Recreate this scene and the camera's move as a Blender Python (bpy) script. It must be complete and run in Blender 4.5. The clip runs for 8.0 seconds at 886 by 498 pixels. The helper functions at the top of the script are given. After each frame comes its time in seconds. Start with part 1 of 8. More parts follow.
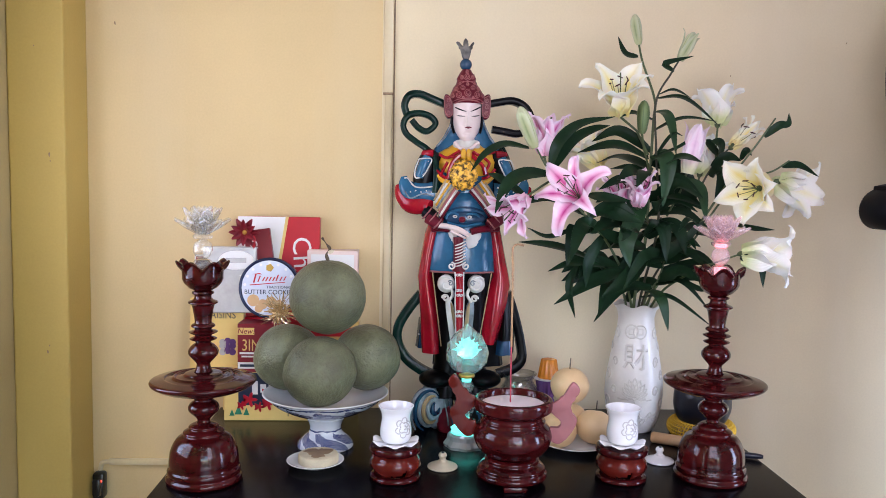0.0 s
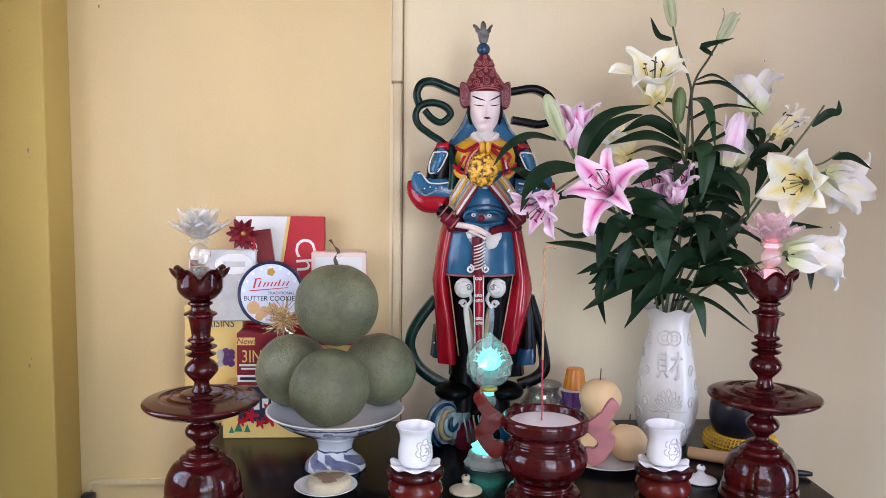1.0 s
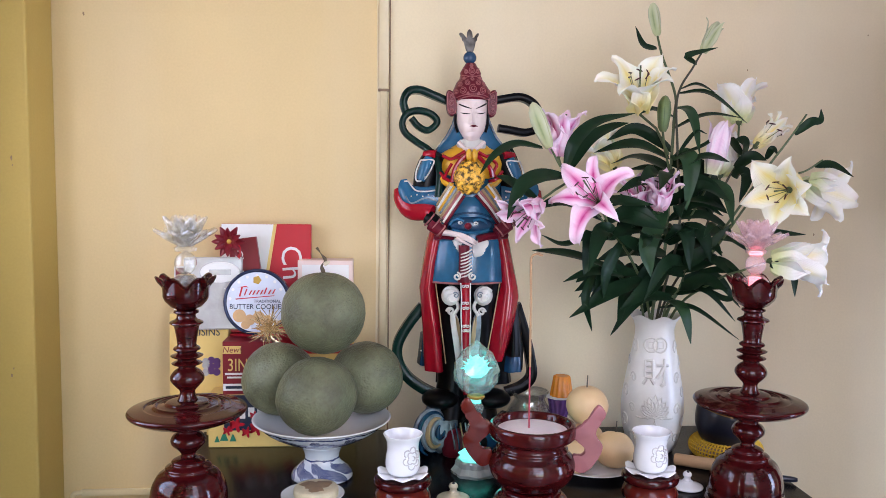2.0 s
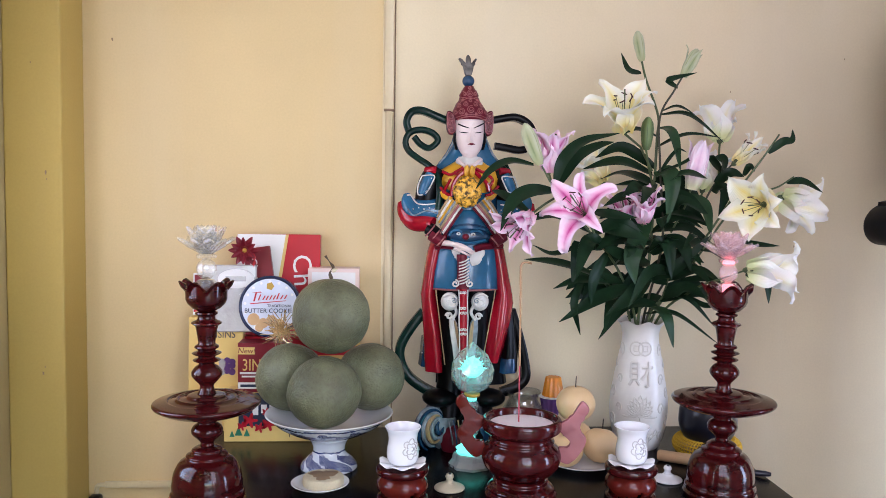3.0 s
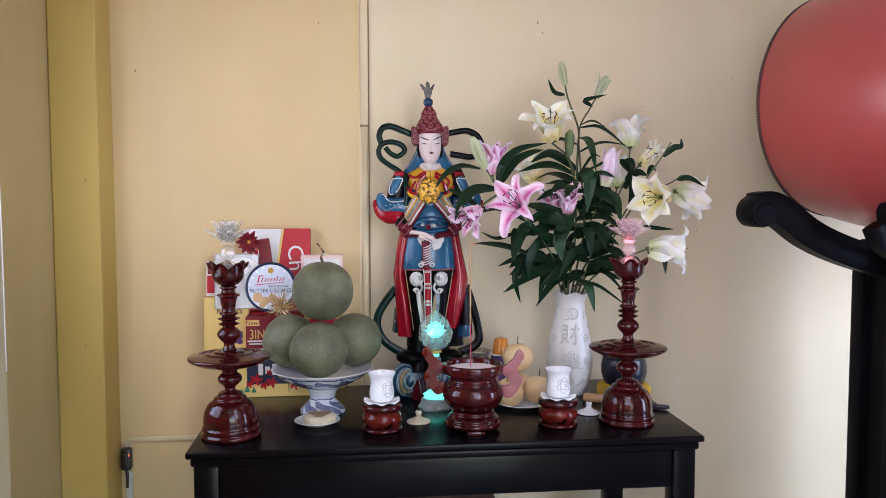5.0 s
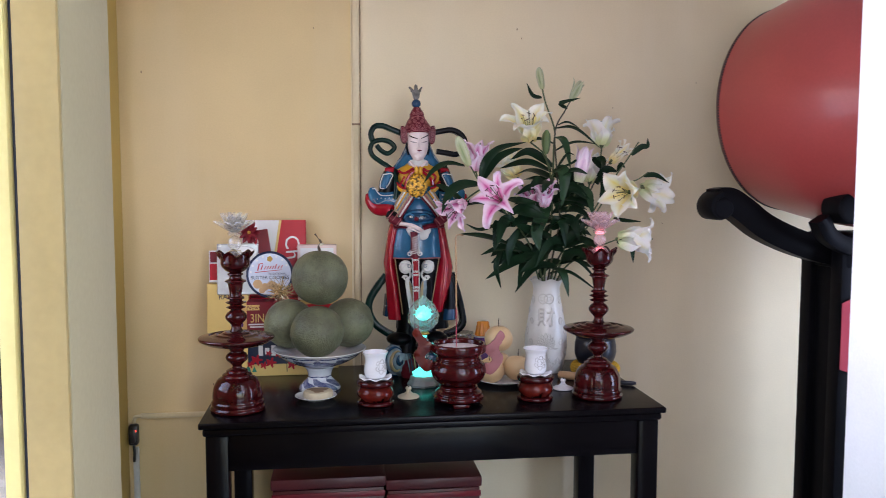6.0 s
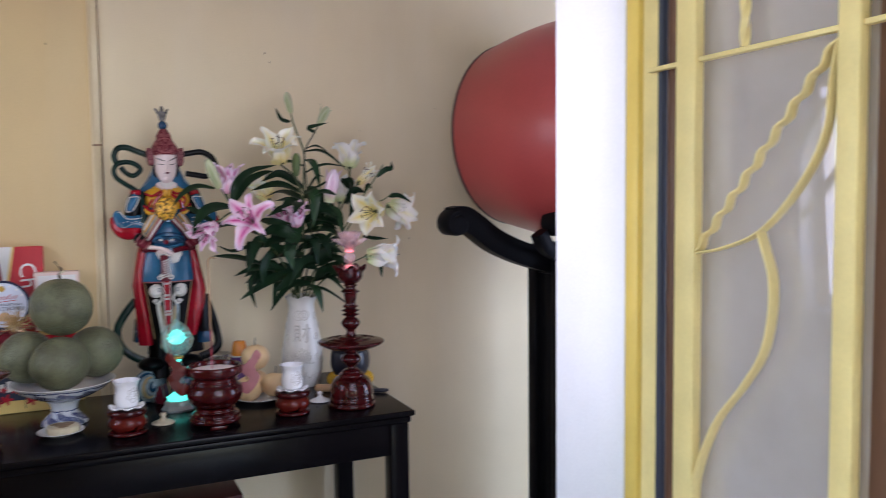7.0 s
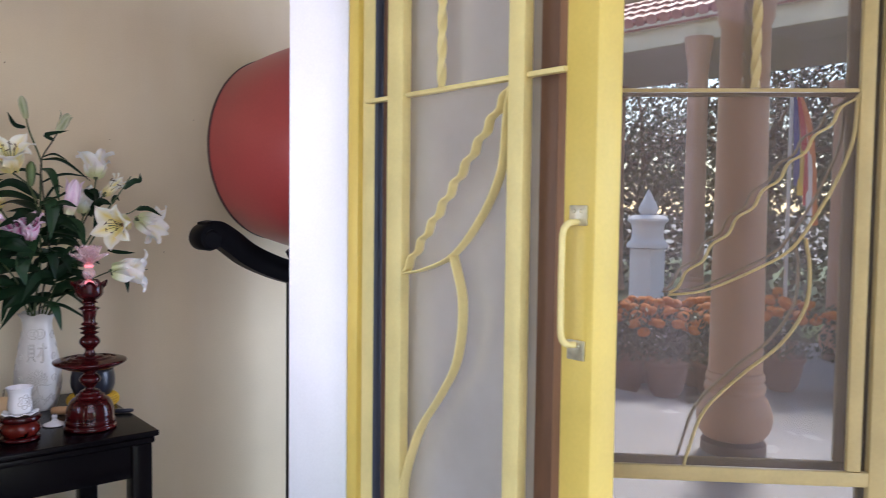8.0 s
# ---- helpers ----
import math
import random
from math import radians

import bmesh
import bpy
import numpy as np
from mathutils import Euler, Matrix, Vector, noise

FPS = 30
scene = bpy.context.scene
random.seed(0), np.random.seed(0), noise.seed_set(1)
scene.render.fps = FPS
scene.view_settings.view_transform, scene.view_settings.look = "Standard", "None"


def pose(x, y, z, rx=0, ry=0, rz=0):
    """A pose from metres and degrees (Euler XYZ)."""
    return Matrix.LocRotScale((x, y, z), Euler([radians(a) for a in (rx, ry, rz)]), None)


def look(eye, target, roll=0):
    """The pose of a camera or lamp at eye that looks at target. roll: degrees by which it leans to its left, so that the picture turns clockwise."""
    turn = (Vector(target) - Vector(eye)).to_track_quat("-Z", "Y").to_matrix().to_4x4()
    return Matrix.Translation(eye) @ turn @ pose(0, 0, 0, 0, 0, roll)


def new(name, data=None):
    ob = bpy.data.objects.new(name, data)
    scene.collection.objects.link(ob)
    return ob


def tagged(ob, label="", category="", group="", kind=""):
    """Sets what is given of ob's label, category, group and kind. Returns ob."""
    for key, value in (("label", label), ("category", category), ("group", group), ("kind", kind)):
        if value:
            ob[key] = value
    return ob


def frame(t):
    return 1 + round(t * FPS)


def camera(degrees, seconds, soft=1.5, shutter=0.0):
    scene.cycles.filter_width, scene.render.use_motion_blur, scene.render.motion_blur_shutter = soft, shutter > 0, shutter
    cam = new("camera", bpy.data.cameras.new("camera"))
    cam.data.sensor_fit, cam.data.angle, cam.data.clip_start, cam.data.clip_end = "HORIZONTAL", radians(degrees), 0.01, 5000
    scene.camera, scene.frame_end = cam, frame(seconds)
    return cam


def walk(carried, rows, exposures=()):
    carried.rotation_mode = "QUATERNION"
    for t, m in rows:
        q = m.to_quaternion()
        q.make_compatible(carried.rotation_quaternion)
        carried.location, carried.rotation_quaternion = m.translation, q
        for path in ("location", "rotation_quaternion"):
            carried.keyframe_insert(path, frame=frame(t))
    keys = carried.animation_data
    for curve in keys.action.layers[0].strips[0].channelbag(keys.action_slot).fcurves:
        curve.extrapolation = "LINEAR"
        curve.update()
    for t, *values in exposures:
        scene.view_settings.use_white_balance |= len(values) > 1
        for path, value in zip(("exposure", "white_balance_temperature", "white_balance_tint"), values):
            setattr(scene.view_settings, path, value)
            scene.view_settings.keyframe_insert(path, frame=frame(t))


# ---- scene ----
cam = camera(58.3, 8.0, 0.7, 0.25)
PATH = [
    (0, (-0.058, 0.125, 1.597), (0.039, 2.115, 1.43), 1.1),
    (0.5, (-0.097, 0.264, 1.603), (0.003, 2.253, 1.418), 1.0),
    (1, (-0.125, 0.326, 1.603), (-0.003, 2.313, 1.419), 0.7),
    (1.5, (-0.137, 0.345, 1.603), (0.03, 2.329, 1.423), 0.7),
    (3, (-0.111, 0.15, 1.608), (0.022, 2.141, 1.474), 0.9),
    (3.5, (-0.127, 0.006, 1.619), (0.003, 1.997, 1.483), 1.0),
    (4, (-0.152, -0.14, 1.615), (-0.021, 1.851, 1.477), 0.6),
    (4.4, (-0.134, -0.296, 1.617), (0.017, 1.694, 1.489), -0.5),
    (4.5, (-0.137, -0.306, 1.616), (0.025, 1.683, 1.483), -0.7),
    (4.7, (-0.132, -0.358, 1.607), (0.056, 1.629, 1.479), -0.6),
    (5.8, (-0.189, -0.659, 1.579), (0.036, 1.324, 1.446), 0.5),
    (6, (-0.206, -0.701, 1.61), (0.058, 1.276, 1.458), 0.1),
    (6.5, (-0.238, -0.788, 1.61), (0.270, 1.144, 1.476), -0.5),
    (7, (-0.21, -0.848, 1.656), (0.625, 0.965, 1.525), -0.6),
    (7.1, (-0.198, -0.855, 1.662), (0.707, 0.924, 1.536), -0.7),
    (7.5, (-0.169, -0.924, 1.678), (0.935, 0.739, 1.555), 0.2),
    (8, (-0.105, -1.006, 1.683), (1.164, 0.536, 1.579), 0.7),
]
# the camera darkens its picture a little as the bright doorway comes into view
EXPOSURE = [(0.0, 3.12), (4.5, 3.04), (5.8, 2.66), (6.5, 2.55), (7.0, 2.42), (7.5, 2.36), (8.0, 2.36)]
walk(cam, [(t, look(eye, target, roll)) for t, eye, target, roll in PATH], EXPOSURE)

# ---- world, sun, exposure ----
world = bpy.data.worlds.new("overcast_sky")
scene.world = world
world.use_nodes = True
wn = world.node_tree.nodes
sky = wn.new("ShaderNodeTexSky")
sky.sky_type = "NISHITA"
sky.sun_disc = False
sky.sun_elevation = radians(48)
sky.sun_rotation = radians(205)
sky.air_density = 1.0
sky.dust_density = 0.6
world.node_tree.links.new(sky.outputs[0], wn["Background"].inputs[0])
wn["Background"].inputs[1].default_value = 0.15

sun_data = bpy.data.lights.new("sun", "SUN")
sun_data.energy = 2.9
sun_data.angle = radians(12)
sun_data.color = (1.0, 0.96, 0.9)
sun = new("sun", sun_data)
sun.matrix_world = look((-6, -13, 16), (0, 0, 0))


# area lamps standing in for sky light through the doorway and the side window, plus one fill lamp
def area_lamp(name, m, w, h, watts, colour=(0.68, 0.695, 1.0)):
    d = bpy.data.lights.new(name, "AREA")
    d.shape, d.size, d.size_y, d.energy, d.color = "RECTANGLE", w, h, watts, colour
    o = new(name, d)
    o.matrix_world = m
    return o


area_lamp("doorway_daylight", look((0.42, 0.76, 1.8), (0.9, 2.84, 1.75)), 0.7, 1.3, 2.15, (0.73, 0.7, 0.94))
# Added fill lamp brightening the right wall; no second doorway is seen there.
area_lamp("right_wall_fill_lamp", look((3.2, 0.74, 1.4), (1.3, 2.8, 1.45)), 1.0, 1.8, 9.0, (0.58, 0.69, 1.1))
area_lamp("window_daylight", look((-1.34, 1.703, 1.66), (0.5, 1.85, 1.5)), 0.9, 1.1, 2.0)


# ---- materials ----
def mat(name, base, rough=0.5, metal=0.0, dark=0.75, scale=3.0, fine=60.0, bump=0.1, coat=0.0, spec=0.5,
        stretch=(1, 1, 1), spread=0.6):
    """Painted, lacquered or raw surface with variation at two scales and fine relief."""
    m = bpy.data.materials.new(name)
    m.use_nodes = True
    nt = m.node_tree
    b = nt.nodes["Principled BSDF"]
    tc = nt.nodes.new("ShaderNodeTexCoord")
    mp = nt.nodes.new("ShaderNodeMapping")
    mp.inputs["Scale"].default_value = stretch
    nt.links.new(tc.outputs["Object"], mp.inputs[0])
    n1 = nt.nodes.new("ShaderNodeTexNoise")
    n1.inputs["Scale"].default_value = scale
    n1.inputs["Detail"].default_value = 5
    n2 = nt.nodes.new("ShaderNodeTexNoise")
    n2.inputs["Scale"].default_value = fine
    n2.inputs["Detail"].default_value = 4
    for n in (n1, n2):
        nt.links.new(mp.outputs[0], n.inputs["Vector"])
    mx = nt.nodes.new("ShaderNodeMath")
    mx.operation = "MULTIPLY_ADD"
    mx.inputs[1].default_value = 0.35
    nt.links.new(n2.outputs[0], mx.inputs[0])
    nt.links.new(n1.outputs[0], mx.inputs[2])
    rp = nt.nodes.new("ShaderNodeValToRGB")
    lo = 0.65 - spread * 0.5
    rp.color_ramp.elements[0].position = max(0.0, lo)
    rp.color_ramp.elements[1].position = min(1.0, lo + spread)
    rp.color_ramp.elements[0].color = (*[c * dark for c in base], 1)
    rp.color_ramp.elements[1].color = (*[min(1, c * (2 - dark) ** 0.5) for c in base], 1)
    nt.links.new(mx.outputs[0], rp.inputs[0])
    nt.links.new(rp.outputs[0], b.inputs["Base Color"])
    rr = nt.nodes.new("ShaderNodeMapRange")
    rr.inputs["To Min"].default_value = max(0.02, rough * 0.8)
    rr.inputs["To Max"].default_value = min(1, rough * 1.25)
    nt.links.new(n1.outputs[0], rr.inputs[0])
    nt.links.new(rr.outputs[0], b.inputs["Roughness"])
    b.inputs["Metallic"].default_value = metal
    b.inputs["Coat Weight"].default_value = coat
    b.inputs["Coat Roughness"].default_value = 0.08
    b.inputs["Specular IOR Level"].default_value = spec
    if bump:
        bp = nt.nodes.new("ShaderNodeBump")
        bp.inputs["Strength"].default_value = bump
        bp.inputs["Distance"].default_value = 0.002
        nt.links.new(n2.outputs[0], bp.inputs["Height"])
        nt.links.new(bp.outputs[0], b.inputs["Normal"])
    return m


def pane_mat(name, tint, gloss, haze=0.0, haze_colour=(0.5, 0.47, 0.45)):
    """Window pane or crystal: a see-through film with a mirror-like surface stronger at grazing angles, and a diffuse
    haze painted in for dusty glare and sparkle.
    """
    m = bpy.data.materials.new(name)
    m.use_nodes = True
    nt = m.node_tree
    nt.nodes.remove(nt.nodes["Principled BSDF"])
    out = nt.nodes["Material Output"]
    tr = nt.nodes.new("ShaderNodeBsdfTransparent")
    tr.inputs[0].default_value = (*tint, 1)
    df = nt.nodes.new("ShaderNodeBsdfDiffuse")
    df.inputs[0].default_value = (*haze_colour, 1)
    film = nt.nodes.new("ShaderNodeMixShader")
    tc = nt.nodes.new("ShaderNodeTexCoord")
    nz = nt.nodes.new("ShaderNodeTexNoise")
    nz.inputs["Scale"].default_value = 4
    nz.inputs["Detail"].default_value = 6
    nt.links.new(tc.outputs["Object"], nz.inputs["Vector"])
    mr = nt.nodes.new("ShaderNodeMapRange")
    mr.inputs["From Min"].default_value = 0.3
    mr.inputs["From Max"].default_value = 0.7
    mr.inputs["To Min"].default_value = haze * 0.85
    mr.inputs["To Max"].default_value = haze * 1.1
    nt.links.new(nz.outputs[0], mr.inputs[0])
    nt.links.new(mr.outputs[0], film.inputs[0])
    nt.links.new(tr.outputs[0], film.inputs[1])
    nt.links.new(df.outputs[0], film.inputs[2])
    gl = nt.nodes.new("ShaderNodeBsdfGlossy")
    gl.inputs["Roughness"].default_value = 0.012
    lw = nt.nodes.new("ShaderNodeLayerWeight")
    lw.inputs[0].default_value = 0.5
    pw = nt.nodes.new("ShaderNodeMath")
    pw.operation = "POWER"
    pw.inputs[1].default_value = 4.0
    nt.links.new(lw.outputs["Facing"], pw.inputs[0])
    f0 = ((gloss - 1) / (gloss + 1)) ** 2
    fr = nt.nodes.new("ShaderNodeMath")
    fr.operation = "MULTIPLY_ADD"
    fr.inputs[1].default_value = 1 - f0
    fr.inputs[2].default_value = f0
    nt.links.new(pw.outputs[0], fr.inputs[0])
    mix = nt.nodes.new("ShaderNodeMixShader")
    nt.links.new(fr.outputs[0], mix.inputs[0])
    nt.links.new(film.outputs[0], mix.inputs[1])
    nt.links.new(gl.outputs[0], mix.inputs[2])
    nt.links.new(mix.outputs[0], out.inputs[0])
    return m


def glow_mat(name, col, strength):
    m = bpy.data.materials.new(name)
    m.use_nodes = True
    b = m.node_tree.nodes["Principled BSDF"]
    b.inputs["Base Color"].default_value = (*col, 1)
    b.inputs["Emission Color"].default_value = (*col, 1)
    b.inputs["Emission Strength"].default_value = strength
    return m


def petal_mat(name, edge, mid, core, throat_at=0.32, green=0.0, throat=(0.62, 0.66, 0.34)):
    """Lily petal: colours run across (u) and along (v) the petal, with fine veins."""
    m = bpy.data.materials.new(name)
    m.use_nodes = True
    nt = m.node_tree
    b = nt.nodes["Principled BSDF"]
    uv = nt.nodes.new("ShaderNodeUVMap")
    sp = nt.nodes.new("ShaderNodeSeparateXYZ")
    nt.links.new(uv.outputs[0], sp.inputs[0])
    off = nt.nodes.new("ShaderNodeMath")
    off.operation = "SUBTRACT"
    off.inputs[1].default_value = 0.5
    nt.links.new(sp.outputs[0], off.inputs[0])
    ab = nt.nodes.new("ShaderNodeMath")
    ab.operation = "ABSOLUTE"
    nt.links.new(off.outputs[0], ab.inputs[0])
    tc = nt.nodes.new("ShaderNodeTexCoord")
    nz = nt.nodes.new("ShaderNodeTexNoise")
    nz.inputs["Scale"].default_value = 45
    nt.links.new(tc.outputs["Object"], nz.inputs["Vector"])
    jit = nt.nodes.new("ShaderNodeMath")
    jit.operation = "MULTIPLY_ADD"
    jit.inputs[1].default_value = 0.16
    nt.links.new(nz.outputs[0], jit.inputs[0])
    nt.links.new(ab.outputs[0], jit.inputs[2])
    across = nt.nodes.new("ShaderNodeValToRGB")
    e = across.color_ramp.elements
    e[0].position, e[0].color = 0.07, (*core, 1)
    e[1].position, e[1].color = 0.4, (*edge, 1)
    k = e.new(0.2)
    k.color = (*mid, 1)
    nt.links.new(jit.outputs[0], across.inputs[0])
    along = nt.nodes.new("ShaderNodeValToRGB")
    a = along.color_ramp.elements
    a[0].position, a[0].color = throat_at * 0.25, (1, 1, 1, 1)
    a[1].position, a[1].color = throat_at, (0, 0, 0, 1)
    nt.links.new(sp.outputs[1], along.inputs[0])
    tip = nt.nodes.new("ShaderNodeValToRGB")
    t = tip.color_ramp.elements
    t[0].position, t[0].color = 0.6, (0, 0, 0, 1)
    t[1].position, t[1].color = 1.0, (1, 1, 1, 1)
    nt.links.new(sp.outputs[1], tip.inputs[0])
    m1 = nt.nodes.new("ShaderNodeMixRGB")
    m1.inputs[2].default_value = (*edge, 1)
    nt.links.new(tip.outputs[0], m1.inputs[0])
    nt.links.new(across.outputs[0], m1.inputs[1])
    m2 = nt.nodes.new("ShaderNodeMixRGB")
    m2.inputs[2].default_value = (*[c * (1 - 0.58 * green) for c in throat], 1)
    nt.links.new(along.outputs[0], m2.inputs[0])
    nt.links.new(m1.outputs[0], m2.inputs[1])
    nt.links.new(m2.outputs[0], b.inputs["Base Color"])
    b.inputs["Roughness"].default_value = 0.5
    b.inputs["Subsurface Weight"].default_value = 0.25
    b.inputs["Subsurface Radius"].default_value = (0.01, 0.006, 0.006)
    wv = nt.nodes.new("ShaderNodeTexWave")
    wv.inputs["Scale"].default_value = 5
    wv.inputs["Distortion"].default_value = 1.5
    nt.links.new(uv.outputs[0], wv.inputs["Vector"])
    bp = nt.nodes.new("ShaderNodeBump")
    bp.inputs["Strength"].default_value = 0.25
    bp.inputs["Distance"].default_value = 0.002
    nt.links.new(wv.outputs[0], bp.inputs["Height"])
    nt.links.new(bp.outputs[0], b.inputs["Normal"])
    return m


def plaster_mat(name, base, worn, streak=0.4):
    """Roller-painted plaster: broad uneven patches, faint drips, small chips."""
    m = mat(name, base, rough=0.62, dark=0.86, scale=1.5, fine=150, bump=0.16, spec=0.35, spread=0.6)
    nt = m.node_tree
    b = nt.nodes["Principled BSDF"]
    src = b.inputs["Base Color"].links[0].from_socket
    tc = nt.nodes.new("ShaderNodeTexCoord")
    mp = nt.nodes.new("ShaderNodeMapping")
    mp.inputs["Scale"].default_value = (2.2, 2.2, 0.35)
    nt.links.new(tc.outputs["Object"], mp.inputs[0])
    nz = nt.nodes.new("ShaderNodeTexNoise")
    nz.inputs["Scale"].default_value = 2.5
    nz.inputs["Detail"].default_value = 6
    nt.links.new(mp.outputs[0], nz.inputs["Vector"])
    rp = nt.nodes.new("ShaderNodeValToRGB")
    rp.color_ramp.elements[0].position = 0.5
    rp.color_ramp.elements[1].position = 0.78
    rp.color_ramp.elements[1].color = (streak, streak, streak, 1)
    nt.links.new(nz.outputs[0], rp.inputs[0])
    mx = nt.nodes.new("ShaderNodeMixRGB")
    mx.inputs[2].default_value = (*worn, 1)
    nt.links.new(rp.outputs[0], mx.inputs[0])
    nt.links.new(src, mx.inputs[1])
    nt.links.new(mx.outputs[0], b.inputs["Base Color"])
    return m


def porcelain_blue(name, z0=0.0, z1=0.1, count=9.0, slant=0.9, cover=0.4):
    """White glaze with a ring of brushed cobalt leaves between two heights of a turned body, and a border line."""
    m = mat(name, (0.7, 0.74, 0.8), rough=0.12, dark=0.9, bump=0.02, coat=0.4)
    nt = m.node_tree
    b = nt.nodes["Principled BSDF"]
    src = b.inputs["Base Color"].links[0].from_socket

    def op(kind, x, y=0.0, z=0.0):
        n = nt.nodes.new("ShaderNodeMath")
        n.operation = kind
        for k, q in enumerate((x, y, z)):
            if isinstance(q, (int, float)):
                n.inputs[k].default_value = q
            else:
                nt.links.new(q, n.inputs[k])
        return n.outputs[0]

    tc = nt.nodes.new("ShaderNodeTexCoord")
    sp = nt.nodes.new("ShaderNodeSeparateXYZ")
    nt.links.new(tc.outputs["Object"], sp.inputs[0])
    nz = nt.nodes.new("ShaderNodeTexNoise")
    nz.inputs["Scale"].default_value = 45
    nz.inputs["Detail"].default_value = 3
    nt.links.new(tc.outputs["Object"], nz.inputs["Vector"])
    wob = op("SUBTRACT", nz.outputs[0], 0.5)
    v = op("DIVIDE", op("SUBTRACT", sp.outputs[2], z0), z1 - z0)
    v = op("ADD", v, op("MULTIPLY", wob, 0.25))
    u = op("MULTIPLY", op("ARCTAN2", sp.outputs[1], sp.outputs[0]), count / 6.28319)
    u = op("ADD", op("ADD", u, op("MULTIPLY", v, slant)), op("MULTIPLY", wob, 0.3))
    across = op("ABSOLUTE", op("SUBTRACT", op("FRACT", u), 0.5))
    width = op("MULTIPLY", op("SINE", op("MULTIPLY", op("MINIMUM", op("MAXIMUM", v, 0.0), 1.0), 3.1416)), cover)
    leaf = op("GREATER_THAN", width, across)
    vein = op("GREATER_THAN", op("ABSOLUTE", op("SINE", op("ADD", op("MULTIPLY", across, 34.0), op("MULTIPLY", v, 9.0)))), 0.42)
    rim = op("LESS_THAN", op("ABSOLUTE", op("SUBTRACT", v, 1.08)), 0.045)
    ink = op("MAXIMUM", op("MULTIPLY", leaf, op("MULTIPLY_ADD", vein, 0.5, 0.5)), rim)
    ink = op("MULTIPLY", ink, op("MULTIPLY_ADD", nz.outputs[0], 0.7, 0.55))
    mx = nt.nodes.new("ShaderNodeMixRGB")
    mx.use_clamp = True
    mx.inputs[2].default_value = (0.012, 0.026, 0.15, 1)
    nt.links.new(ink, mx.inputs[0])
    nt.links.new(src, mx.inputs[1])
    nt.links.new(mx.outputs[0], b.inputs["Base Color"])
    return m


M_WALL_Y = plaster_mat("wall_paint_yellow", (0.72, 0.545, 0.285), (0.73, 0.6, 0.38))
M_WALL_C = plaster_mat("wall_paint_cream", (0.79, 0.67, 0.445), (0.8, 0.71, 0.53), 0.4)
M_OCHRE = plaster_mat("ochre_paint", (0.5, 0.355, 0.1), (0.53, 0.4, 0.14), 0.3)
M_OCHRE2 = plaster_mat("side_wall_paint", (0.45, 0.35, 0.16), (0.5, 0.4, 0.21), 0.3)
M_WHITE = plaster_mat("white_paint", (0.78, 0.775, 0.78), (0.73, 0.73, 0.74), 0.15)
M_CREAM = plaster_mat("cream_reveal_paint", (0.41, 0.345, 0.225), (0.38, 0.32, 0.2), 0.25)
M_CEIL = plaster_mat("ceiling_paint", (0.8, 0.78, 0.72), (0.76, 0.73, 0.66), 0.2)
M_FLOOR = mat("porch_tile", (0.36, 0.355, 0.37), rough=0.25, dark=0.85, scale=1.5, fine=80, bump=0.05)
M_GROUND = mat("courtyard_concrete", (0.28, 0.275, 0.27), rough=0.9, dark=0.7, scale=0.4, fine=20, bump=0.4)
M_TRUNK = mat("conduit_plastic", (0.7, 0.58, 0.36), rough=0.4, dark=0.88, bump=0.05)
M_YELLOW = mat("yellow_enamel", (0.72, 0.52, 0.125), rough=0.38, dark=0.86, scale=6, fine=120, bump=0.15)
M_YEDGE = mat("yellow_enamel_worn", (0.78, 0.63, 0.28), rough=0.45, dark=0.85, scale=9, fine=120, bump=0.2)
# Yellow grille enamel darkened in colour to look shaded; also serves an ochre stile.
M_SHADE_TONE = mat("shade_toned_enamel", (0.42, 0.3, 0.13), rough=0.45, dark=0.8, scale=8, fine=120, bump=0.15)
M_BROWN = mat("brown_wood", (0.13, 0.06, 0.035), rough=0.5, dark=0.7, scale=6, fine=40, stretch=(6, 6, 0.6), bump=0.2)
M_BROWN_L = mat("reddish_brown_wood", (0.26, 0.125, 0.07), rough=0.45, dark=0.65, scale=6, fine=40, stretch=(6, 6, 0.6), bump=0.2)
M_NAVY = mat("rubber_seal", (0.02, 0.025, 0.05), rough=0.5)
# The diffuse share paints a milky veil of reflected light over the door glass.
M_PANE = pane_mat("door_pane", (0.72, 0.68, 0.66), 2.2, 0.6, (0.58, 0.52, 0.505))
M_PANE_B = pane_mat("mirror_tinted_pane", (0.36, 0.3, 0.3), 3.4, 0.16, (0.55, 0.45, 0.4))
M_LACQ = mat("black_lacquer", (0.003, 0.0022, 0.003), rough=0.24, dark=0.6, scale=5, fine=150, bump=0.08, spec=0.15)
M_BLACKWOOD = mat("black_stand_paint", (0.004, 0.004, 0.005), rough=0.5, dark=0.6, scale=7, fine=90, bump=0.15, spec=0.08)
M_RED_LACQ = mat("oxblood_lacquer", (0.046, 0.0035, 0.004), rough=0.1, dark=0.3, scale=9, fine=60, bump=0.05, spec=0.3, coat=0.1, stretch=(1, 1, 3), spread=0.4)
M_RED_LACQ2 = mat("bright_red_lacquer", (0.11, 0.011, 0.007), rough=0.16, dark=0.5, scale=9, fine=60, bump=0.05, spec=0.25, coat=0.1)
M_PINKWOOD = mat("pink_worn_lacquer", (0.33, 0.115, 0.12), rough=0.45, dark=0.75, scale=9, fine=60, bump=0.05)
M_CHEST = mat("red_chest_paint", (0.1, 0.012, 0.014), rough=0.4, dark=0.6, scale=4, fine=50, bump=0.1)
M_DRUM = mat("red_drum_paint", (0.4, 0.06, 0.055), rough=0.38, dark=0.8, scale=2.2, fine=90, bump=0.06, coat=0.15)
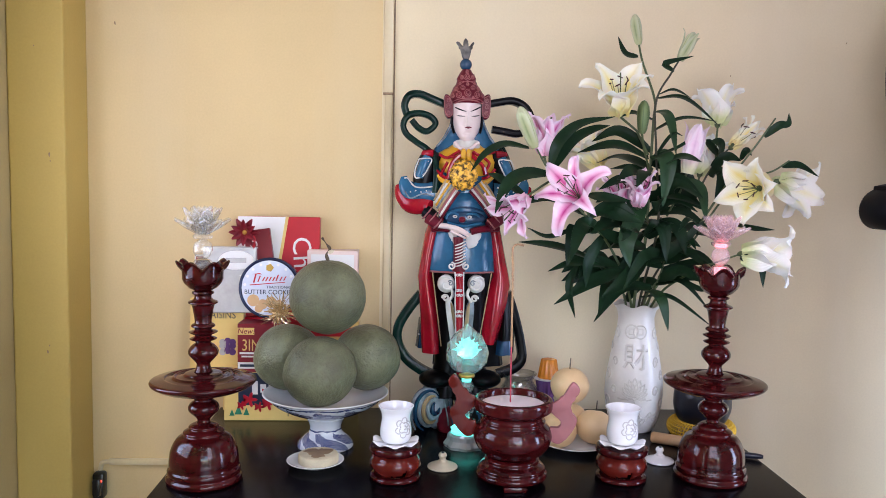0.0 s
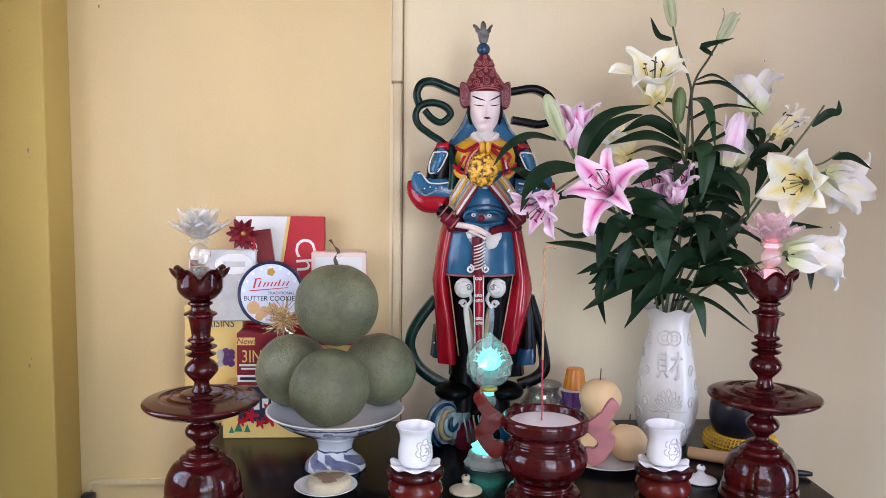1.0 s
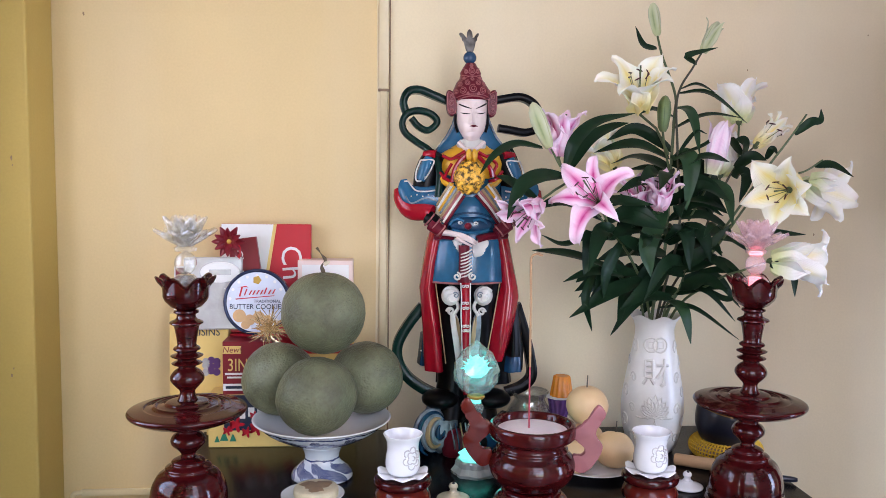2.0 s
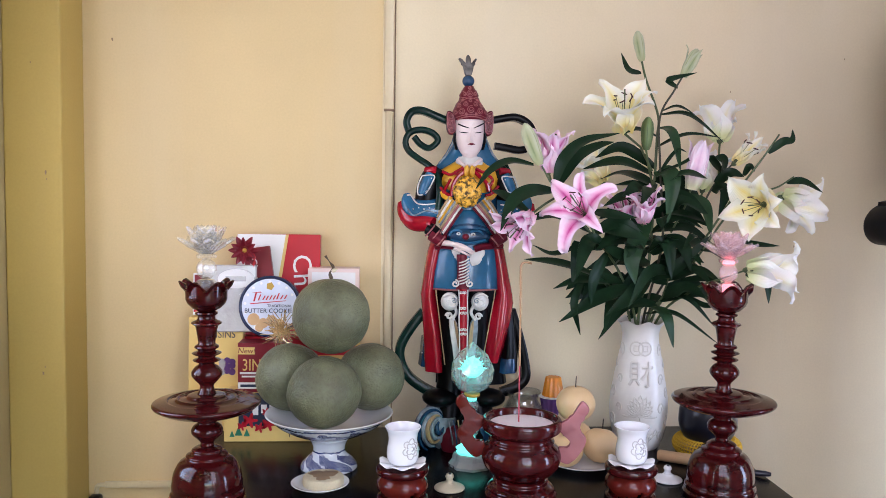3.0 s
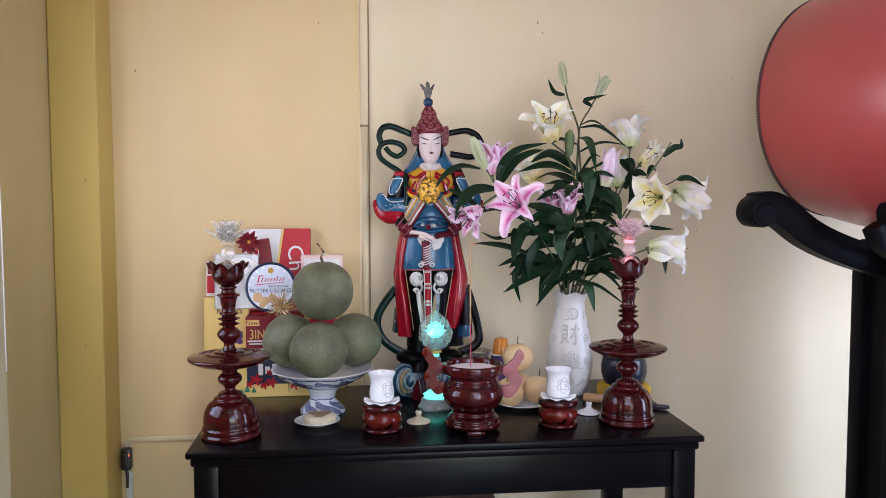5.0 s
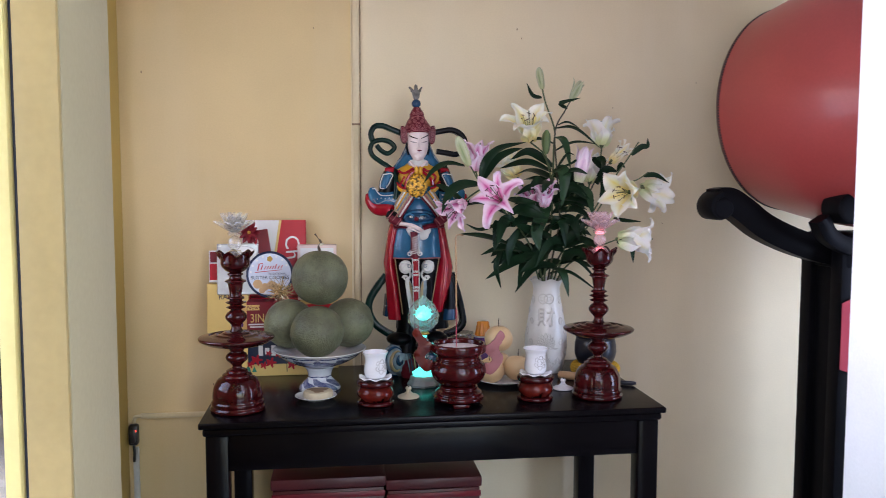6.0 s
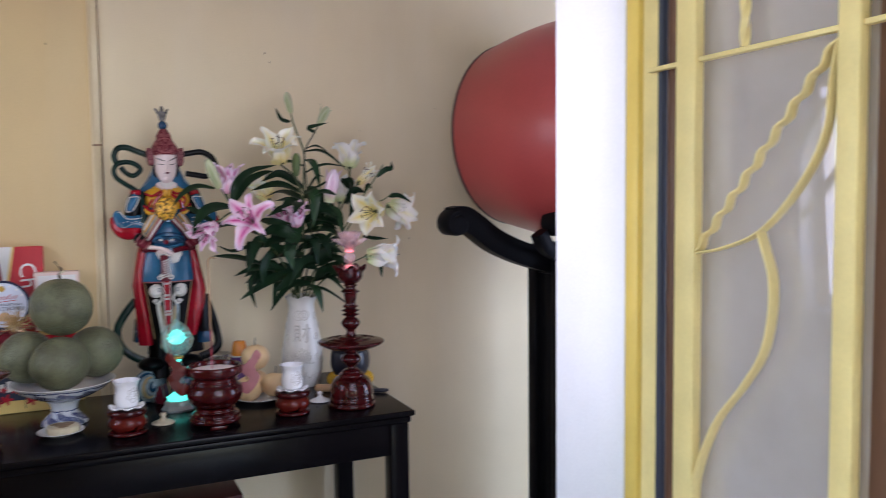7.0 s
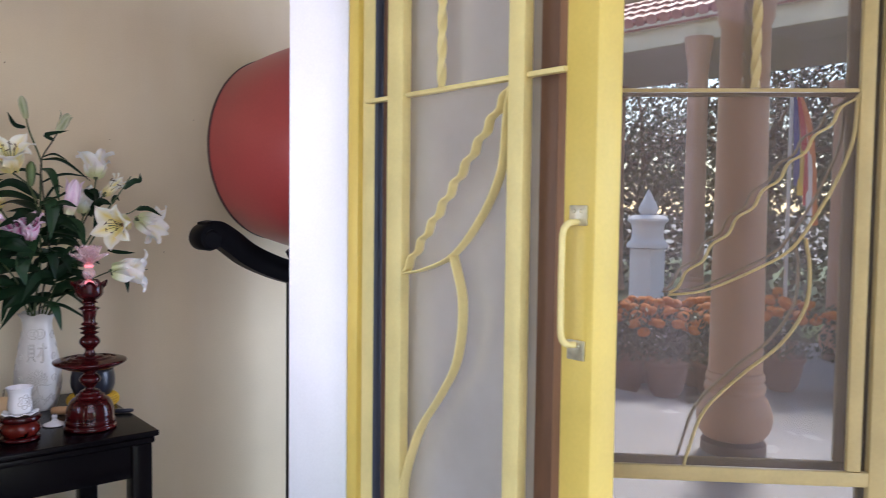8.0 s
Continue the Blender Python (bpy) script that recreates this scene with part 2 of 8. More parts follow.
M_SKIN = mat("drum_hide", (0.14, 0.09, 0.065), rough=0.7)
M_PAPER_RED = mat("red_paper", (0.42, 0.03, 0.05), rough=0.7, dark=0.8)
M_PORC = mat("white_porcelain", (0.8, 0.8, 0.81), rough=0.14, dark=0.95, scale=6, bump=0.02, coat=0.4)
M_VASE = mat("cream_bisque_porcelain", (0.7, 0.68, 0.62), rough=0.32, dark=0.88, scale=9, fine=70, bump=0.12, coat=0.05)
# Raised lines are coloured darker than their bodies in place of relief shadow.
M_VASE_LINE = mat("vase_relief_shade_tone", (0.6, 0.575, 0.51), rough=0.35, dark=0.85, scale=20)
M_PORC_LINE = mat("porcelain_relief_shade_tone", (0.56, 0.54, 0.53), rough=0.2, dark=0.9, coat=0.3)
M_BLUEWHITE = porcelain_blue("blue_white_bowl", 0.08, 0.142, 11.0, 1.4, 0.62)
M_BLUEWHITE_F = porcelain_blue("blue_white_foot", 0.002, 0.05, 6.0, 1.5, 0.46)
M_TAN = mat("tan_ceramic", (0.6, 0.52, 0.38), rough=0.35, dark=0.8)
M_CAKE = mat("sesame_cake", (0.68, 0.6, 0.42), rough=0.75, dark=0.75, scale=30, fine=200, bump=0.4)
M_CAKE_D = mat("cake_crust", (0.3, 0.2, 0.12), rough=0.8, dark=0.7, scale=40)
M_POMELO = mat("pomelo_peel", (0.138, 0.143, 0.08), rough=0.42, dark=0.52, scale=14, fine=90, bump=0.9, spread=0.45, spec=0.35)
def dimpled(m, scale, depth):
    """Adds coarse pores and bumps to a peel."""
    nt = m.node_tree
    b = nt.nodes["Principled BSDF"]
    tc = nt.nodes.new("ShaderNodeTexCoord")
    nz = nt.nodes.new("ShaderNodeTexVoronoi")
    nz.feature = "SMOOTH_F1"
    nz.inputs["Scale"].default_value = scale
    nz.inputs["Smoothness"].default_value = 0.6
    nt.links.new(tc.outputs["Object"], nz.inputs["Vector"])
    bp = nt.nodes.new("ShaderNodeBump")
    bp.inputs["Strength"].default_value = 1.0
    bp.inputs["Distance"].default_value = depth
    nt.links.new(nz.outputs[0], bp.inputs["Height"])
    nt.links.new(b.inputs["Normal"].links[0].from_socket, bp.inputs["Normal"])
    nt.links.new(bp.outputs[0], b.inputs["Normal"])


dimpled(M_POMELO, 175, 0.0021)
M_STEM = mat("dry_stem", (0.1, 0.07, 0.04), rough=0.8)
M_PEAR = mat("asian_pear_skin", (0.72, 0.5, 0.26), rough=0.45, dark=0.86, scale=10, fine=420, bump=0.1)
M_ASH = mat("incense_ash", (0.72, 0.64, 0.63), rough=0.95, dark=0.85, fine=140, bump=0.8)
M_INCENSE = mat("incense_paste", (0.4, 0.24, 0.12), rough=0.9, dark=0.8)
M_INC_RED = mat("red_incense_stick", (0.4, 0.05, 0.07), rough=0.8)
# Here the diffuse share whitens the crystal in place of bright facets.
M_CRYSTAL = pane_mat("clear_crystal", (0.97, 0.96, 0.93), 2.0, 0.12, (1.0, 0.97, 0.9))
M_PINKCRYSTAL = pane_mat("pink_crystal", (0.98, 0.86, 0.86), 1.6, 0.22, (0.95, 0.8, 0.81))
M_GLASS = pane_mat("jar_glass", (0.88, 0.89, 0.88), 2.4, 0.03, (0.9, 0.9, 0.9))
M_LAMPGLASS = pane_mat("lamp_crystal", (0.93, 0.97, 0.97), 2.2, 0.16, (0.85, 0.92, 0.92))
M_FOOTGLASS = pane_mat("pressed_glass_foot", (0.9, 0.95, 0.95), 2.6, 0.42, (0.85, 0.92, 0.92))
M_TEAL = glow_mat("teal_led", (0.08, 0.7, 0.6), 0.42)
M_PINKGLOW = glow_mat("pink_led", (1.0, 0.2, 0.25), 0.35)
M_GOLD = mat("gilt", (0.55, 0.33, 0.06), rough=0.35, metal=0.3, dark=0.7)
M_TINSEL = mat("gold_tinsel", (0.88, 0.72, 0.48), rough=0.25, metal=0.9)
M_CUSHION = mat("yellow_crochet", (0.75, 0.46, 0.04), rough=0.9, dark=0.8)
M_BOWL = mat("blackened_bowl", (0.007, 0.009, 0.018), rough=0.3, dark=0.8, bump=0.3)
M_WOODSTICK = mat("pale_wood", (0.55, 0.34, 0.17), rough=0.6, dark=0.8, stretch=(1, 8, 8))
M_ORANGE = mat("orange_jelly", (0.6, 0.2, 0.015), rough=0.25, dark=0.9, bump=0)
M_PURPLE = mat("purple_jelly", (0.12, 0.05, 0.17), rough=0.25, dark=0.9, bump=0)
M_LEAF = mat("lily_leaf", (0.009, 0.027, 0.011), spec=0.14, rough=0.36, dark=0.6, scale=14, fine=80, bump=0.15)
M_LEAF_L = mat("lily_leaf_young", (0.02, 0.055, 0.02), spec=0.2, rough=0.4, dark=0.6, scale=14, fine=80, bump=0.15)
M_STALK = mat("lily_stalk", (0.07, 0.1, 0.035), rough=0.5, dark=0.7)
M_STALK_D = mat("lily_twig_dark", (0.05, 0.05, 0.025), rough=0.55, dark=0.6)
M_BUD = petal_mat("green_bud", (0.46, 0.48, 0.3), (0.36, 0.4, 0.2), (0.2, 0.26, 0.1), green=0.6)
M_LEAFBUD = petal_mat("tight_green_bud", (0.14, 0.2, 0.07), (0.1, 0.15, 0.05), (0.06, 0.1, 0.03), throat=(0.1, 0.14, 0.05))
M_PINK = petal_mat("pink_lily", (0.84, 0.64, 0.74), (0.76, 0.28, 0.5), (0.5, 0.02, 0.2), 0.16, throat=(0.72, 0.4, 0.5))
M_PINKBUD = petal_mat("pink_lily_bud", (0.8, 0.66, 0.72), (0.78, 0.56, 0.66), (0.66, 0.42, 0.56), throat=(0.66, 0.66, 0.42))
M_LILYWHITE = petal_mat("white_lily", (0.86, 0.85, 0.79), (0.85, 0.83, 0.7), (0.82, 0.77, 0.5))
M_LILYYEL = petal_mat("yellow_throat_lily", (0.87, 0.85, 0.72), (0.86, 0.8, 0.46), (0.83, 0.7, 0.22), 0.5, throat=(0.85, 0.74, 0.32))
M_ANTHER = mat("anther", (0.07, 0.02, 0.02), rough=0.9)
M_CARD_RED = mat("red_card", (0.5, 0.012, 0.028), rough=0.3, dark=0.9, bump=0.01)
M_CARD_DKRED = mat("dark_red_card", (0.2, 0.01, 0.02), rough=0.35, dark=0.9, bump=0.01)
M_CARD_WHITE = mat("white_card", (0.8, 0.78, 0.76), rough=0.35, dark=0.95, bump=0.01)
M_CARD_YEL = mat("yellow_card", (0.76, 0.54, 0.18), rough=0.35, dark=0.92, bump=0.01)
M_CARD_NAVY = mat("navy_card", (0.02, 0.03, 0.06), rough=0.3, dark=0.9, bump=0.01)
M_CARD_GREEN = mat("green_print", (0.03, 0.22, 0.12), rough=0.4)
M_CARD_PINKW = mat("blush_card", (0.8, 0.62, 0.56), rough=0.4, dark=0.95, bump=0.01)
M_SILVER = mat("silver_foil", (0.66, 0.66, 0.68), rough=0.25, metal=0.4, dark=0.8, scale=20, fine=60, bump=0.5)
M_TINBLUE = mat("tin_rim_navy", (0.02, 0.03, 0.08), rough=0.25, metal=0.3)
M_TINFACE = mat("tin_face", (0.66, 0.7, 0.8), rough=0.25, dark=0.9, scale=12, bump=0.02)
M_COOKIE = mat("cookie_print", (0.62, 0.38, 0.18), rough=0.5, dark=0.8, scale=30)
M_PLUG = mat("black_plastic", (0.012, 0.012, 0.013), rough=0.3)
M_LED = glow_mat("red_indicator", (1.0, 0.05, 0.03), 0.6)
M_GREYPVC = mat("grey_pvc", (0.6, 0.6, 0.6), rough=0.4)
M_STEEL = mat("worn_chrome", (0.62, 0.56, 0.42), rough=0.35, metal=0.7, dark=0.6, scale=30)


# ---- mesh helpers ----
def part(name, bm, material, parent=None, label="", m=None, smooth=True, angle=38):
    """Links a bmesh as one mesh object under a thing or under a part."""
    me = bpy.data.meshes.new(name)
    bmesh.ops.recalc_face_normals(bm, faces=bm.faces)
    bm.to_mesh(me)
    bm.free()
    for mm in (material if isinstance(material, (list, tuple)) else [material]):
        me.materials.append(mm)
    if smooth:
        me.shade_smooth()
        me.set_sharp_from_angle(angle=radians(angle))
    ob = new(name, me)
    if parent is not None:
        ob.parent = parent
    if m is not None:
        ob.matrix_basis = m
    if label:
        ob["label"] = label
    return ob


def again(ob, m):
    """Another piece on the same mesh under the same parent."""
    o = new(ob.name.split(".")[0], ob.data)
    o.parent = ob.parent
    o.matrix_basis = m
    return o


def thing(name, loc, label, category, group="", rz=0):
    e = new(name)
    e.empty_display_size = 0.05
    e.matrix_basis = pose(*loc, 0, 0, rz)
    return tagged(e, label, category, group)


def lathe(profile, seg=40, wob=None):
    """Turned body from (radius, height) pairs; wob(angle, k) scales the radius of ring k."""
    bm = bmesh.new()
    rings = []
    for k, (r, z) in enumerate(profile):
        if r < 1e-5:
            rings.append([bm.verts.new((0, 0, z))])
            continue
        ring = []
        for i in range(seg):
            a = 2 * math.pi * i / seg
            rr, zz = r, z
            if wob:
                f = wob(a, k)
                rr, zz = (r * f, z) if not isinstance(f, tuple) else (r * f[0], z + f[1])
            ring.append(bm.verts.new((rr * math.cos(a), rr * math.sin(a), zz)))
        rings.append(ring)
    for a, b in zip(rings, rings[1:]):
        for i in range(seg):
            j = (i + 1) % seg
            if len(a) == 1 and len(b) == 1:
                continue
            if len(a) == 1:
                bm.faces.new((a[0], b[i], b[j]))
            elif len(b) == 1:
                bm.faces.new((a[i], a[j], b[0]))
            else:
                bm.faces.new((a[i], a[j], b[j], b[i]))
    return bm


def fillet(profile, n=3):
    """Softens a turned profile by corner cutting."""
    p = list(profile)
    for _ in range(n):
        q = [p[0]]
        for a, b in zip(p, p[1:]):
            q.append((a[0] * 0.8 + b[0] * 0.2, a[1] * 0.8 + b[1] * 0.2))
            q.append((a[0] * 0.2 + b[0] * 0.8, a[1] * 0.2 + b[1] * 0.8))
        q.append(p[-1])
        p = q
        if len(p) > 90:
            break
    return p


def box(x0, x1, y0, y1, z0, z1, bev=0.0, seg=2, bm=None):
    own = bmesh.new()
    bmesh.ops.create_cube(own, size=1)
    for v in own.verts:
        v.co = ((x0 + x1) / 2 + v.co.x * (x1 - x0), (y0 + y1) / 2 + v.co.y * (y1 - y0), (z0 + z1) / 2 + v.co.z * (z1 - z0))
    if bev > 0:
        bmesh.ops.bevel(own, geom=own.edges[:], offset=bev, segments=seg, affect="EDGES", profile=0.5)
    if bm is None:
        return own
    return join(bm, own)


def join(bm, other, idx=None, m=None):
    """Adds other to bm (and frees it), with a material slot."""
    if m is not None:
        bmesh.ops.transform(other, matrix=m, verts=other.verts)
    me = bpy.data.meshes.new("tmp")
    if idx is not None:
        for f in other.faces:
            f.material_index = idx
    bmesh.ops.recalc_face_normals(other, faces=other.faces)
    other.to_mesh(me)
    other.free()
    bm.from_mesh(me)
    bpy.data.meshes.remove(me)
    return bm


def curve_pts(ctrl, n=8):
    """Smooth points through control points."""
    c = [Vector(p) for p in ctrl]
    c = [2 * c[0] - c[1]] + c + [2 * c[-1] - c[-2]]
    out = []
    for i in range(1, len(c) - 2):
        p0, p1, p2, p3 = c[i - 1], c[i], c[i + 1], c[i + 2]
        for k in range(n):
            t = k / n
            out.append(0.5 * ((2 * p1) + (p2 - p0) * t + (2 * p0 - 5 * p1 + 4 * p2 - p3) * t * t + (3 * p1 - p0 - 3 * p2 + p3) * t ** 3))
    out.append(c[-2])
    return out


def tube(pts, r, seg=8, flat=1.0):
    """Tube through points; r: a number or a function of 0..1."""
    pts = [Vector(p) for p in pts]
    bm = bmesh.new()
    rings = []
    up = Vector((0, 0, 1))
    side = None
    for i, p in enumerate(pts):
        d = (pts[min(i + 1, len(pts) - 1)] - pts[max(i - 1, 0)]).normalized()
        if side is None:
            side = d.cross(up if abs(d.z) < 0.95 else Vector((1, 0, 0))).normalized()
        side = (side - d * side.dot(d)).normalized()
        nor = d.cross(side)
        rr = r(i / (len(pts) - 1)) if callable(r) else r
        rings.append([bm.verts.new(p + rr * (math.cos(a) * side + flat * math.sin(a) * nor))
                      for a in (2 * math.pi * k / seg for k in range(seg))])
    for a, b in zip(rings, rings[1:]):
        for k in range(seg):
            bm.faces.new((a[k], a[(k + 1) % seg], b[(k + 1) % seg], b[k]))
    bm.faces.new(rings[0][::-1])
    bm.faces.new(rings[-1])
    return bm


def band(pts, wide, thick, axis=(0, 1, 0)):
    """Strap swept along points, wide along axis; wide may be a function of 0..1."""
    pts = [Vector(p) for p in pts]
    ax = Vector(axis).normalized()
    bm = bmesh.new()
    rings = []
    for i, p in enumerate(pts):
        d = (pts[min(i + 1, len(pts) - 1)] - pts[max(i - 1, 0)]).normalized()
        nor = d.cross(ax).normalized()
        w = (wide(i / (len(pts) - 1)) if callable(wide) else wide) / 2
        rings.append([bm.verts.new(p + a * w * ax + b * thick / 2 * nor) for a, b in
                      ((-1, -0.5), (-0.8, -1), (0.8, -1), (1, -0.5), (1, 0.5), (0.8, 1), (-0.8, 1), (-1, 0.5))])
    for a, b in zip(rings, rings[1:]):
        for k in range(8):
            bm.faces.new((a[k], a[(k + 1) % 8], b[(k + 1) % 8], b[k]))
    bm.faces.new(rings[0][::-1])
    bm.faces.new(rings[-1])
    return bm


def loft(sections, seg=32, fold=None):
    """Stacked ellipses (z, cx, cy, rx, ry); fold(angle, k) scales a ring."""
    bm = bmesh.new()
    rings = []
    for k, (z, cx, cy, rx, ry) in enumerate(sections):
        ring = []
        for i in range(seg):
            a = 2 * math.pi * i / seg
            f = fold(a, k) if fold else 1
            ring.append(bm.verts.new((cx + rx * f * math.cos(a), cy + ry * f * math.sin(a), z)))
        rings.append(ring)
    for a, b in zip(rings, rings[1:]):
        for i in range(seg):
            j = (i + 1) % seg
            bm.faces.new((a[i], a[j], b[j], b[i]))
    bm.faces.new(rings[0][::-1])
    bm.faces.new(rings[-1])
    return bm


def ball(r, sx=1, sy=1, sz=1, c=(0, 0, 0), u=20, v=12):
    bm = bmesh.new()
    bmesh.ops.create_uvsphere(bm, u_segments=u, v_segments=v, radius=r)
    bmesh.ops.scale(bm, vec=(sx, sy, sz), verts=bm.verts)
    bmesh.ops.translate(bm, vec=c, verts=bm.verts)
    return bm


def slab(outline, thick, m=None, bev=0.0):
    """Flat board of a closed outline (x, z), centred on y = 0."""
    bm = bmesh.new()
    lo = [bm.verts.new((x, -thick / 2, z)) for x, z in outline]
    hi = [bm.verts.new((x, thick / 2, z)) for x, z in outline]
    f1 = bm.faces.new(lo)
    f2 = bm.faces.new(hi[::-1])
    n = len(lo)
    for i in range(n):
        j = (i + 1) % n
        bm.faces.new((lo[j], lo[i], hi[i], hi[j]))
    if bev:
        bmesh.ops.bevel(bm, geom=list({e for f in (f1, f2) for e in f.edges}), offset=bev, segments=2, affect="EDGES", profile=0.5)
    bmesh.ops.triangulate(bm, faces=[f for f in bm.faces if len(f.verts) > 4])
    if m is not None:
        bmesh.ops.transform(bm, matrix=m, verts=bm.verts)
    return bm


def round_outline(ctrl, n=6):
    """Closed smooth outline through (x, z) control points."""
    c = [Vector((x, 0, z)) for x, z in ctrl]
    k = len(c)
    out = []
    for i in range(k):
        p0, p1, p2, p3 = c[i - 1], c[i], c[(i + 1) % k], c[(i + 2) % k]
        for s in range(n):
            t = s / n
            q = 0.5 * ((2 * p1) + (p2 - p0) * t + (2 * p0 - 5 * p1 + 4 * p2 - p3) * t * t + (3 * p1 - p0 - 3 * p2 + p3) * t ** 3)
            out.append((q.x, q.z))
    return out


def lettering(name, text, size, material, parent, m, depth=0.0006, shear=0.0, wide=1.0):
    """Raised letters in the built-in font, facing -y."""
    cu = bpy.data.curves.new(name, "FONT")
    cu.body, cu.size, cu.extrude, cu.shear = text, size, depth, shear
    cu.align_x, cu.align_y, cu.resolution_u = "CENTER", "CENTER", 3
    tmp = new("tmp_text", cu)
    dg = bpy.context.evaluated_depsgraph_get()
    me = bpy.data.meshes.new_from_object(tmp.evaluated_get(dg))
    bpy.data.objects.remove(tmp)
    bpy.data.curves.remove(cu)
    me.name = name
    me.materials.clear()
    me.materials.append(material)
    ob = new(name, me)
    ob.parent = parent
    ob.matrix_basis = m @ pose(0, 0, 0, 90) @ Matrix.Diagonal((wide, 1, 1, 1))
    return ob


def petal(length, width, bend, cup, thick=0.0016, nu=6, nv=10, ruffle=0.0, seed=0, tipcurl=0.0):
    """A petal or leaf from the origin along +z, bending towards +x; u runs across, v along."""
    rnd = random.Random(seed)
    ph = rnd.random() * 6
    bm = bmesh.new()
    lay = bm.loops.layers.uv.new("UVMap")
    grid, uvs = [], {}
    x = z = 0.0
    ang = 0.0
    step = length / nv
    for j in range(nv + 1):
        v = j / nv
        w = width * (math.sin(math.pi * min(1, 0.1 + 0.9 * v) ** 0.85) ** 0.75) * (1 - 0.25 * v) if v < 1 else width * 0.02
        w = max(w, width * 0.03)
        row = []
        for i in range(nu + 1):
            u = i / nu
            s = (u - 0.5) * 2
            lift = cup * w * (abs(s) ** 1.6) + ruffle * math.sin(7 * v * 2 + ph + s * 2) * abs(s) ** 2
            px = x - lift * math.cos(ang)
            pz = z + lift * math.sin(ang)
            vert = bm.verts.new((px, s * w / 2, pz))
            uvs[vert] = (u, v)
            row.append(vert)
        grid.append(row)
        ang = bend * v + tipcurl * max(0, v - 0.6) ** 2 * 6
        x += step * math.sin(ang)
        z += step * math.cos(ang)
    for a, b in zip(grid, grid[1:]):
        for i in range(nu):
            f = bm.faces.new((a[i], a[i + 1], b[i + 1], b[i]))
            for lp in f.loops:
                lp[lay].uv = uvs[lp.vert]
    if thick:
        bmesh.ops.recalc_face_normals(bm, faces=bm.faces)
        bmesh.ops.solidify(bm, geom=bm.faces[:], thickness=thick)
    return bm


def aim(loc, direction, roll=0.0):
    """A pose at loc whose +z points along direction."""
    q = Vector(direction).normalized().to_track_quat("Z", "Y")
    return Matrix.Translation(loc) @ q.to_matrix().to_4x4() @ pose(0, 0, 0, 0, 0, roll)


def structure(name, bm, material, label, smooth=False):
    return tagged(part(name, bm, material, smooth=smooth), label, name.split("_")[0], kind="structure")

# ---- the large structure ----
WALL = 2.84            # inner face of the back wall
LEFT = -1.285          # inner face of the side wall with the window
DOOR_IN, DOOR_OUT = 1.0, 0.70   # inner and outer face of the front wall
JL, JR = -0.76, 0.985  # jambs of the doorway
TOP = 3.1
TZ = 0.833             # table top

bm = box(LEFT - 0.2, -0.141, WALL, WALL + 0.2, 0, TOP)
structure("wall_north", bm, M_WALL_Y, "cream-yellow painted plaster wall behind the altar table")
bm = box(-0.141, 4.2, WALL, WALL + 0.2, 0, TOP)
structure("wall_north", bm, M_WALL_C, "pale cream painted plaster wall behind statue and drum")
# side wall with a window opening
bm = box(LEFT - 0.2, LEFT, DOOR_OUT, 1.17, 0, TOP)
box(LEFT - 0.2, LEFT, 2.238, WALL, 0, TOP, bm=bm)
box(LEFT - 0.2, LEFT, 1.17, 2.238, 0, 1.03, bm=bm)
box(LEFT - 0.2, LEFT, 1.17, 2.238, 2.3, TOP, bm=bm)
structure("wall_west", bm, M_OCHRE2, "yellow painted side wall with a bright window opening")
bm = box(LEFT + 0.001, -1.112, 2.655, WALL - 0.001, 0, TOP - 0.001, bev=0.006)
structure("pilaster", bm, M_OCHRE, "ochre painted square pilaster in the wall corner")
bm = box(4.0, 4.2, DOOR_OUT, WALL, 0, TOP)
structure("wall_east", bm, M_WALL_C, "plain cream painted side wall")
# front wall round the doorway
HEAD = 2.55
bm = box(LEFT - 3.5, JL - 0.004, DOOR_OUT, DOOR_IN, 0, TOP)
structure("wall_south", bm, M_OCHRE, "ochre painted outer wall beside the doorway")
# The gap from 2.5 to 3.9 is invented, to let the fill lamp in.
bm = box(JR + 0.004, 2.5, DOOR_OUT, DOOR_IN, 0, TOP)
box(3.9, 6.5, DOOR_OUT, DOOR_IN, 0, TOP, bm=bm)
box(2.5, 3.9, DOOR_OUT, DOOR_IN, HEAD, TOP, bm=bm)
structure("wall_south", bm, M_WHITE, "white painted outer wall with an unseen opening added for light")
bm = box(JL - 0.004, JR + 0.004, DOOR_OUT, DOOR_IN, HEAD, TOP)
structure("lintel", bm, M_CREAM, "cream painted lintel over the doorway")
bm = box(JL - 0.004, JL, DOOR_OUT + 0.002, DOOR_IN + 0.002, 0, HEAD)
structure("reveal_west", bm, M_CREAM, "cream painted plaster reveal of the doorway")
bm = box(JR, JR + 0.004, DOOR_OUT + 0.002, DOOR_IN + 0.002, 0, HEAD)
structure("reveal_east", bm, M_WHITE, "bright white painted plaster reveal of the doorway")
bm = box(-8, 8, DOOR_IN, WALL + 0.2, -0.1, 0)
box(-8, 8, -4.6, DOOR_IN, -0.1, -0.004, bm=bm)
structure("floor", bm, M_FLOOR, "smooth grey floor of the room and porch")
bm = box(LEFT - 0.2, 4.2, DOOR_OUT, WALL + 0.2, TOP, TOP + 0.15)
structure("ceiling", bm, M_CEIL, "plain painted ceiling of the room")
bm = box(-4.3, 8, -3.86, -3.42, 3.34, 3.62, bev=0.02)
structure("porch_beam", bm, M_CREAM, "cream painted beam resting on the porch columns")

# Unseen ceiling added to cut the front light; stops short westward to admit sky.
bm = box(-4.4, 8, -4.5, DOOR_OUT, 3.625, 3.75)
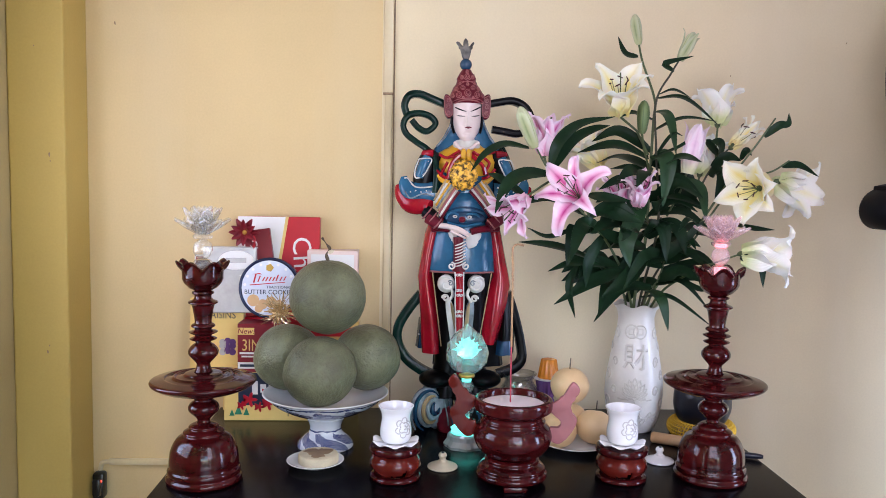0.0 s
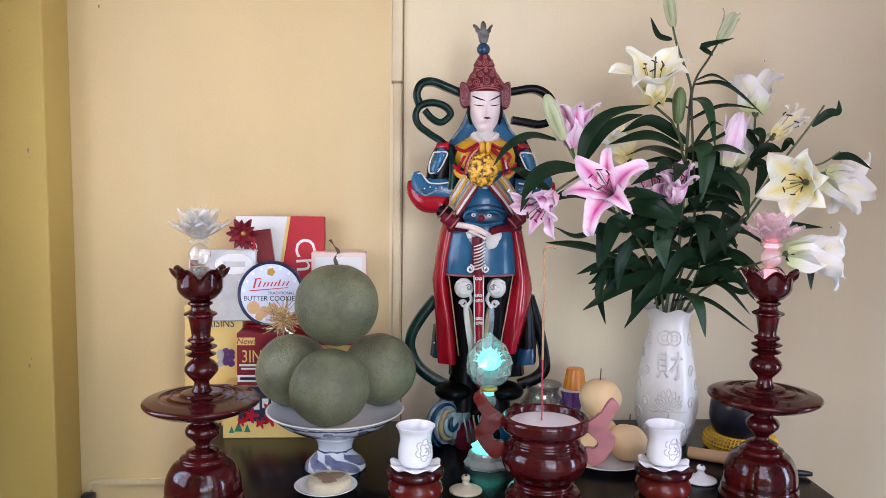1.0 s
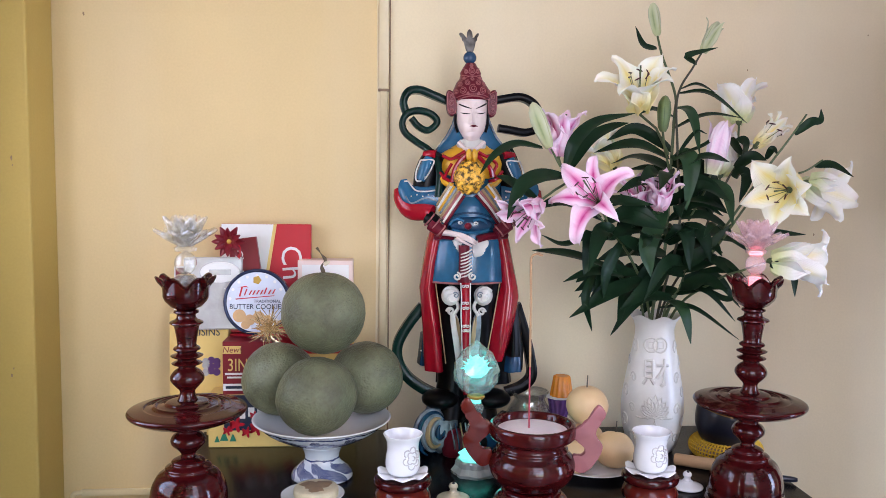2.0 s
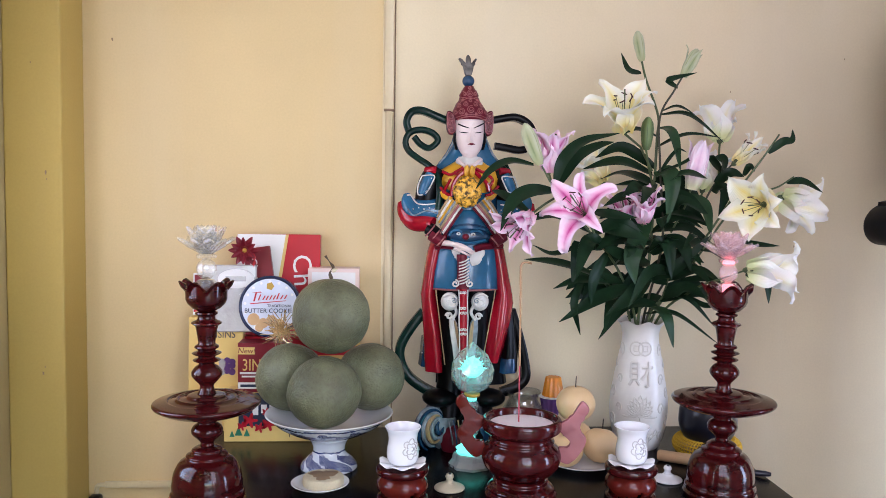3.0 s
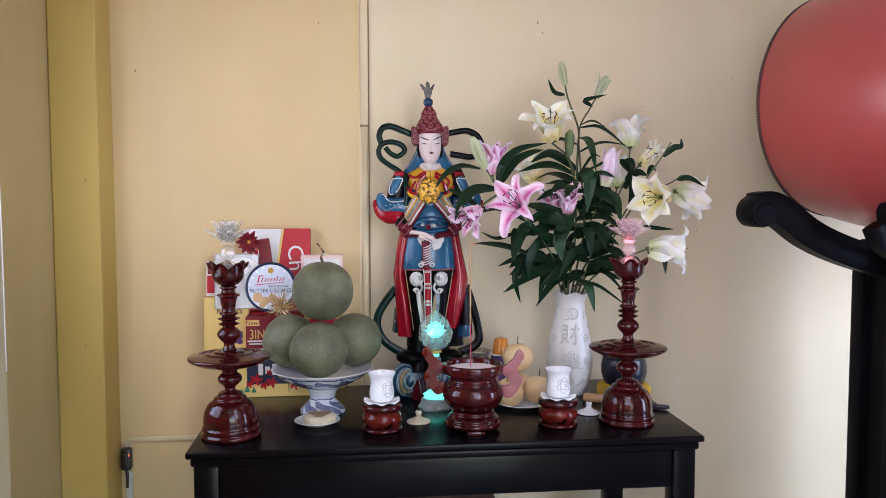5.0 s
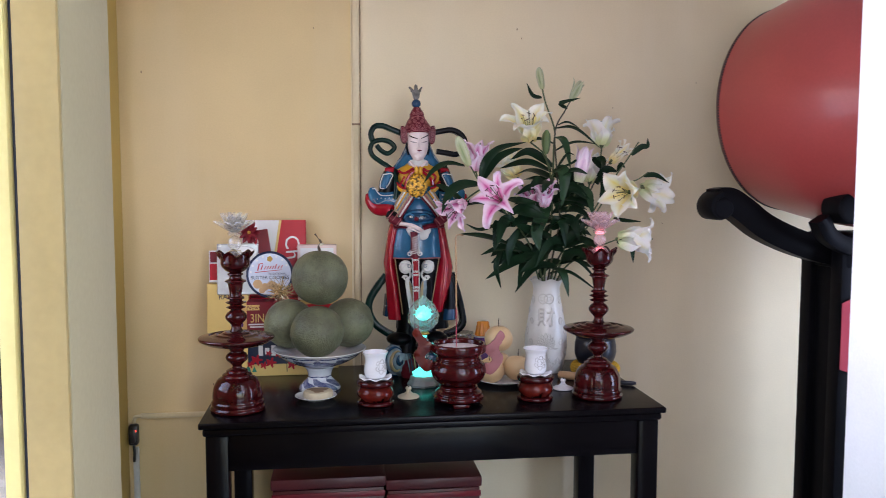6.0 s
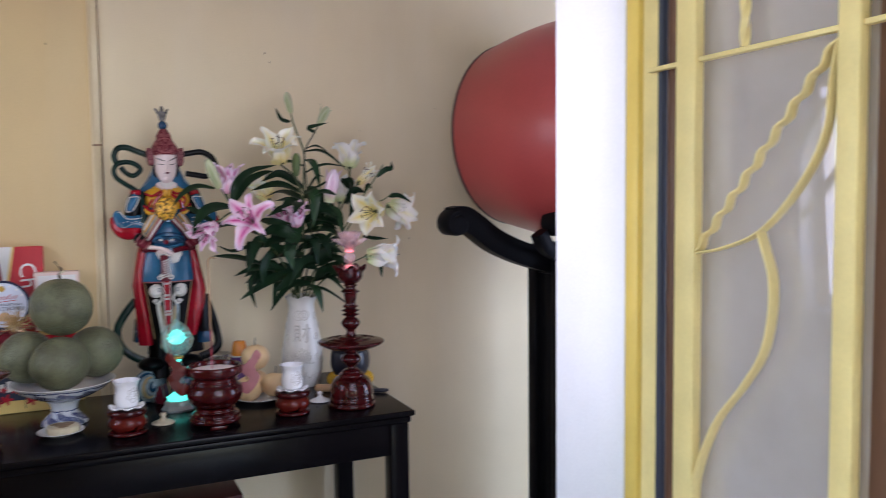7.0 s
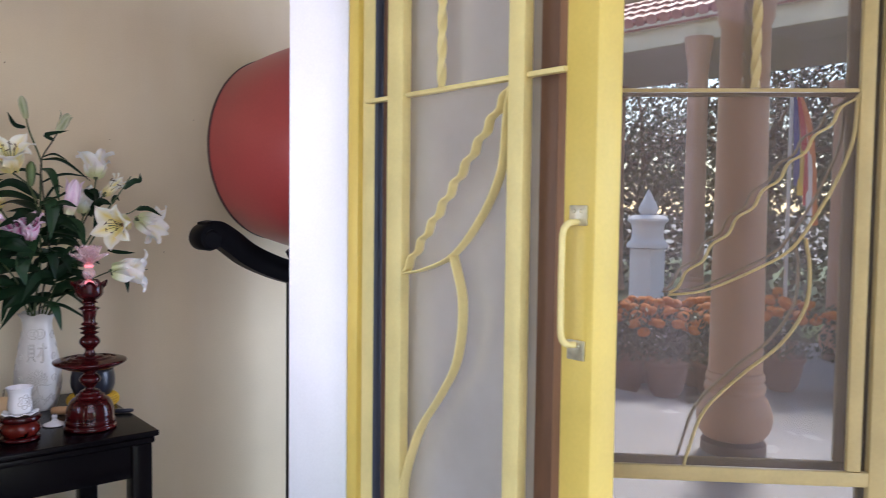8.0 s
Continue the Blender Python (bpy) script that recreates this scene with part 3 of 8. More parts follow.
structure("porch_ceiling", bm, M_CEIL, "plain unseen porch ceiling added to shade the doorway")

# door frame strips on the outer wall
bm = box(JL - 0.062, JL - 0.006, DOOR_OUT - 0.012, DOOR_OUT - 0.001, 0, HEAD + 0.06, bev=0.002)
structure("trim", bm, M_OCHRE, "ochre painted flat door frame strip")
bm = box(JL - 0.088, JL - 0.065, DOOR_OUT - 0.04, DOOR_OUT - 0.001, 0, HEAD + 0.06, bev=0.003)
structure("trim", bm, M_YEDGE, "bright yellow enamelled door frame edge")

# flaked paint on walls and pilaster
def chips(parent, spots, axis_m):
    """Small ragged flakes where the paint has come off; spots: across, up, size."""
    for k, (u, v, r) in enumerate(spots):
        rq = random.Random(k * 5 + int(v * 100))
        out = [(r * rq.uniform(0.35, 1.0) * math.cos(q * 0.785), 2.2 * r * rq.uniform(0.35, 1.0) * math.sin(q * 0.785)) for q in range(8)]
        part("paint_chip", slab(out, 0.0012), M_CAKE_D, parent, m=axis_m @ pose(u, -0.0006, v), smooth=False)


NORTH = [o for o in scene.objects if o.name.startswith("wall_north")]
chips(NORTH[0], ((-0.3, 2.3, 0.003), (-1.02, 2.1, 0.004), (-0.75, 0.75, 0.003)), pose(0, WALL, 0))
chips(NORTH[1], ((0.33, 1.12, 0.004), (0.6, 2.32, 0.004), (0.62, 2.28, 0.003), (1.05, 1.98, 0.002), (-0.122, 2.02, 0.005), (1.3, 1.45, 0.003), (1.45, 2.1, 0.002)), pose(0, WALL, 0))
PIL = next(o for o in scene.objects if o.name.startswith("pilaster"))
chips(PIL, ((-1.16, 1.66, 0.004), (-1.158, 1.64, 0.002), (-1.178, 1.04, 0.004), (-1.172, 1.06, 0.002), (-1.2, 1.99, 0.002)), pose(0, 2.655, 0))

# surface conduits on the wall
c = thing("conduit", (-0.12, WALL, 0), "cream plastic cable trunking running up the wall", "conduit")
part("trunking", box(-0.016, 0.016, -0.014, -0.001, 1.893, TOP - 0.002, bev=0.003), M_TRUNK, c)
part("trunking", box(-0.011, 0.013, -0.012, -0.001, 0.62, 1.887, bev=0.003), M_TRUNK, c)
part("joint", box(-0.017, 0.017, -0.015, -0.001, 1.886, 1.894, bev=0.001), M_CAKE_D, c, "dark gap between two trunking lengths")
# Dark strand added to draw the shadow gap along the trunking; no cable was seen.
part("cable", tube([(0.019, -0.003, 0.62), (0.0195, -0.003, 1.4), (0.019, -0.003, TOP - 0.003)], 0.0022, 6), M_CAKE_D, c, "thin dark line drawn for the shadow gap beside the trunking")
c = thing("conduit", (-1.0, WALL, 0.62), "thin cream trunking along the wall to the socket", "conduit")
part("trunking", box(-0.06, 0.84, -0.012, -0.001, -0.011, 0.011, bev=0.003), M_TRUNK, c)
part("elbow", tube(curve_pts([(-0.055, -0.007, 0.0), (-0.082, -0.007, -0.004), (-0.09, -0.007, -0.03)]), 0.008), M_TRUNK, c)
s = thing("plug_socket", (-1.086, WALL, 0.545), "black plug with a red indicator in a wall socket", "plug")
part("body", box(-0.02, 0.02, -0.045, -0.002, -0.045, 0.045, bev=0.01), M_PLUG, s)
part("cap", box(-0.014, 0.014, -0.062, -0.044, -0.03, 0.03, bev=0.008), M_PLUG, s)
part("indicator", ball(0.004, c=(0.012, -0.046, 0.02), u=8, v=6), M_LED, s, "small red glowing indicator")
part("cable", tube(curve_pts([(0, -0.03, -0.04), (0.004, -0.035, -0.075), (-0.002, -0.02, -0.12)]), 0.006), M_PLUG, s)
c = thing("conduit", (-1.082, WALL, 0.0), "pale grey trunking below the socket", "conduit")
part("trunking", box(-0.012, 0.012, -0.014, -0.001, 0.02, 0.485, bev=0.003), M_GREYPVC, c)

# window in the side wall, frame and panes
structure("window_lining", box(LEFT - 0.199, LEFT - 0.001, 2.232, 2.237, 1.034, 2.296), M_WHITE, "white painted reveal of the side window")
structure("window_lining", box(LEFT - 0.199, LEFT - 0.001, 1.171, 2.231, 1.031, 1.036), M_WHITE, "white painted sill of the side window")
w = thing("window_1", (LEFT - 0.165, 1.703, 1.037), "bright side window with a yellow frame", "window")
w["kind"] = "structure"
for y0, y1 in ((-0.53, -0.48), (0.478, 0.528), (-0.025, 0.025)):
    part("window_frame", box(-0.03, 0.03, y0, y1, 0.002, 1.26, bev=0.004), M_YELLOW, w)
for z0, z1 in ((0.003, 0.055), (1.207, 1.259)):
    for y0, y1 in ((-0.479, -0.026), (0.026, 0.477)):
        part("window_frame", box(-0.028, 0.028, y0, y1, z0, z1, bev=0.004), M_YELLOW, w)
M_CLEAR = pane_mat("clear_pane", (0.95, 0.96, 0.96), 1.4)
for y0, y1 in ((-0.482, -0.023), (0.023, 0.48)):
    p = part("pane", box(-0.003, 0.003, y0, y1, 0.05, 1.212), M_CLEAR, w)
    p.visible_shadow = False


# ---- glazed doors with wrought grille ----
def twisted(x, y, z0, z1, half=0.0075, pitch=0.11):
    """Square bar twisted along its height."""
    bm = bmesh.new()
    n = int((z1 - z0) / pitch * 14)
    rings = []
    for k in range(n + 1):
        z = z0 + (z1 - z0) * k / n
        a0 = (z - z0) / pitch * math.pi
        rings.append([bm.verts.new((x + half * 1.414 * math.cos(a0 + q * 1.5708), y + half * 1.414 * math.sin(a0 + q * 1.5708), z)) for q in range(4)])
    for a, b in zip(rings, rings[1:]):
        for q in range(4):
            bm.faces.new((a[q], a[(q + 1) % 4], b[(q + 1) % 4], b[q]))
    bm.faces.new(rings[0][::-1])
    bm.faces.new(rings[-1])
    return bm


def door_leaf(name, width, m, label, behind, pane, with_handle, rail=1.1, grille=True):
    """Leaf along +x from its hinge; its face looks to -y. The grille sits before or behind the pane."""
    d = new(name)
    d.matrix_basis = m
    tagged(d, label, "door", kind="structure")
    H = 2.5
    t0, t1 = (0.0, 0.07)
    gy = 0.058 if behind else 0.004
    py = 0.012 if behind or not grille else 0.034
    # stiles and rails
    part("stile", box(0, 0.045, t0, t1, 0.012, H, bev=0.004), M_YELLOW, d)
    part("stile", box(0.047, 0.1, t0 + 0.012, t1 - 0.012, 0.012, H, bev=0.004), M_YEDGE, d, "lighter worn yellow inner stile")
    part("stile", box(width - 0.075, width, t0, t1, 0.012, H, bev=0.005), M_YELLOW, d)
    part("rail", box(0.101, width - 0.076, 0.006, 0.064, 0.014, 0.2, bev=0.005), M_YELLOW, d)
    part("rail", box(0.101, width - 0.076, 0.006, 0.064, H - 0.12, H - 0.002, bev=0.005), M_YELLOW, d)
    ry0, ry1 = (0.03, 0.056) if behind else (0.02, 0.05)
    part("rail", box(0.101, width - 0.076, ry0, ry1, rail - 0.03, rail + 0.03, bev=0.004), M_YELLOW, d)
    part("seal", tube([(0.108, 0.02, 0.2), (0.108, 0.02, rail - 0.03)], 0.008, 8), M_NAVY, d, "dark rubber glazing seal")
    part("seal", tube([(0.112, 0.016, rail + 0.03), (0.112, 0.016, H - 0.12)], 0.010, 8), M_NAVY, d, "dark rubber glazing seal")
    if grille:
        part("bead", box(0.124, 0.148, 0.02, 0.05, rail + 0.03, H - 0.12, bev=0.003), M_BROWN, d, "brown wooden glazing bead")
        part("board", box(width - 0.162, width - 0.116, py - 0.008, py - 0.0005, rail + 0.03, H - 0.12, bev=0.002), M_BROWN, d, "dark brown wooden board beside the glass")
        part("board", box(width - 0.114, width - 0.0765, py - 0.011, py - 0.0005, rail + 0.03, H - 0.12, bev=0.002), M_BROWN_L, d, "lighter brown wooden board by the stile")
    for z0, z1 in ([(0.2, H - 0.12)] if behind else [(0.2, rail - 0.03), (rail + 0.03, H - 0.12)]):
        p = part("pane", box(0.102, width - 0.077, py, py + 0.004, z0, z1), pane, d, "tinted glass pane")
        p.visible_shadow = False
    if not grille:
        return d
    # grille: two uprights, a crossbar, a leaf on a curling stem
    a, b = 0.215, width - 0.198
    part("grille_bar", box(a - 0.025, a + 0.035, gy - 0.02, gy + 0.006, rail + 0.03, H - 0.12, bev=0.004), M_YEDGE, d)
    part("grille_bar", box(b - 0.012, b + 0.032, gy - 0.02, gy + 0.006, rail + 0.03, H - 0.12, bev=0.004), M_YEDGE, d)
    for x0, x1 in ((0.09, a - 0.026), (a + 0.036, b - 0.013), (b + 0.033, width - 0.07)):
        part("grille_bar", box(x0, x1, gy - 0.014, gy + 0.004, 1.931, 1.941, bev=0.002), M_YEDGE, d)
    tip, top = (a + 0.03, 1.535), (b - 0.016, 1.922)
    w1 = [(tip[0] + (top[0] - tip[0]) * s + 0.0035 * math.sin(s * 58), gy - 0.004, tip[1] + (top[1] - tip[1]) * s - 0.003 * math.sin(s * 58)) for s in [k / 90 for k in range(91)]]
    part("leaf_edge", band(w1, 0.024, 0.0055), M_YEDGE, d, "wavy wrought leaf edge")
    w2 = curve_pts([(tip[0], gy - 0.004, tip[1] - 0.004), (tip[0] + 0.082, gy - 0.004, 1.548), (tip[0] + 0.178, gy - 0.004, 1.586), (tip[0] + 0.264, gy - 0.004, 1.67),
                    (tip[0] + 0.316, gy - 0.004, 1.76), (top[0] - 0.012, gy - 0.004, 1.86), (top[0], gy - 0.004, 1.915)])
    part("leaf_edge", band(w2, 0.024, 0.005), M_YEDGE, d, "curved wrought leaf edge")
    w3 = curve_pts([(tip[0] + 0.172, gy - 0.004, 1.584), (tip[0] + 0.205, gy - 0.004, 1.483), (tip[0] + 0.19, gy - 0.004, 1.362), (tip[0] + 0.136, gy - 0.004, 1.274),
                    (tip[0] + 0.061, gy - 0.004, 1.177), (tip[0] + 0.008, gy - 0.004, 1.05), (tip[0] + 0.002, gy - 0.004, 0.96)])
    part("stem", band(w3, 0.026, 0.005), M_YEDGE, d, "curling wrought stem")
    part("twisted_bar", twisted(a + 0.155, gy - 0.004, 1.942, 2.376), M_YEDGE, d, "twisted square wrought bar above the crossbar")
    if with_handle:
        hx = width - 0.036
        hd = part("handle", tube(curve_pts([(hx, -0.004, 1.66), (hx - 0.002, -0.026, 1.658), (hx - 0.006, -0.036, 1.642), (hx - 0.007, -0.037, 1.6), (hx - 0.007, -0.037, 1.5),
                                            (hx - 0.006, -0.036, 1.458), (hx - 0.002, -0.026, 1.443), (hx, -0.004, 1.44)]), 0.006, 10), M_YEDGE, d,
                  "worn yellow-painted pull handle")
        for z in (1.672, 1.43):
            part("plate", box(-0.02, 0.02, -0.005, -0.0005, z - 0.018, z + 0.018, bev=0.0015), M_STEEL, hd, "worn chrome fixing plate", m=pose(hx, 0, 0))
            for q in (-0.008, 0.008):
                part("screw", ball(0.0035, c=(hx + q, -0.0055, z + 0.008), u=8, v=6), M_STEEL, hd)
    return d


# the open leaf at right angles to the wall, and one turned out beyond it
door_leaf("door_1", 0.80, pose(JR, 0.70, 0, 0, 0, -90), "open glazed door leaf, yellow frame with wrought grille", False, M_PANE, True, 0.8)
door_leaf("door_2", 0.86, pose(1.17, 0.222, 0, 0, 0, -44.1), "yellow glazed door leaf standing open, mirror-like glass", False, M_PANE_B, False, 0.8, False)
D2 = scene.objects["door_2"]
G2 = -0.022   # grille stands in front of the glass
# These bars are darker than the other grille because shade is put into their colour.
part("grille_bar", box(0.67, 0.7, G2 - 0.008, G2 + 0.008, 1.128, 2.378, bev=0.003), M_SHADE_TONE, D2)
part("grille_bar", box(0.718, 0.784, G2 - 0.004, G2 + 0.02, 0.832, 2.378, bev=0.004), M_SHADE_TONE, D2)
part("grille_bar", box(0.102, 0.717, G2 - 0.008, G2 + 0.008, 1.095, 1.127, bev=0.003), M_SHADE_TONE, D2)
part("grille_bar", box(0.102, 0.6695, G2 - 0.005, G2 + 0.005, 1.935, 1.943, bev=0.002), M_SHADE_TONE, D2)
part("leaf_edge", band([(0.29 + 0.376 * s + 0.004 * math.sin(s * 46), G2, 1.505 + 0.428 * s - 0.003 * math.sin(s * 46)) for s in [k / 70 for k in range(71)]], 0.011, 0.0045), M_SHADE_TONE, D2, "wavy wrought leaf edge")
part("leaf_edge", band(curve_pts([(0.288, G2, 1.5), (0.368, G2, 1.513), (0.474, G2, 1.561), (0.543, G2, 1.605), (0.592, G2, 1.678), (0.63, G2, 1.75), (0.66, G2, 1.834), (0.667, G2, 1.93)]), 0.011, 0.0045), M_SHADE_TONE, D2, "curved wrought leaf edge")
part("stem", band(curve_pts([(0.571, G2, 1.628), (0.582, G2, 1.557), (0.575, G2, 1.478), (0.526, G2, 1.398), (0.445, G2, 1.328), (0.37, G2, 1.248), (0.338, G2, 1.157), (0.33, G2, 1.128)]), 0.012, 0.0045), M_SHADE_TONE, D2, "curling wrought stem")
part("twisted_bar", twisted(0.457, G2, 1.944, 2.376), M_SHADE_TONE, D2, "twisted square wrought bar above the crossbar")
# edge of the other leaf, swung out beside the doorway
d = new("door_3")
d.matrix_basis = pose(-0.432, 0.05, 0, 0, 0, 180)
tagged(d, "open door leaf with deep cream edge and ochre frame", "door", kind="structure")
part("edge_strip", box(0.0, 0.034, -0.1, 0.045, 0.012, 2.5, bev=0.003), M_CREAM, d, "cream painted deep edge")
part("stile", box(0.0005, 0.036, 0.0455, 0.053, 0.012, 2.5, bev=0.002), M_SHADE_TONE, d, "ochre painted stile")
part("seal", box(0.0365, 0.04, 0.0, 0.046, 0.012, 2.5), M_NAVY, d, "dark gap between stile and frame")
part("bead", box(0.0405, 0.054, 0.0, 0.055, 0.012, 2.5, bev=0.003), M_YEDGE, d, "bright yellow frame bead")
part("rail", box(0.0545, 0.72, 0.0, 0.04, 0.014, 0.2, bev=0.004), M_YELLOW, d)
part("rail", box(0.0545, 0.72, 0.0, 0.04, 2.38, 2.498, bev=0.004), M_YELLOW, d)
part("stile", box(0.7205, 0.8, -0.03, 0.05, 0.012, 2.5, bev=0.004), M_YELLOW, d)
p = part("pane", box(0.0545, 0.72, 0.017, 0.023, 0.2, 2.38), M_PANE_B, d, "dark tinted glass pane")


# ---- altar table ----
t = thing("altar_table", (0.1435, 2.36, 0), "black lacquered wooden altar table with moulded edge", "table")
X0, X1, Y0, Y1 = -0.8115, 0.8115, -0.41, 0.41
part("tabletop", box(X0, X1, Y0, Y1, TZ - 0.022, TZ, bev=0.007, seg=3), M_LACQ, t)
part("moulding", box(X0 + 0.012, X1 - 0.012, Y0 + 0.012, Y1 - 0.012, TZ - 0.05, TZ - 0.0225, bev=0.009, seg=3), M_LACQ, t)
LEG = 0.075
for x in (X0 + 0.02, X1 - 0.02 - LEG):
    for y in (Y0 + 0.022, Y1 - 0.022 - LEG):
        part("leg", box(x, x + LEG, y, y + LEG, 0, TZ - 0.0505, bev=0.006), M_LACQ, t)
part("apron", box(X0 + 0.02 + LEG, X1 - 0.02 - LEG, Y0 + 0.03, Y0 + 0.055, TZ - 0.175, TZ - 0.0505, bev=0.004), M_LACQ, t)
part("apron", box(X0 + 0.02 + LEG, X1 - 0.02 - LEG, Y1 - 0.055, Y1 - 0.03, TZ - 0.175, TZ - 0.0505, bev=0.004), M_LACQ, t)
for x in (X0 + 0.03, X1 - 0.055):
    part("apron", box(x, x + 0.025, Y0 + 0.022 + LEG, Y1 - 0.022 - LEG, TZ - 0.175, TZ - 0.0505, bev=0.004), M_LACQ, t)

# chests under the table
for x0, x1, top in ((-0.47, -0.025, 0.45), (-0.01, 0.37, 0.43)):
    c = thing("chest", ((x0 + x1) / 2, 2.55, 0), "dark red painted wooden chest under the altar table", "chest", "chests under the table")
    h = (x1 - x0) / 2
    part("body", box(-h, h, -0.1, 0.2, 0, top - 0.05, bev=0.004), M_CHEST, c)
    part("lid", box(-h - 0.008, h + 0.008, -0.11, 0.205, top - 0.045, top, bev=0.008), M_CHEST, c)
    part("band", box(-h - 0.004, h + 0.004, -0.106, -0.1005, top - 0.085, top - 0.062, bev=0.001), M_CARD_DKRED, c, "dull red trim strip")


# ---- candlesticks ----
def candlestick(loc, crystal, label):
    c = thing("candlestick", loc, label, "candlestick", "pair of candlesticks")
    part("base", lathe(fillet([(0, 0), (0.088, 0), (0.094, 0.006), (0.094, 0.014), (0.088, 0.02), (0.09, 0.026), (0.09, 0.034), (0.085, 0.04), (0.086, 0.055),
                               (0.082, 0.085), (0.068, 0.112), (0.05, 0.122), (0.052, 0.128), (0.036, 0.136), (0.038, 0.142), (0.022, 0.15), (0.0, 0.151)], 2), 48), M_RED_LACQ, c)
    part("knop", lathe(fillet([(0, 0.149), (0.018, 0.15), (0.015, 0.158), (0.024, 0.168), (0.037, 0.18), (0.039, 0.19), (0.034, 0.2), (0.022, 0.208),
                               (0.026, 0.214), (0.03, 0.224), (0.0, 0.225)], 2), 40), M_RED_LACQ, c)
    part("drip_tray", lathe(fillet([(0, 0.222), (0.05, 0.224), (0.1, 0.236), (0.127, 0.25), (0.131, 0.257), (0.128, 0.262), (0.108, 0.266), (0.094, 0.269), (0.092, 0.265),
                                    (0.078, 0.268), (0.07, 0.274), (0.066, 0.269), (0.05, 0.272), (0.045, 0.278), (0.03, 0.28), (0.0, 0.281)], 2), 56), M_RED_LACQ, c, "broad red lacquered drip tray")
    part("stem", lathe(fillet([(0, 0.278), (0.024, 0.279), (0.018, 0.29), (0.016, 0.302), (0.026, 0.312), (0.037, 0.325), (0.037, 0.336), (0.028, 0.348), (0.018, 0.354),
                               (0.02, 0.358), (0.032, 0.362), (0.034, 0.365), (0.02, 0.37), (0.021, 0.374), (0.034, 0.379), (0.036, 0.382), (0.02, 0.387),
                               (0.022, 0.391), (0.03, 0.395), (0.028, 0.4), (0.02, 0.404), (0.022, 0.42), (0.026, 0.444), (0.029, 0.45), (0.037, 0.454), (0.036, 0.458),
                               (0.022, 0.464), (0.02, 0.474), (0.028, 0.478), (0.026, 0.484), (0.0, 0.485)], 1), 36), M_RED_LACQ, c)
    scal = lambda a, k: (1 + (0.11 * abs(math.cos(3.5 * a)) ** 1.4 if 7 <= k <= 9 else 0), (0.02 * abs(math.cos(3.5 * a)) ** 1.4 if 6 <= k <= 10 else 0))
    part("cup", lathe([(0, 0.483), (0.018, 0.484), (0.034, 0.492), (0.046, 0.505), (0.05, 0.515), (0.05, 0.524), (0.051, 0.53), (0.056, 0.537), (0.06, 0.541), (0.057, 0.542),
                       (0.05, 0.535), (0.046, 0.522), (0.04, 0.506), (0.02, 0.497), (0, 0.496)], 84, scal), M_RED_LACQ, c, "scalloped lotus-shaped wooden cup")
    return c


def crystal_lotus(loc, glassy, glow, label, rz=0):
    """Cut-crystal lotus on a ball and a faceted foot."""
    c = thing("crystal_lotus", loc, label, "ornament", "pair of crystal lotuses", rz)
    part("foot", lathe([(0, 0), (0.03, 0), (0.036, 0.008), (0.034, 0.03), (0.026, 0.042), (0.016, 0.05), (0, 0.05)], 10), glassy, c)
    part("bulb", ball(0.021, 1, 1, 0.95, (0, 0, 0.07), 10, 7), glassy, c)
    if glow:
        part("light", lathe([(0, 0.026), (0.012, 0.028), (0.012, 0.047), (0, 0.049)], 12), glow, c, "small pink light inside the crystal")
        part("light", lathe([(0, 0.0865), (0.014, 0.088), (0.012, 0.094), (0, 0.095)], 12), glow, c, "small pink light inside the crystal")
    part("stem", lathe([(0, 0.089), (0.02, 0.0905), (0.022, 0.096), (0.014, 0.1), (0, 0.1)], 10), glassy, c)
    for tier, (n, lean, ln, wd, z) in enumerate(((10, 62, 0.06, 0.034, 0.1), (9, 36, 0.056, 0.032, 0.104), (8, 14, 0.048, 0.028, 0.106))):
        one = None
        for k in range(n):
            m = pose(0, 0, z, 0, 0, 360 * (k + tier * 0.5) / n) @ pose(0.008, 0, 0, 0, lean, 0)
            if one is None:
                out = [(-wd * 0.2, 0), (wd * 0.2, 0), (wd * 0.5, ln * 0.5), (wd * 0.32, ln * 0.8), (0, ln), (-wd * 0.32, ln * 0.8), (-wd * 0.5, ln * 0.5)]
                one = part("petal", slab(out, 0.006, pose(0, 0, 0, 0, 0, 90), 0.002), glassy, c, m=m, smooth=False)
            else:
                again(one, m)
    c.scale = (1.15, 1.15, 1.3)
    return c


candlestick((-0.557, 2.112, TZ), None, "turned oxblood lacquered wooden candlestick with clear crystal lotus")
candlestick((0.758, 2.132, TZ), None, "turned oxblood lacquered wooden candlestick with pink crystal lotus")
crystal_lotus((-0.557, 2.112, TZ + 0.497), M_CRYSTAL, None, "clear cut-crystal lotus resting in the wooden cup")
crystal_lotus((0.758, 2.132, TZ + 0.497), M_PINKCRYSTAL, M_PINKGLOW, "pink lit crystal lotus resting in the wooden cup", 13)


# ---- footed dish and pomelos ----
d = thing("footed_dish", (-0.277, 2.375, TZ), "blue and white porcelain footed dish holding pomelos", "dish")
part("foot", lathe(fillet([(0, 0.012), (0.06, 0.008), (0.076, 0.0), (0.081, 0.004), (0.078, 0.016), (0.06, 0.032), (0.046, 0.046), (0.044, 0.06), (0.05, 0.078), (0.062, 0.092), (0, 0.093)], 2), 48), M_BLUEWHITE_F, d)
part("bowl", lathe(fillet([(0, 0.092), (0.062, 0.093), (0.105, 0.108), (0.145, 0.13), (0.168, 0.151), (0.17, 0.153)], 2), 64), M_BLUEWHITE, d)
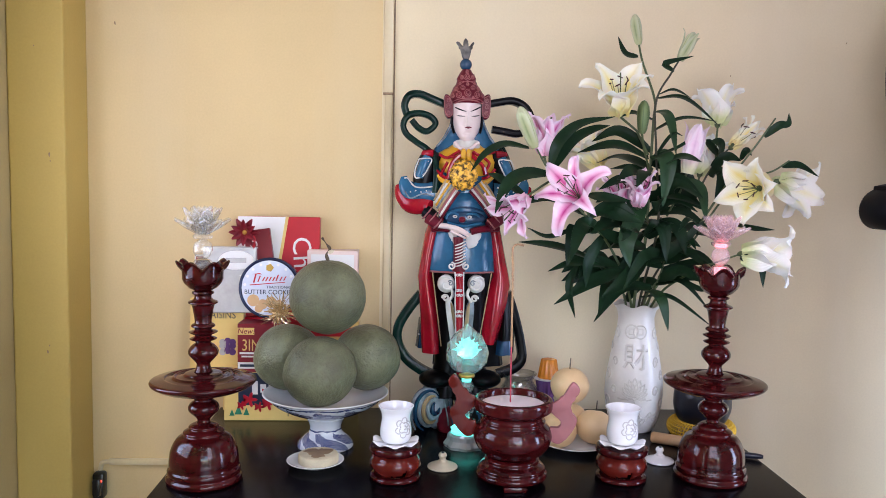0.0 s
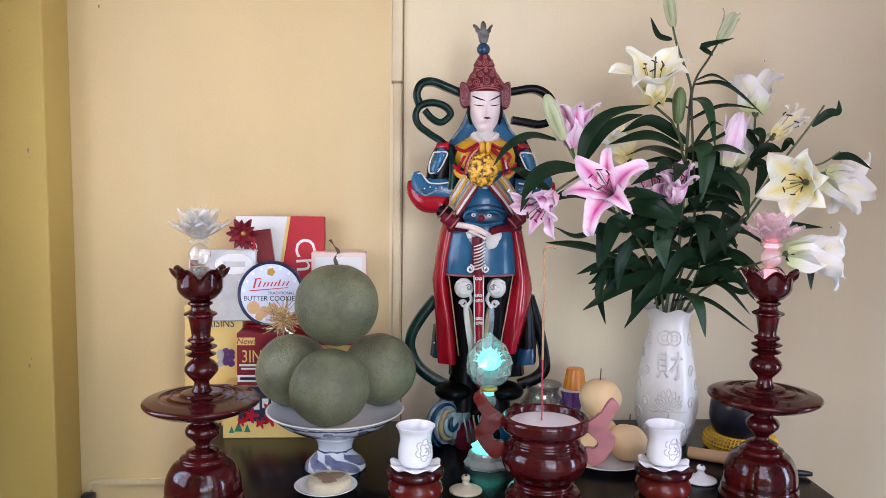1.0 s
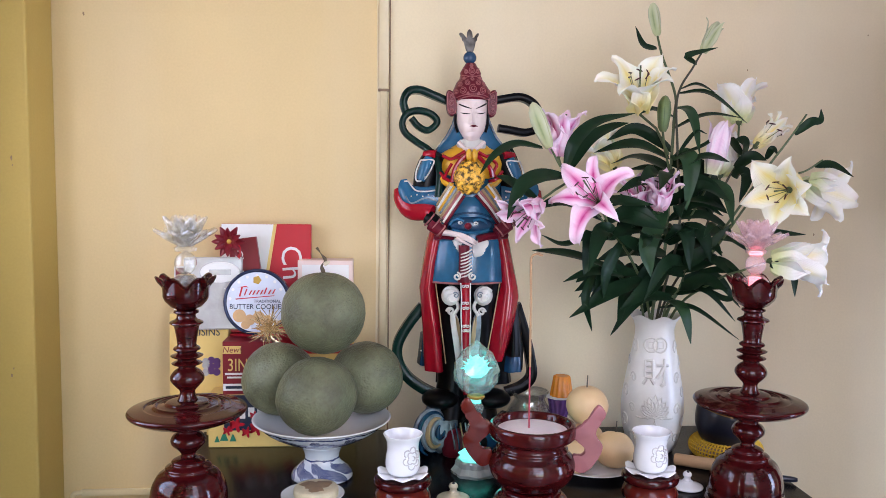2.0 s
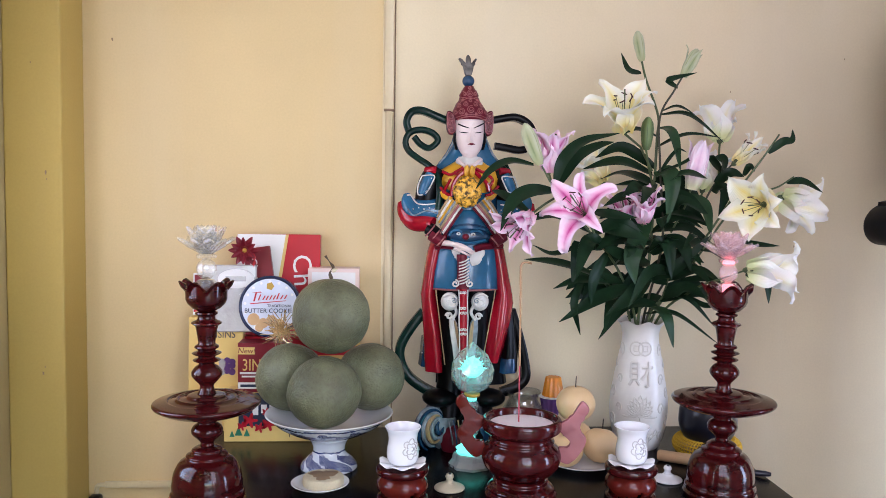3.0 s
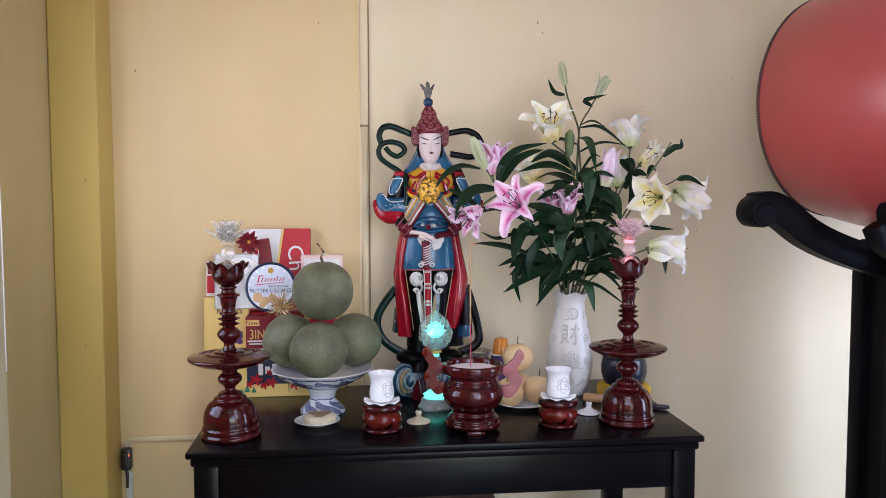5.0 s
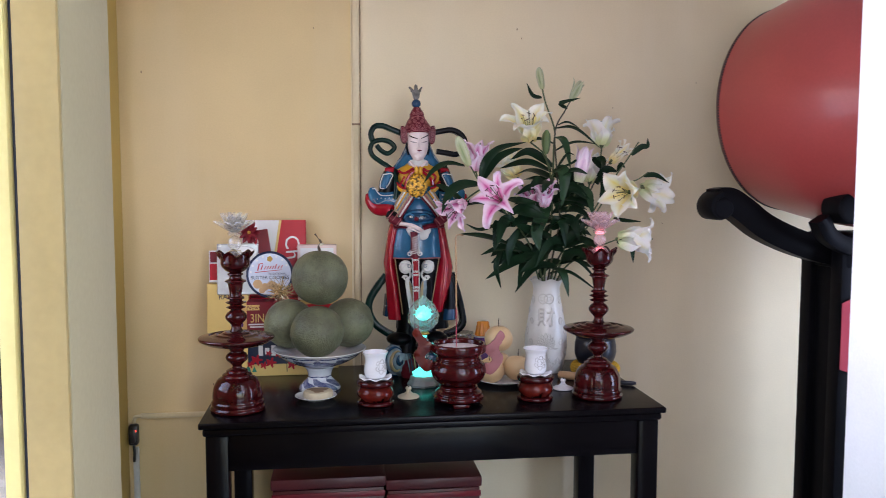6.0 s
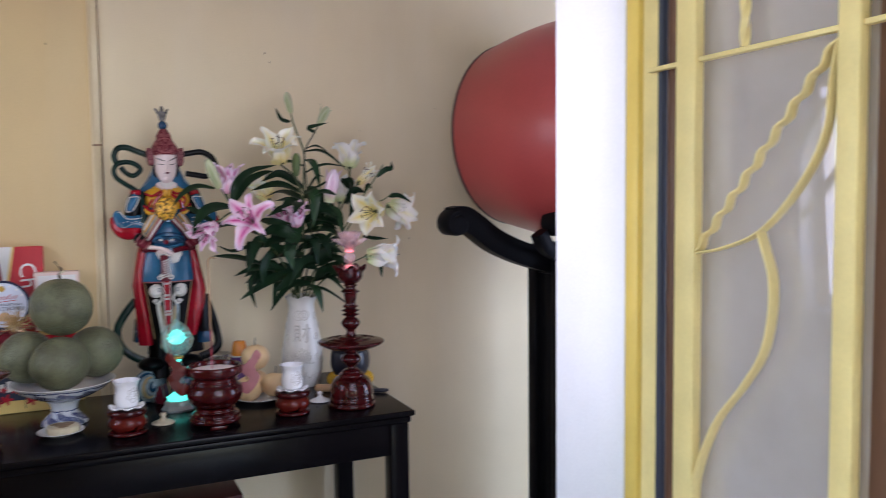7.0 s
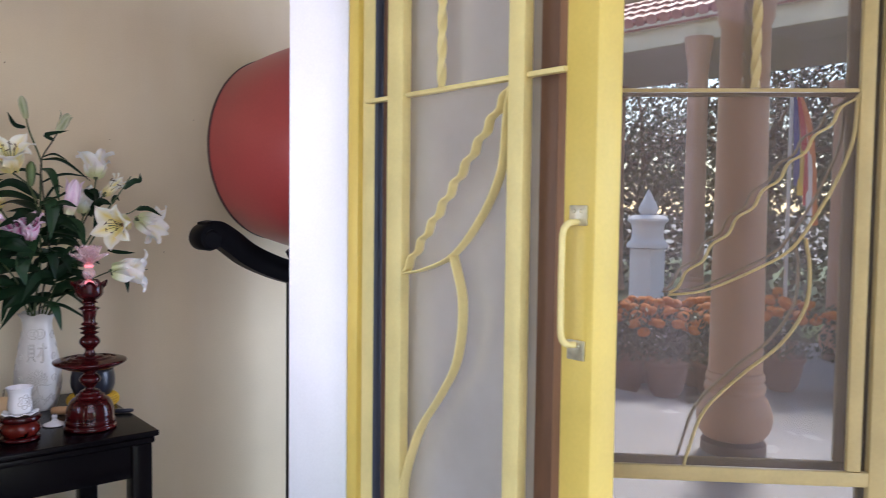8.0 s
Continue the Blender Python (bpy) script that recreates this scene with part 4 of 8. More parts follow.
part("inside", lathe(fillet([(0.168, 0.1525), (0.178, 0.157), (0.18, 0.16), (0.176, 0.162), (0.16, 0.154), (0.13, 0.142), (0.09, 0.134), (0, 0.133)], 2), 64), M_PORC, d, "white glazed inside and rim")


def pomelo(loc, r, tilt, label, seed, stalk=False):
    p = thing("pomelo", loc, label, "pomelo", "stack of four pomelos")
    rnd = random.Random(seed)
    off = Vector((rnd.random() * 9, rnd.random() * 9, rnd.random() * 9))
    rnd_a = rnd.random() * 3
    bm = bmesh.new()
    bmesh.ops.create_uvsphere(bm, u_segments=96, v_segments=64, radius=1)
    for v in bm.verts:
        c = v.co.copy()
        k = 1 + 0.035 * noise.noise(c * 1.5 + off) + 0.007 * noise.noise(c * 5 + off) + 0.005 * noise.noise(c * 8 + off) + 0.002 * noise.noise(c * 15 + off)
        a = math.atan2(c.y, c.x)
        k -= 0.035 * math.exp(-((1 - c.z) * 10))
        k -= 0.016 * max(0, c.z - 0.25) * max(0, 1 - abs(math.sin(1.5 * a + rnd_a)) * 5)
        v.co = Vector((c.x, c.y, c.z * (0.97 + 0.04 * (c.z > 0)))) * r * k
    part("peel", bm, M_POMELO, p, m=pose(0, 0, 0, *tilt))
    if stalk:
        part("stalk", tube(curve_pts([(0.0, 0, r * 0.95), (-0.005, 0, r * 1.12), (0.004, 0.0, r * 1.26), (-0.006, 0.0, r * 1.4), (-0.018, 0.0, r * 1.56)]), lambda s: 0.0042 - 0.002 * s + 0.0014 * math.sin(s * 14)), M_STEM, p, "dry brown stalk")
        part("leaf_stub", petal(0.018, 0.01, 0.5, 0.2, seed=4), M_CAKE, p, "dry curled leaf stub", m=aim((0.0, -0.002, r * 1.16), (0.8, -0.2, 0.35)))


pomelo((-0.272, 2.365, 1.268), 0.108, (4, -3, 20), "large green pomelo with dry stalk on top of the stack", 1, True)
pomelo((-0.283, 2.268, 1.076), 0.098, (-14, 6, 100), "large green pomelo in front of the stack", 2)
pomelo((-0.394, 2.43, 1.08), 0.098, (8, -10, 200), "large green pomelo at the side of the stack", 3)
pomelo((-0.163, 2.445, 1.078), 0.098, (-6, 12, 300), "large green pomelo at the back of the stack", 4)

# small saucer with cake
s = thing("saucer", (-0.288, 2.215, TZ), "small white porcelain saucer on the altar table", "saucer")
part("plate", lathe(fillet([(0, 0.002), (0.04, 0.0), (0.045, 0.003), (0.06, 0.009), (0.075, 0.016), (0.077, 0.018), (0.074, 0.019), (0.058, 0.012), (0, 0.008)], 2), 48), M_PORC, s)
k = thing("cake_slice", (-0.28, 2.215, TZ + 0.0085), "round beige cake with dark crust on the saucer", "cake", rz=20)
part("cake", lathe(fillet([(0, 0), (0.05, 0), (0.054, 0.004), (0.054, 0.022), (0.05, 0.027), (0, 0.027)], 2), 40), M_CAKE, k)
part("crust", lathe([(0, 0.0275), (0.034, 0.0275), (0.03, 0.0295), (0, 0.03)], 24, lambda a, k: 1 + 0.25 * math.sin(3 * a + 1) + 0.12 * math.sin(8 * a) + 0.07 * math.sin(13 * a)), M_CAKE_D, k, "darker baked crust")


# ---- water cups on stands ----
def cup_on_stand(loc, rz, label, stand_label):
    st = thing("cup_stand", loc, stand_label, "stand", "pair of cup stands", rz)
    part("top", lathe(fillet([(0, 0.068), (0.058, 0.068), (0.066, 0.072), (0.068, 0.08), (0.066, 0.088), (0.06, 0.091), (0.05, 0.088), (0, 0.088)], 2), 44), M_RED_LACQ, st)
    bm = bmesh.new()
    prof = fillet([(0.05, 0.07), (0.057, 0.062), (0.065, 0.05), (0.066, 0.036), (0.058, 0.022), (0.05, 0.014), (0.045, 0.014), (0.052, 0.024), (0.058, 0.04), (0.05, 0.062)], 1)
    bm = lathe(prof, 48)
    kill = [f for f in bm.faces if f.calc_center_median().z < 0.034 - 0.012 * math.cos(4 * math.atan2(f.calc_center_median().y, f.calc_center_median().x) + 0.8)
            and math.cos(4 * math.atan2(f.calc_center_median().y, f.calc_center_median().x)) > 0.15]
    bmesh.ops.delete(bm, geom=kill, context="FACES")
    part("body", bm, M_RED_LACQ2, st, "pierced red body with cut-out feet")
    part("foot_ring", lathe(fillet([(0.04, 0.002), (0.058, 0.0), (0.066, 0.004), (0.066, 0.011), (0.058, 0.016), (0.042, 0.015), (0.04, 0.002)], 1), 44), M_RED_LACQ, st)
    wavy = lambda a, k: (1 + 0.05 * math.sin(8 * a) * (k in (2, 3, 4)), 0.004 * math.sin(8 * a) * (k in (2, 3, 4)))
    sc = thing("cup_saucer", (loc[0], loc[1], loc[2] + 0.0895), "white porcelain saucer with wavy rim on a red stand", "saucer", "pair of cup saucers", rz)
    part("plate", lathe([(0, 0.001), (0.034, 0.0), (0.052, 0.006), (0.06, 0.009), (0.056, 0.011), (0.034, 0.006), (0, 0.005)], 64, wavy), M_PORC, sc)
    c = thing("cup", (loc[0], loc[1], loc[2] + 0.096), label, "cup", "pair of water cups", rz)
    part("body", lathe(fillet([(0, 0), (0.03, 0), (0.037, 0.006), (0.041, 0.02), (0.04, 0.04), (0.036, 0.06), (0.038, 0.078), (0.045, 0.092), (0.046, 0.095), (0.043, 0.095),
                               (0.035, 0.078), (0.033, 0.06), (0.036, 0.04), (0.036, 0.02), (0, 0.006)], 2), 48), M_PORC, c)
    for ring, (R, n, pr) in enumerate(((0.001, 1, 0.005), (0.008, 4, 0.0065), (0.0155, 6, 0.008))):
        for k in range(n):
            ph = k * 2 * math.pi / n + ring * 0.7
            pts = []
            for q in range(11):
                th = ph - 1.7 + 3.4 * q / 10
                aa = -1.5 + (R * math.cos(ph) + pr * math.cos(th)) / 0.04
                zz = 0.046 + R * math.sin(ph) * 1.15 + pr * math.sin(th)
                rr = 0.0408 - 0.00006 * max(0, zz - 0.03) * 1000 * 0.12 - (0.0025 if zz > 0.055 else 0.0)
                pts.append((rr * math.cos(aa), rr * math.sin(aa), zz))
            part("relief_petal", tube(pts, 0.0015, 6), M_PORC_LINE, c, m=pose(0, 0, 0, 0, 0, 18))


cup_on_stand((-0.073, 2.13, TZ), 10, "white porcelain water cup with moulded rose", "red lacquered pierced cup stand with white saucer")
cup_on_stand((0.517, 2.125, TZ), -8, "white porcelain water cup with moulded rose", "red lacquered pierced cup stand beside the candlestick")

# ---- lids ----
for x, y, mm, lab in ((0.053, 2.2, M_TAN, "tan ceramic lid with knob lying on the altar table"), (0.66, 2.25, M_PORC, "white porcelain lid with knob lying on the altar table")):
    c = thing("knobbed_cover", (x, y, TZ), lab, "cover", "two loose covers")
    part("disc", lathe(fillet([(0, 0.002), (0.036, 0.0), (0.041, 0.003), (0.04, 0.007), (0.03, 0.011), (0.016, 0.016), (0.013, 0.02), (0, 0.021)], 2), 40), mm, c)
    part("knob", lathe(fillet([(0, 0.019), (0.012, 0.02), (0.008, 0.025), (0.009, 0.03), (0.012, 0.034), (0.009, 0.041), (0.004, 0.044), (0, 0.044)], 2), 24), mm, c)
    part("dot", ball(0.004, c=(0, -0.0035, 0.0425), u=10, v=8), M_BOWL, c, "small dark hole in the knob")

# ---- incense burner ----
b = thing("incense_burner", (0.226, 2.105, TZ), "oxblood lacquered wooden incense burner with scrolled handles", "incense burner")
part("pot", lathe(fillet([(0, 0.07), (0.055, 0.07), (0.075, 0.078), (0.094, 0.098), (0.102, 0.122), (0.096, 0.145), (0.082, 0.158), (0.084, 0.164), (0.078, 0.17), (0.08, 0.18),
                          (0.092, 0.186), (0.1, 0.192), (0.101, 0.212), (0.098, 0.22), (0.09, 0.222), (0.086, 0.216), (0.082, 0.2), (0, 0.198)], 2), 56), M_RED_LACQ, b)
part("foot", lathe(fillet([(0, 0.014), (0.08, 0.014), (0.09, 0.018), (0.092, 0.028), (0.084, 0.036), (0.086, 0.042), (0.078, 0.05), (0.068, 0.056), (0.07, 0.064), (0.06, 0.0705), (0, 0.0705)], 2), 56), M_RED_LACQ, b)
for a in (-90, 30, 150):
    part("toe", box(0.05, 0.084, -0.03, 0.03, 0, 0.0145, bev=0.005), M_RED_LACQ, b, m=pose(0, 0, 0, 0, 0, a))
part("ash", lathe([(0, 0.206), (0.04, 0.208), (0.083, 0.204), (0, 0.2)], 40, lambda a, k: 1), M_ASH, b, "pale incense ash")
HANDLE = round_outline([(0.167, 0.262), (0.152, 0.278), (0.14, 0.265), (0.122, 0.236), (0.096, 0.219), (0.096, 0.2), (0.116, 0.182), (0.125, 0.168), (0.113, 0.156), (0.095, 0.16), (0.095, 0.128), (0.12, 0.118), (0.148, 0.148), (0.162, 0.178), (0.157, 0.192), (0.145, 0.205), (0.151, 0.232), (0.163, 0.246)], 4)
part("handle", slab(HANDLE, 0.016, None, 0.003), M_PINKWOOD, b, "worn pinkish scrolled handle", m=pose(0, 0, -0.012, 0, 0, -8))
part("handle", slab(HANDLE, 0.016, None, 0.003), M_RED_LACQ2, b, "bright red scrolled handle", m=pose(0, 0, 0, 0, 0, 176))
i = thing("incense_stick", (0.219, 2.11, TZ + 0.2), "thin incense stick with curled ash tip in the burner", "incense")
part("stick", tube([(0, 0, 0), (-0.001, 0, 0.15)], 0.002, 6), M_INC_RED, i, "red bare lower stick")
part("paste", tube(curve_pts([(-0.001, 0, 0.15), (-0.002, 0, 0.3), (-0.004, 0, 0.385), (-0.002, 0, 0.405), (0.008, 0, 0.412), (0.024, 0, 0.409)]), 0.0028, 6), M_INCENSE, i)

# ---- crystal lamp ----
c = thing("crystal_lamp", (0.128, 2.385, TZ), "cut-crystal lotus bud lamp glowing teal on a glass stand", "lamp")
part("foot", lathe([(0, 0), (0.06, 0), (0.062, 0.008), (0.052, 0.022), (0.05, 0.034), (0.046, 0.04), (0, 0.04)], 32, lambda a, k: 1 + 0.045 * math.cos(8 * a)), M_FOOTGLASS, c, "pressed fluted glass foot", smooth=False)
part("lower_light", lathe([(0, 0.041), (0.038, 0.041), (0.043, 0.048), (0.034, 0.058), (0.018, 0.07), (0, 0.074)], 28, lambda a, k: 1 + 0.12 * (k in (1, 2)) * math.cos(7 * a)), M_TEAL, c, "glowing teal lotus foot")
part("stem", lathe([(0, 0.075), (0.016, 0.075), (0.012, 0.083), (0.022, 0.098), (0.026, 0.114), (0.022, 0.13), (0.012, 0.144), (0.012, 0.152), (0.02, 0.166), (0.022, 0.178), (0.016, 0.19), (0, 0.19)], 12), M_LAMPGLASS, c, smooth=False)
part("stem_light", lathe([(0, 0.192), (0.014, 0.192), (0.014, 0.2), (0, 0.2)], 12), M_TEAL, c, "teal light under the bud")
part("collar", lathe(fillet([(0, 0.201), (0.019, 0.201), (0.024, 0.206), (0.022, 0.212), (0, 0.212)], 1), 20), M_GOLD, c, "gilt collar")
bud = [(0, 0.213), (0.022, 0.214), (0.044, 0.228), (0.058, 0.25), (0.062, 0.276), (0.056, 0.302), (0.042, 0.324), (0.022, 0.342), (0.01, 0.352), (0, 0.36)]
part("bud", lathe(bud, 14, lambda a, k: 1 + 0.03 * math.cos(7 * a + k * 3.14)), M_LAMPGLASS, c, "faceted clear crystal bud", smooth=False)
core = part("core_light", lathe([(0, 0.258), (0.016, 0.26), (0.03, 0.272), (0.03, 0.288), (0.018, 0.308), (0, 0.318)], 12), M_TEAL, c, "teal glowing core")
for tier, (n, lean, ln) in enumerate(((8, 62, 0.04), (7, 34, 0.045), (5, 10, 0.05))):
    for k in range(n):
        part("petal", petal(ln, 0.02, 0.25, 0.3, 0.0015, 4, 6, 0, k), M_TEAL, core, m=pose(0, 0, 0.268, 0, 0, 360 * (k + 0.5 * tier) / n) @ pose(0.006, 0, 0, 0, lean, 0))

# ---- glass jar ----
j = thing("glass_jar", (0.307, 2.56, TZ), "small round clear glass jar behind the burner", "jar")
part("jar", lathe(fillet([(r * 1.04, z * 1.16) for r, z in [(0, 0.004), (0.05, 0.002), (0.064, 0.02), (0.072, 0.055), (0.066, 0.095), (0.046, 0.122), (0.042, 0.132), (0.05, 0.145), (0.054, 0.15),
                          (0.051, 0.151), (0.046, 0.144), (0.038, 0.132), (0.042, 0.12), (0.062, 0.094), (0.068, 0.055), (0.06, 0.022), (0, 0.008)]], 2), 44,
                  lambda a, k: 1 + (0.02 * math.sin(8 * a) if 24 < k < 34 else 0)), M_GLASS, j)

# ---- fruit plate ----
s = thing("fruit_plate", (0.45, 2.385, TZ), "white porcelain plate with pears", "plate")
part("plate", lathe(fillet([(0, 0.002), (0.06, 0.0), (0.065, 0.003), (0.1, 0.014), (0.11, 0.019), (0.108, 0.021), (0.064, 0.01), (0, 0.009)], 2), 52), M_PORC, s)


def pear(loc, r, rx, ry, seed):
    p = thing("asian_pear", loc, "round pale yellow-brown pear with a dark stalk", "pear", "pears on the plate")
    rnd = random.Random(seed)
    off = Vector((rnd.random() * 9, 3, seed))
    bm = bmesh.new()
    bmesh.ops.create_uvsphere(bm, u_segments=36, v_segments=24, radius=1)
    for v in bm.verts:
        c = v.co.copy()
        k = 1 + 0.03 * noise.noise(c * 1.5 + off)
        dip = 0.16 * math.exp(-((c.x ** 2 + c.y ** 2) / 0.03))
        v.co = Vector((c.x * k, c.y * k, c.z * 0.93 * k - (dip if c.z > 0 else -dip * 0.6))) * r
    m = pose(0, 0, 0, rx, ry, 40 * seed)
    part("flesh", bm, M_PEAR, p, m=m)
    part("stalk", tube(curve_pts([(0, 0, r * 0.72), (0.001, 0, r * 1.0), (0.004, 0, r * 1.4)]), lambda t: 0.0022 - 0.0006 * t, 6), M_STEM, p, "thin dark stalk", m=m)


pear((0.435, 2.405, 1.008), 0.057, -4, 3, 1)
pear((0.505, 2.375, 0.893), 0.054, 6, 14, 2)
pear((0.392, 2.345, 0.893), 0.054, -14, -8, 3)
pear((0.445, 2.45, 0.894), 0.054, 4, 4, 4)


def jelly(loc, up, mm, label, lean=(0, 0)):
    j = thing("jelly_cup", loc, label, "jelly cup", "jelly cups")
    f = lambda a, k: 1 + 0.05 * math.cos(12 * a)
    prof = [(0, 0), (0.022, 0), (0.024, 0.003), (0.033, 0.058), (0, 0.058)]
    if not up:
        prof = [(0, 0.0), (0.033, 0.0), (0.024, 0.055), (0.021, 0.058), (0, 0.058)]
    part("cup", lathe(prof, 72, f), mm, j, m=pose(0, 0, 0, *lean))
    z = 0.0585 if up else -0.0012
    part("seal", lathe([(0, z), (0.038, z), (0.038, z + 0.001), (0, z + 0.001)], 32), M_CARD_WHITE, j, "pale peel-off lid", m=pose(0, 0, 0, *lean))


jelly((0.392, 2.55, TZ + 0.10), True, M_PURPLE, "purple fluted jelly cup on stacked cups")
jelly((0.398, 2.55, TZ + 0.163), False, M_ORANGE, "orange fluted jelly cup turned upside down")
jelly((0.392, 2.55, TZ + 0.0395), False, M_PURPLE, "purple fluted jelly cup at the bottom of the pile")
e = thing("jelly_tray", (0.392, 2.55, TZ), "small dark tray under the jelly cups", "tray")
part("tray", lathe(fillet([(0, 0), (0.034, 0), (0.04, 0.006), (0.038, 0.036), (0, 0.036)], 1), 32), M_BOWL, e)

# ---- black bowl on crocheted cushion, striker ----
c = thing("bowl_cushion", (0.868, 2.49, TZ), "yellow crocheted ring cushion under the black bowl", "cushion")
knit = bmesh.new()
for q in range(64):
    a = 2 * math.pi * q / 64
    pts = [((0.078 + 0.0235 * math.cos(t)) * math.cos(a + 0.03 * t), (0.078 + 0.0235 * math.cos(t)) * math.sin(a + 0.03 * t), 0.0245 + 0.0235 * math.sin(t)) for t in [-1.5 + 0.33 * k for k in range(11)]]
    join(knit, tube(pts, 0.0022, 5))
for t in (-1.3, -0.85, -0.4, 0.05, 0.5, 0.95, 1.4, 1.8):
    join(knit, tube([((0.078 + 0.0235 * math.cos(t)) * math.cos(a), (0.078 + 0.0235 * math.cos(t)) * math.sin(a), 0.0245 + 0.0235 * math.sin(t) + 0.0012 * math.sin(40 * a)) for a in [k / 120 * 6.2832 for k in range(121)]], 0.0022, 5))
part("yarn", knit, M_CUSHION, c)
part("filling", lathe([(0.058, 0.022), (0.064, 0.01), (0.078, 0.006), (0.09, 0.012), (0.096, 0.024), (0.09, 0.036), (0.078, 0.042), (0.064, 0.036), (0.058, 0.022)], 40), M_CAKE_D, c, "darker filling behind the mesh")
w = thing("singing_bowl", (0.868, 2.49, TZ + 0.032), "blackened metal singing bowl on a yellow cushion", "bowl")
part("bowl", lathe(fillet([(0, 0.0), (0.052, 0.002), (0.074, 0.02), (0.087, 0.055), (0.086, 0.095), (0.08, 0.118), (0.083, 0.122), (0.079, 0.124), (0.075, 0.116), (0.08, 0.09), (0.081, 0.055), (0.068, 0.024), (0, 0.008)], 2), 52), M_BOWL, w)
s = thing("bowl_striker", (0.72, 2.4, TZ + 0.0165), "pale wooden striker with a black handle beside the bowl", "striker", rz=-30)
part("head", tube([(-0.035, 0, 0), (-0.03, 0, 0), (0.09, 0, 0), (0.095, 0, 0)], lambda t: 0.0165 if 0.1 < t < 0.9 else 0.013, 14), M_WOODSTICK, s)
part("handle", tube(curve_pts([(0.095, 0, 0), (0.17, -0.004, -0.004), (0.23, -0.005, -0.007), (0.262, -0.002, -0.006), (0.278, 0.0, -0.006)]), lambda t: 0.007 + 0.004 * math.sin(t * 2.6) - 0.004 * t, 10), M_BOWL, s, "black curved handle")


# ---- gift boxes and tins against the wall ----
def carton(name, loc, size, rot, material, label, bev=0.0015):
    c = thing(name, loc, label, "gift box", "gift boxes by the wall")
    c.matrix_basis = pose(*loc, *rot)
    w, d, h = size
    part("box", box(-w / 2, w / 2, -d / 2, d / 2, 0, h, bev=bev, seg=1), material, c, smooth=False)
    return c


def panel(parent, name, x0, x1, z0, z1, y, material, label="", bev=0.0):
    return part(name, box(x0, x1, y - 0.0012, y, z0, z1, bev=bev), material, parent, label, smooth=False)


# bottom gift box with festive print
g = carton("biscuit_carton", (-0.47, 2.665, TZ), (0.3, 0.1, 0.155), (0, 0, 0), M_CARD_YEL, "yellow biscuit carton printed with green trees and red flowers")
panel(g, "print", -0.105, 0.149, 0.05, 0.154, -0.0502, M_CARD_NAVY, "dark printed panel with white script")
for x, z, r in ((-0.07, 0.068, 0.026), (-0.012, 0.056, 0.024), (0.075, 0.045, 0.022), (0.02, 0.09, 0.016), (-0.04, 0.045, 0.018), (-0.095, 0.05, 0.016), (-0.02, 0.095, 0.014)):
    part("print_flower", slab([(x + r * (0.65 + 0.35 * math.cos(5 * a)) * math.cos(a), z + r * (0.65 + 0.35 * math.cos(5 * a)) * math.sin(a)) for a in [k / 30 * 6.2832 for k in range(30)]],
         0.001, pose(0, -0.0525, 0)), M_CARD_RED, g, "printed red flower", smooth=False)
for x, z, r in ((-0.105, 0.02, 0.03), (-0.08, 0.018, 0.024), (-0.125, 0.016, 0.02)):
    part("print_tree", slab([(x - r * 0.4, z), (x + r * 0.4, z), (x, z + r)], 0.001, pose(0, -0.0515, 0)), M_CARD_GREEN, g, "printed green tree", smooth=False)
for k in range(5):
    part("script_bar", box(-0.062 + 0.026 * k, -0.044 + 0.026 * k, -0.0528, -0.0518, 0.085 + 0.006 * (k % 2), 0.118 + 0.01 * ((k + 1) % 2), bev=0.0004), M_CARD_WHITE, g, "white script bar", smooth=False)

# dark red drink box with numerals
g = carton("drink_box", (-0.505, 2.655, TZ + 0.1555), (0.145, 0.08, 0.155), (0, 0, 0), M_CARD_DKRED, "dark red instant drink box with gold numerals")
panel(g, "banner", -0.072, -0.02, 0.12, 0.142, -0.0402, M_CARD_YEL, "cream banner with lettering")
lettering("lettering", "New!", 0.024, M_CARD_DKRED, g, pose(-0.046, -0.0418, 0.131), shear=0.2)
lettering("lettering", "3IN1", 0.052, M_CARD_YEL, g, pose(-0.02, -0.0405, 0.085), wide=0.75)
panel(g, "text_bar", -0.066, 0.05, 0.058, 0.064, -0.0402, M_CARD_WHITE)
panel(g, "text_bar", -0.06, 0.046, 0.048, 0.053, -0.0402, M_CARD_WHITE)
panel(g, "strip", -0.0715, 0.0715, 0.012, 0.032, -0.0402, M_CARD_WHITE, "pale strip with a grey text bar")
panel(g, "text_bar", -0.064, 0.02, 0.018, 0.026, -0.0416, M_CARD_NAVY)

# yellow raisin carton and silver wafer carton behind the candlestick
g = carton("raisin_carton", (-0.665, 2.735, TZ + 0.118), (0.172, 0.06, 0.255), (-3, 0, 0), M_CARD_YEL, "yellow dried fruit carton with grape print")
lettering("lettering", "RAISINS", 0.034, M_CARD_NAVY, g, pose(0.012, -0.0306, 0.2), wide=0.85)
for k in range(9):
    part("print_grape", lathe([(0, 0.0), (0.011, 0.0), (0.011, 0.001), (0, 0.001)], 14), M_PURPLE if k % 3 else M_SILVER, g, "printed grape",
         m=pose(0.02 + 0.016 * (k % 3), -0.0302, 0.08 + 0.016 * (k // 3) + 0.004 * (k % 2), 90))
part("print_seal", lathe([(0, 0), (0.014, 0), (0.014, 0.001), (0, 0.001)], 20), M_CARD_RED, g, "round red seal", m=pose(0.066, -0.0302, 0.232, 90))
g = carton("box_riser", (-0.615, 2.76, TZ), (0.07, 0.06, 0.117), (0, 0, 0), M_CARD_YEL, "plain yellow carton under the dried fruit carton")
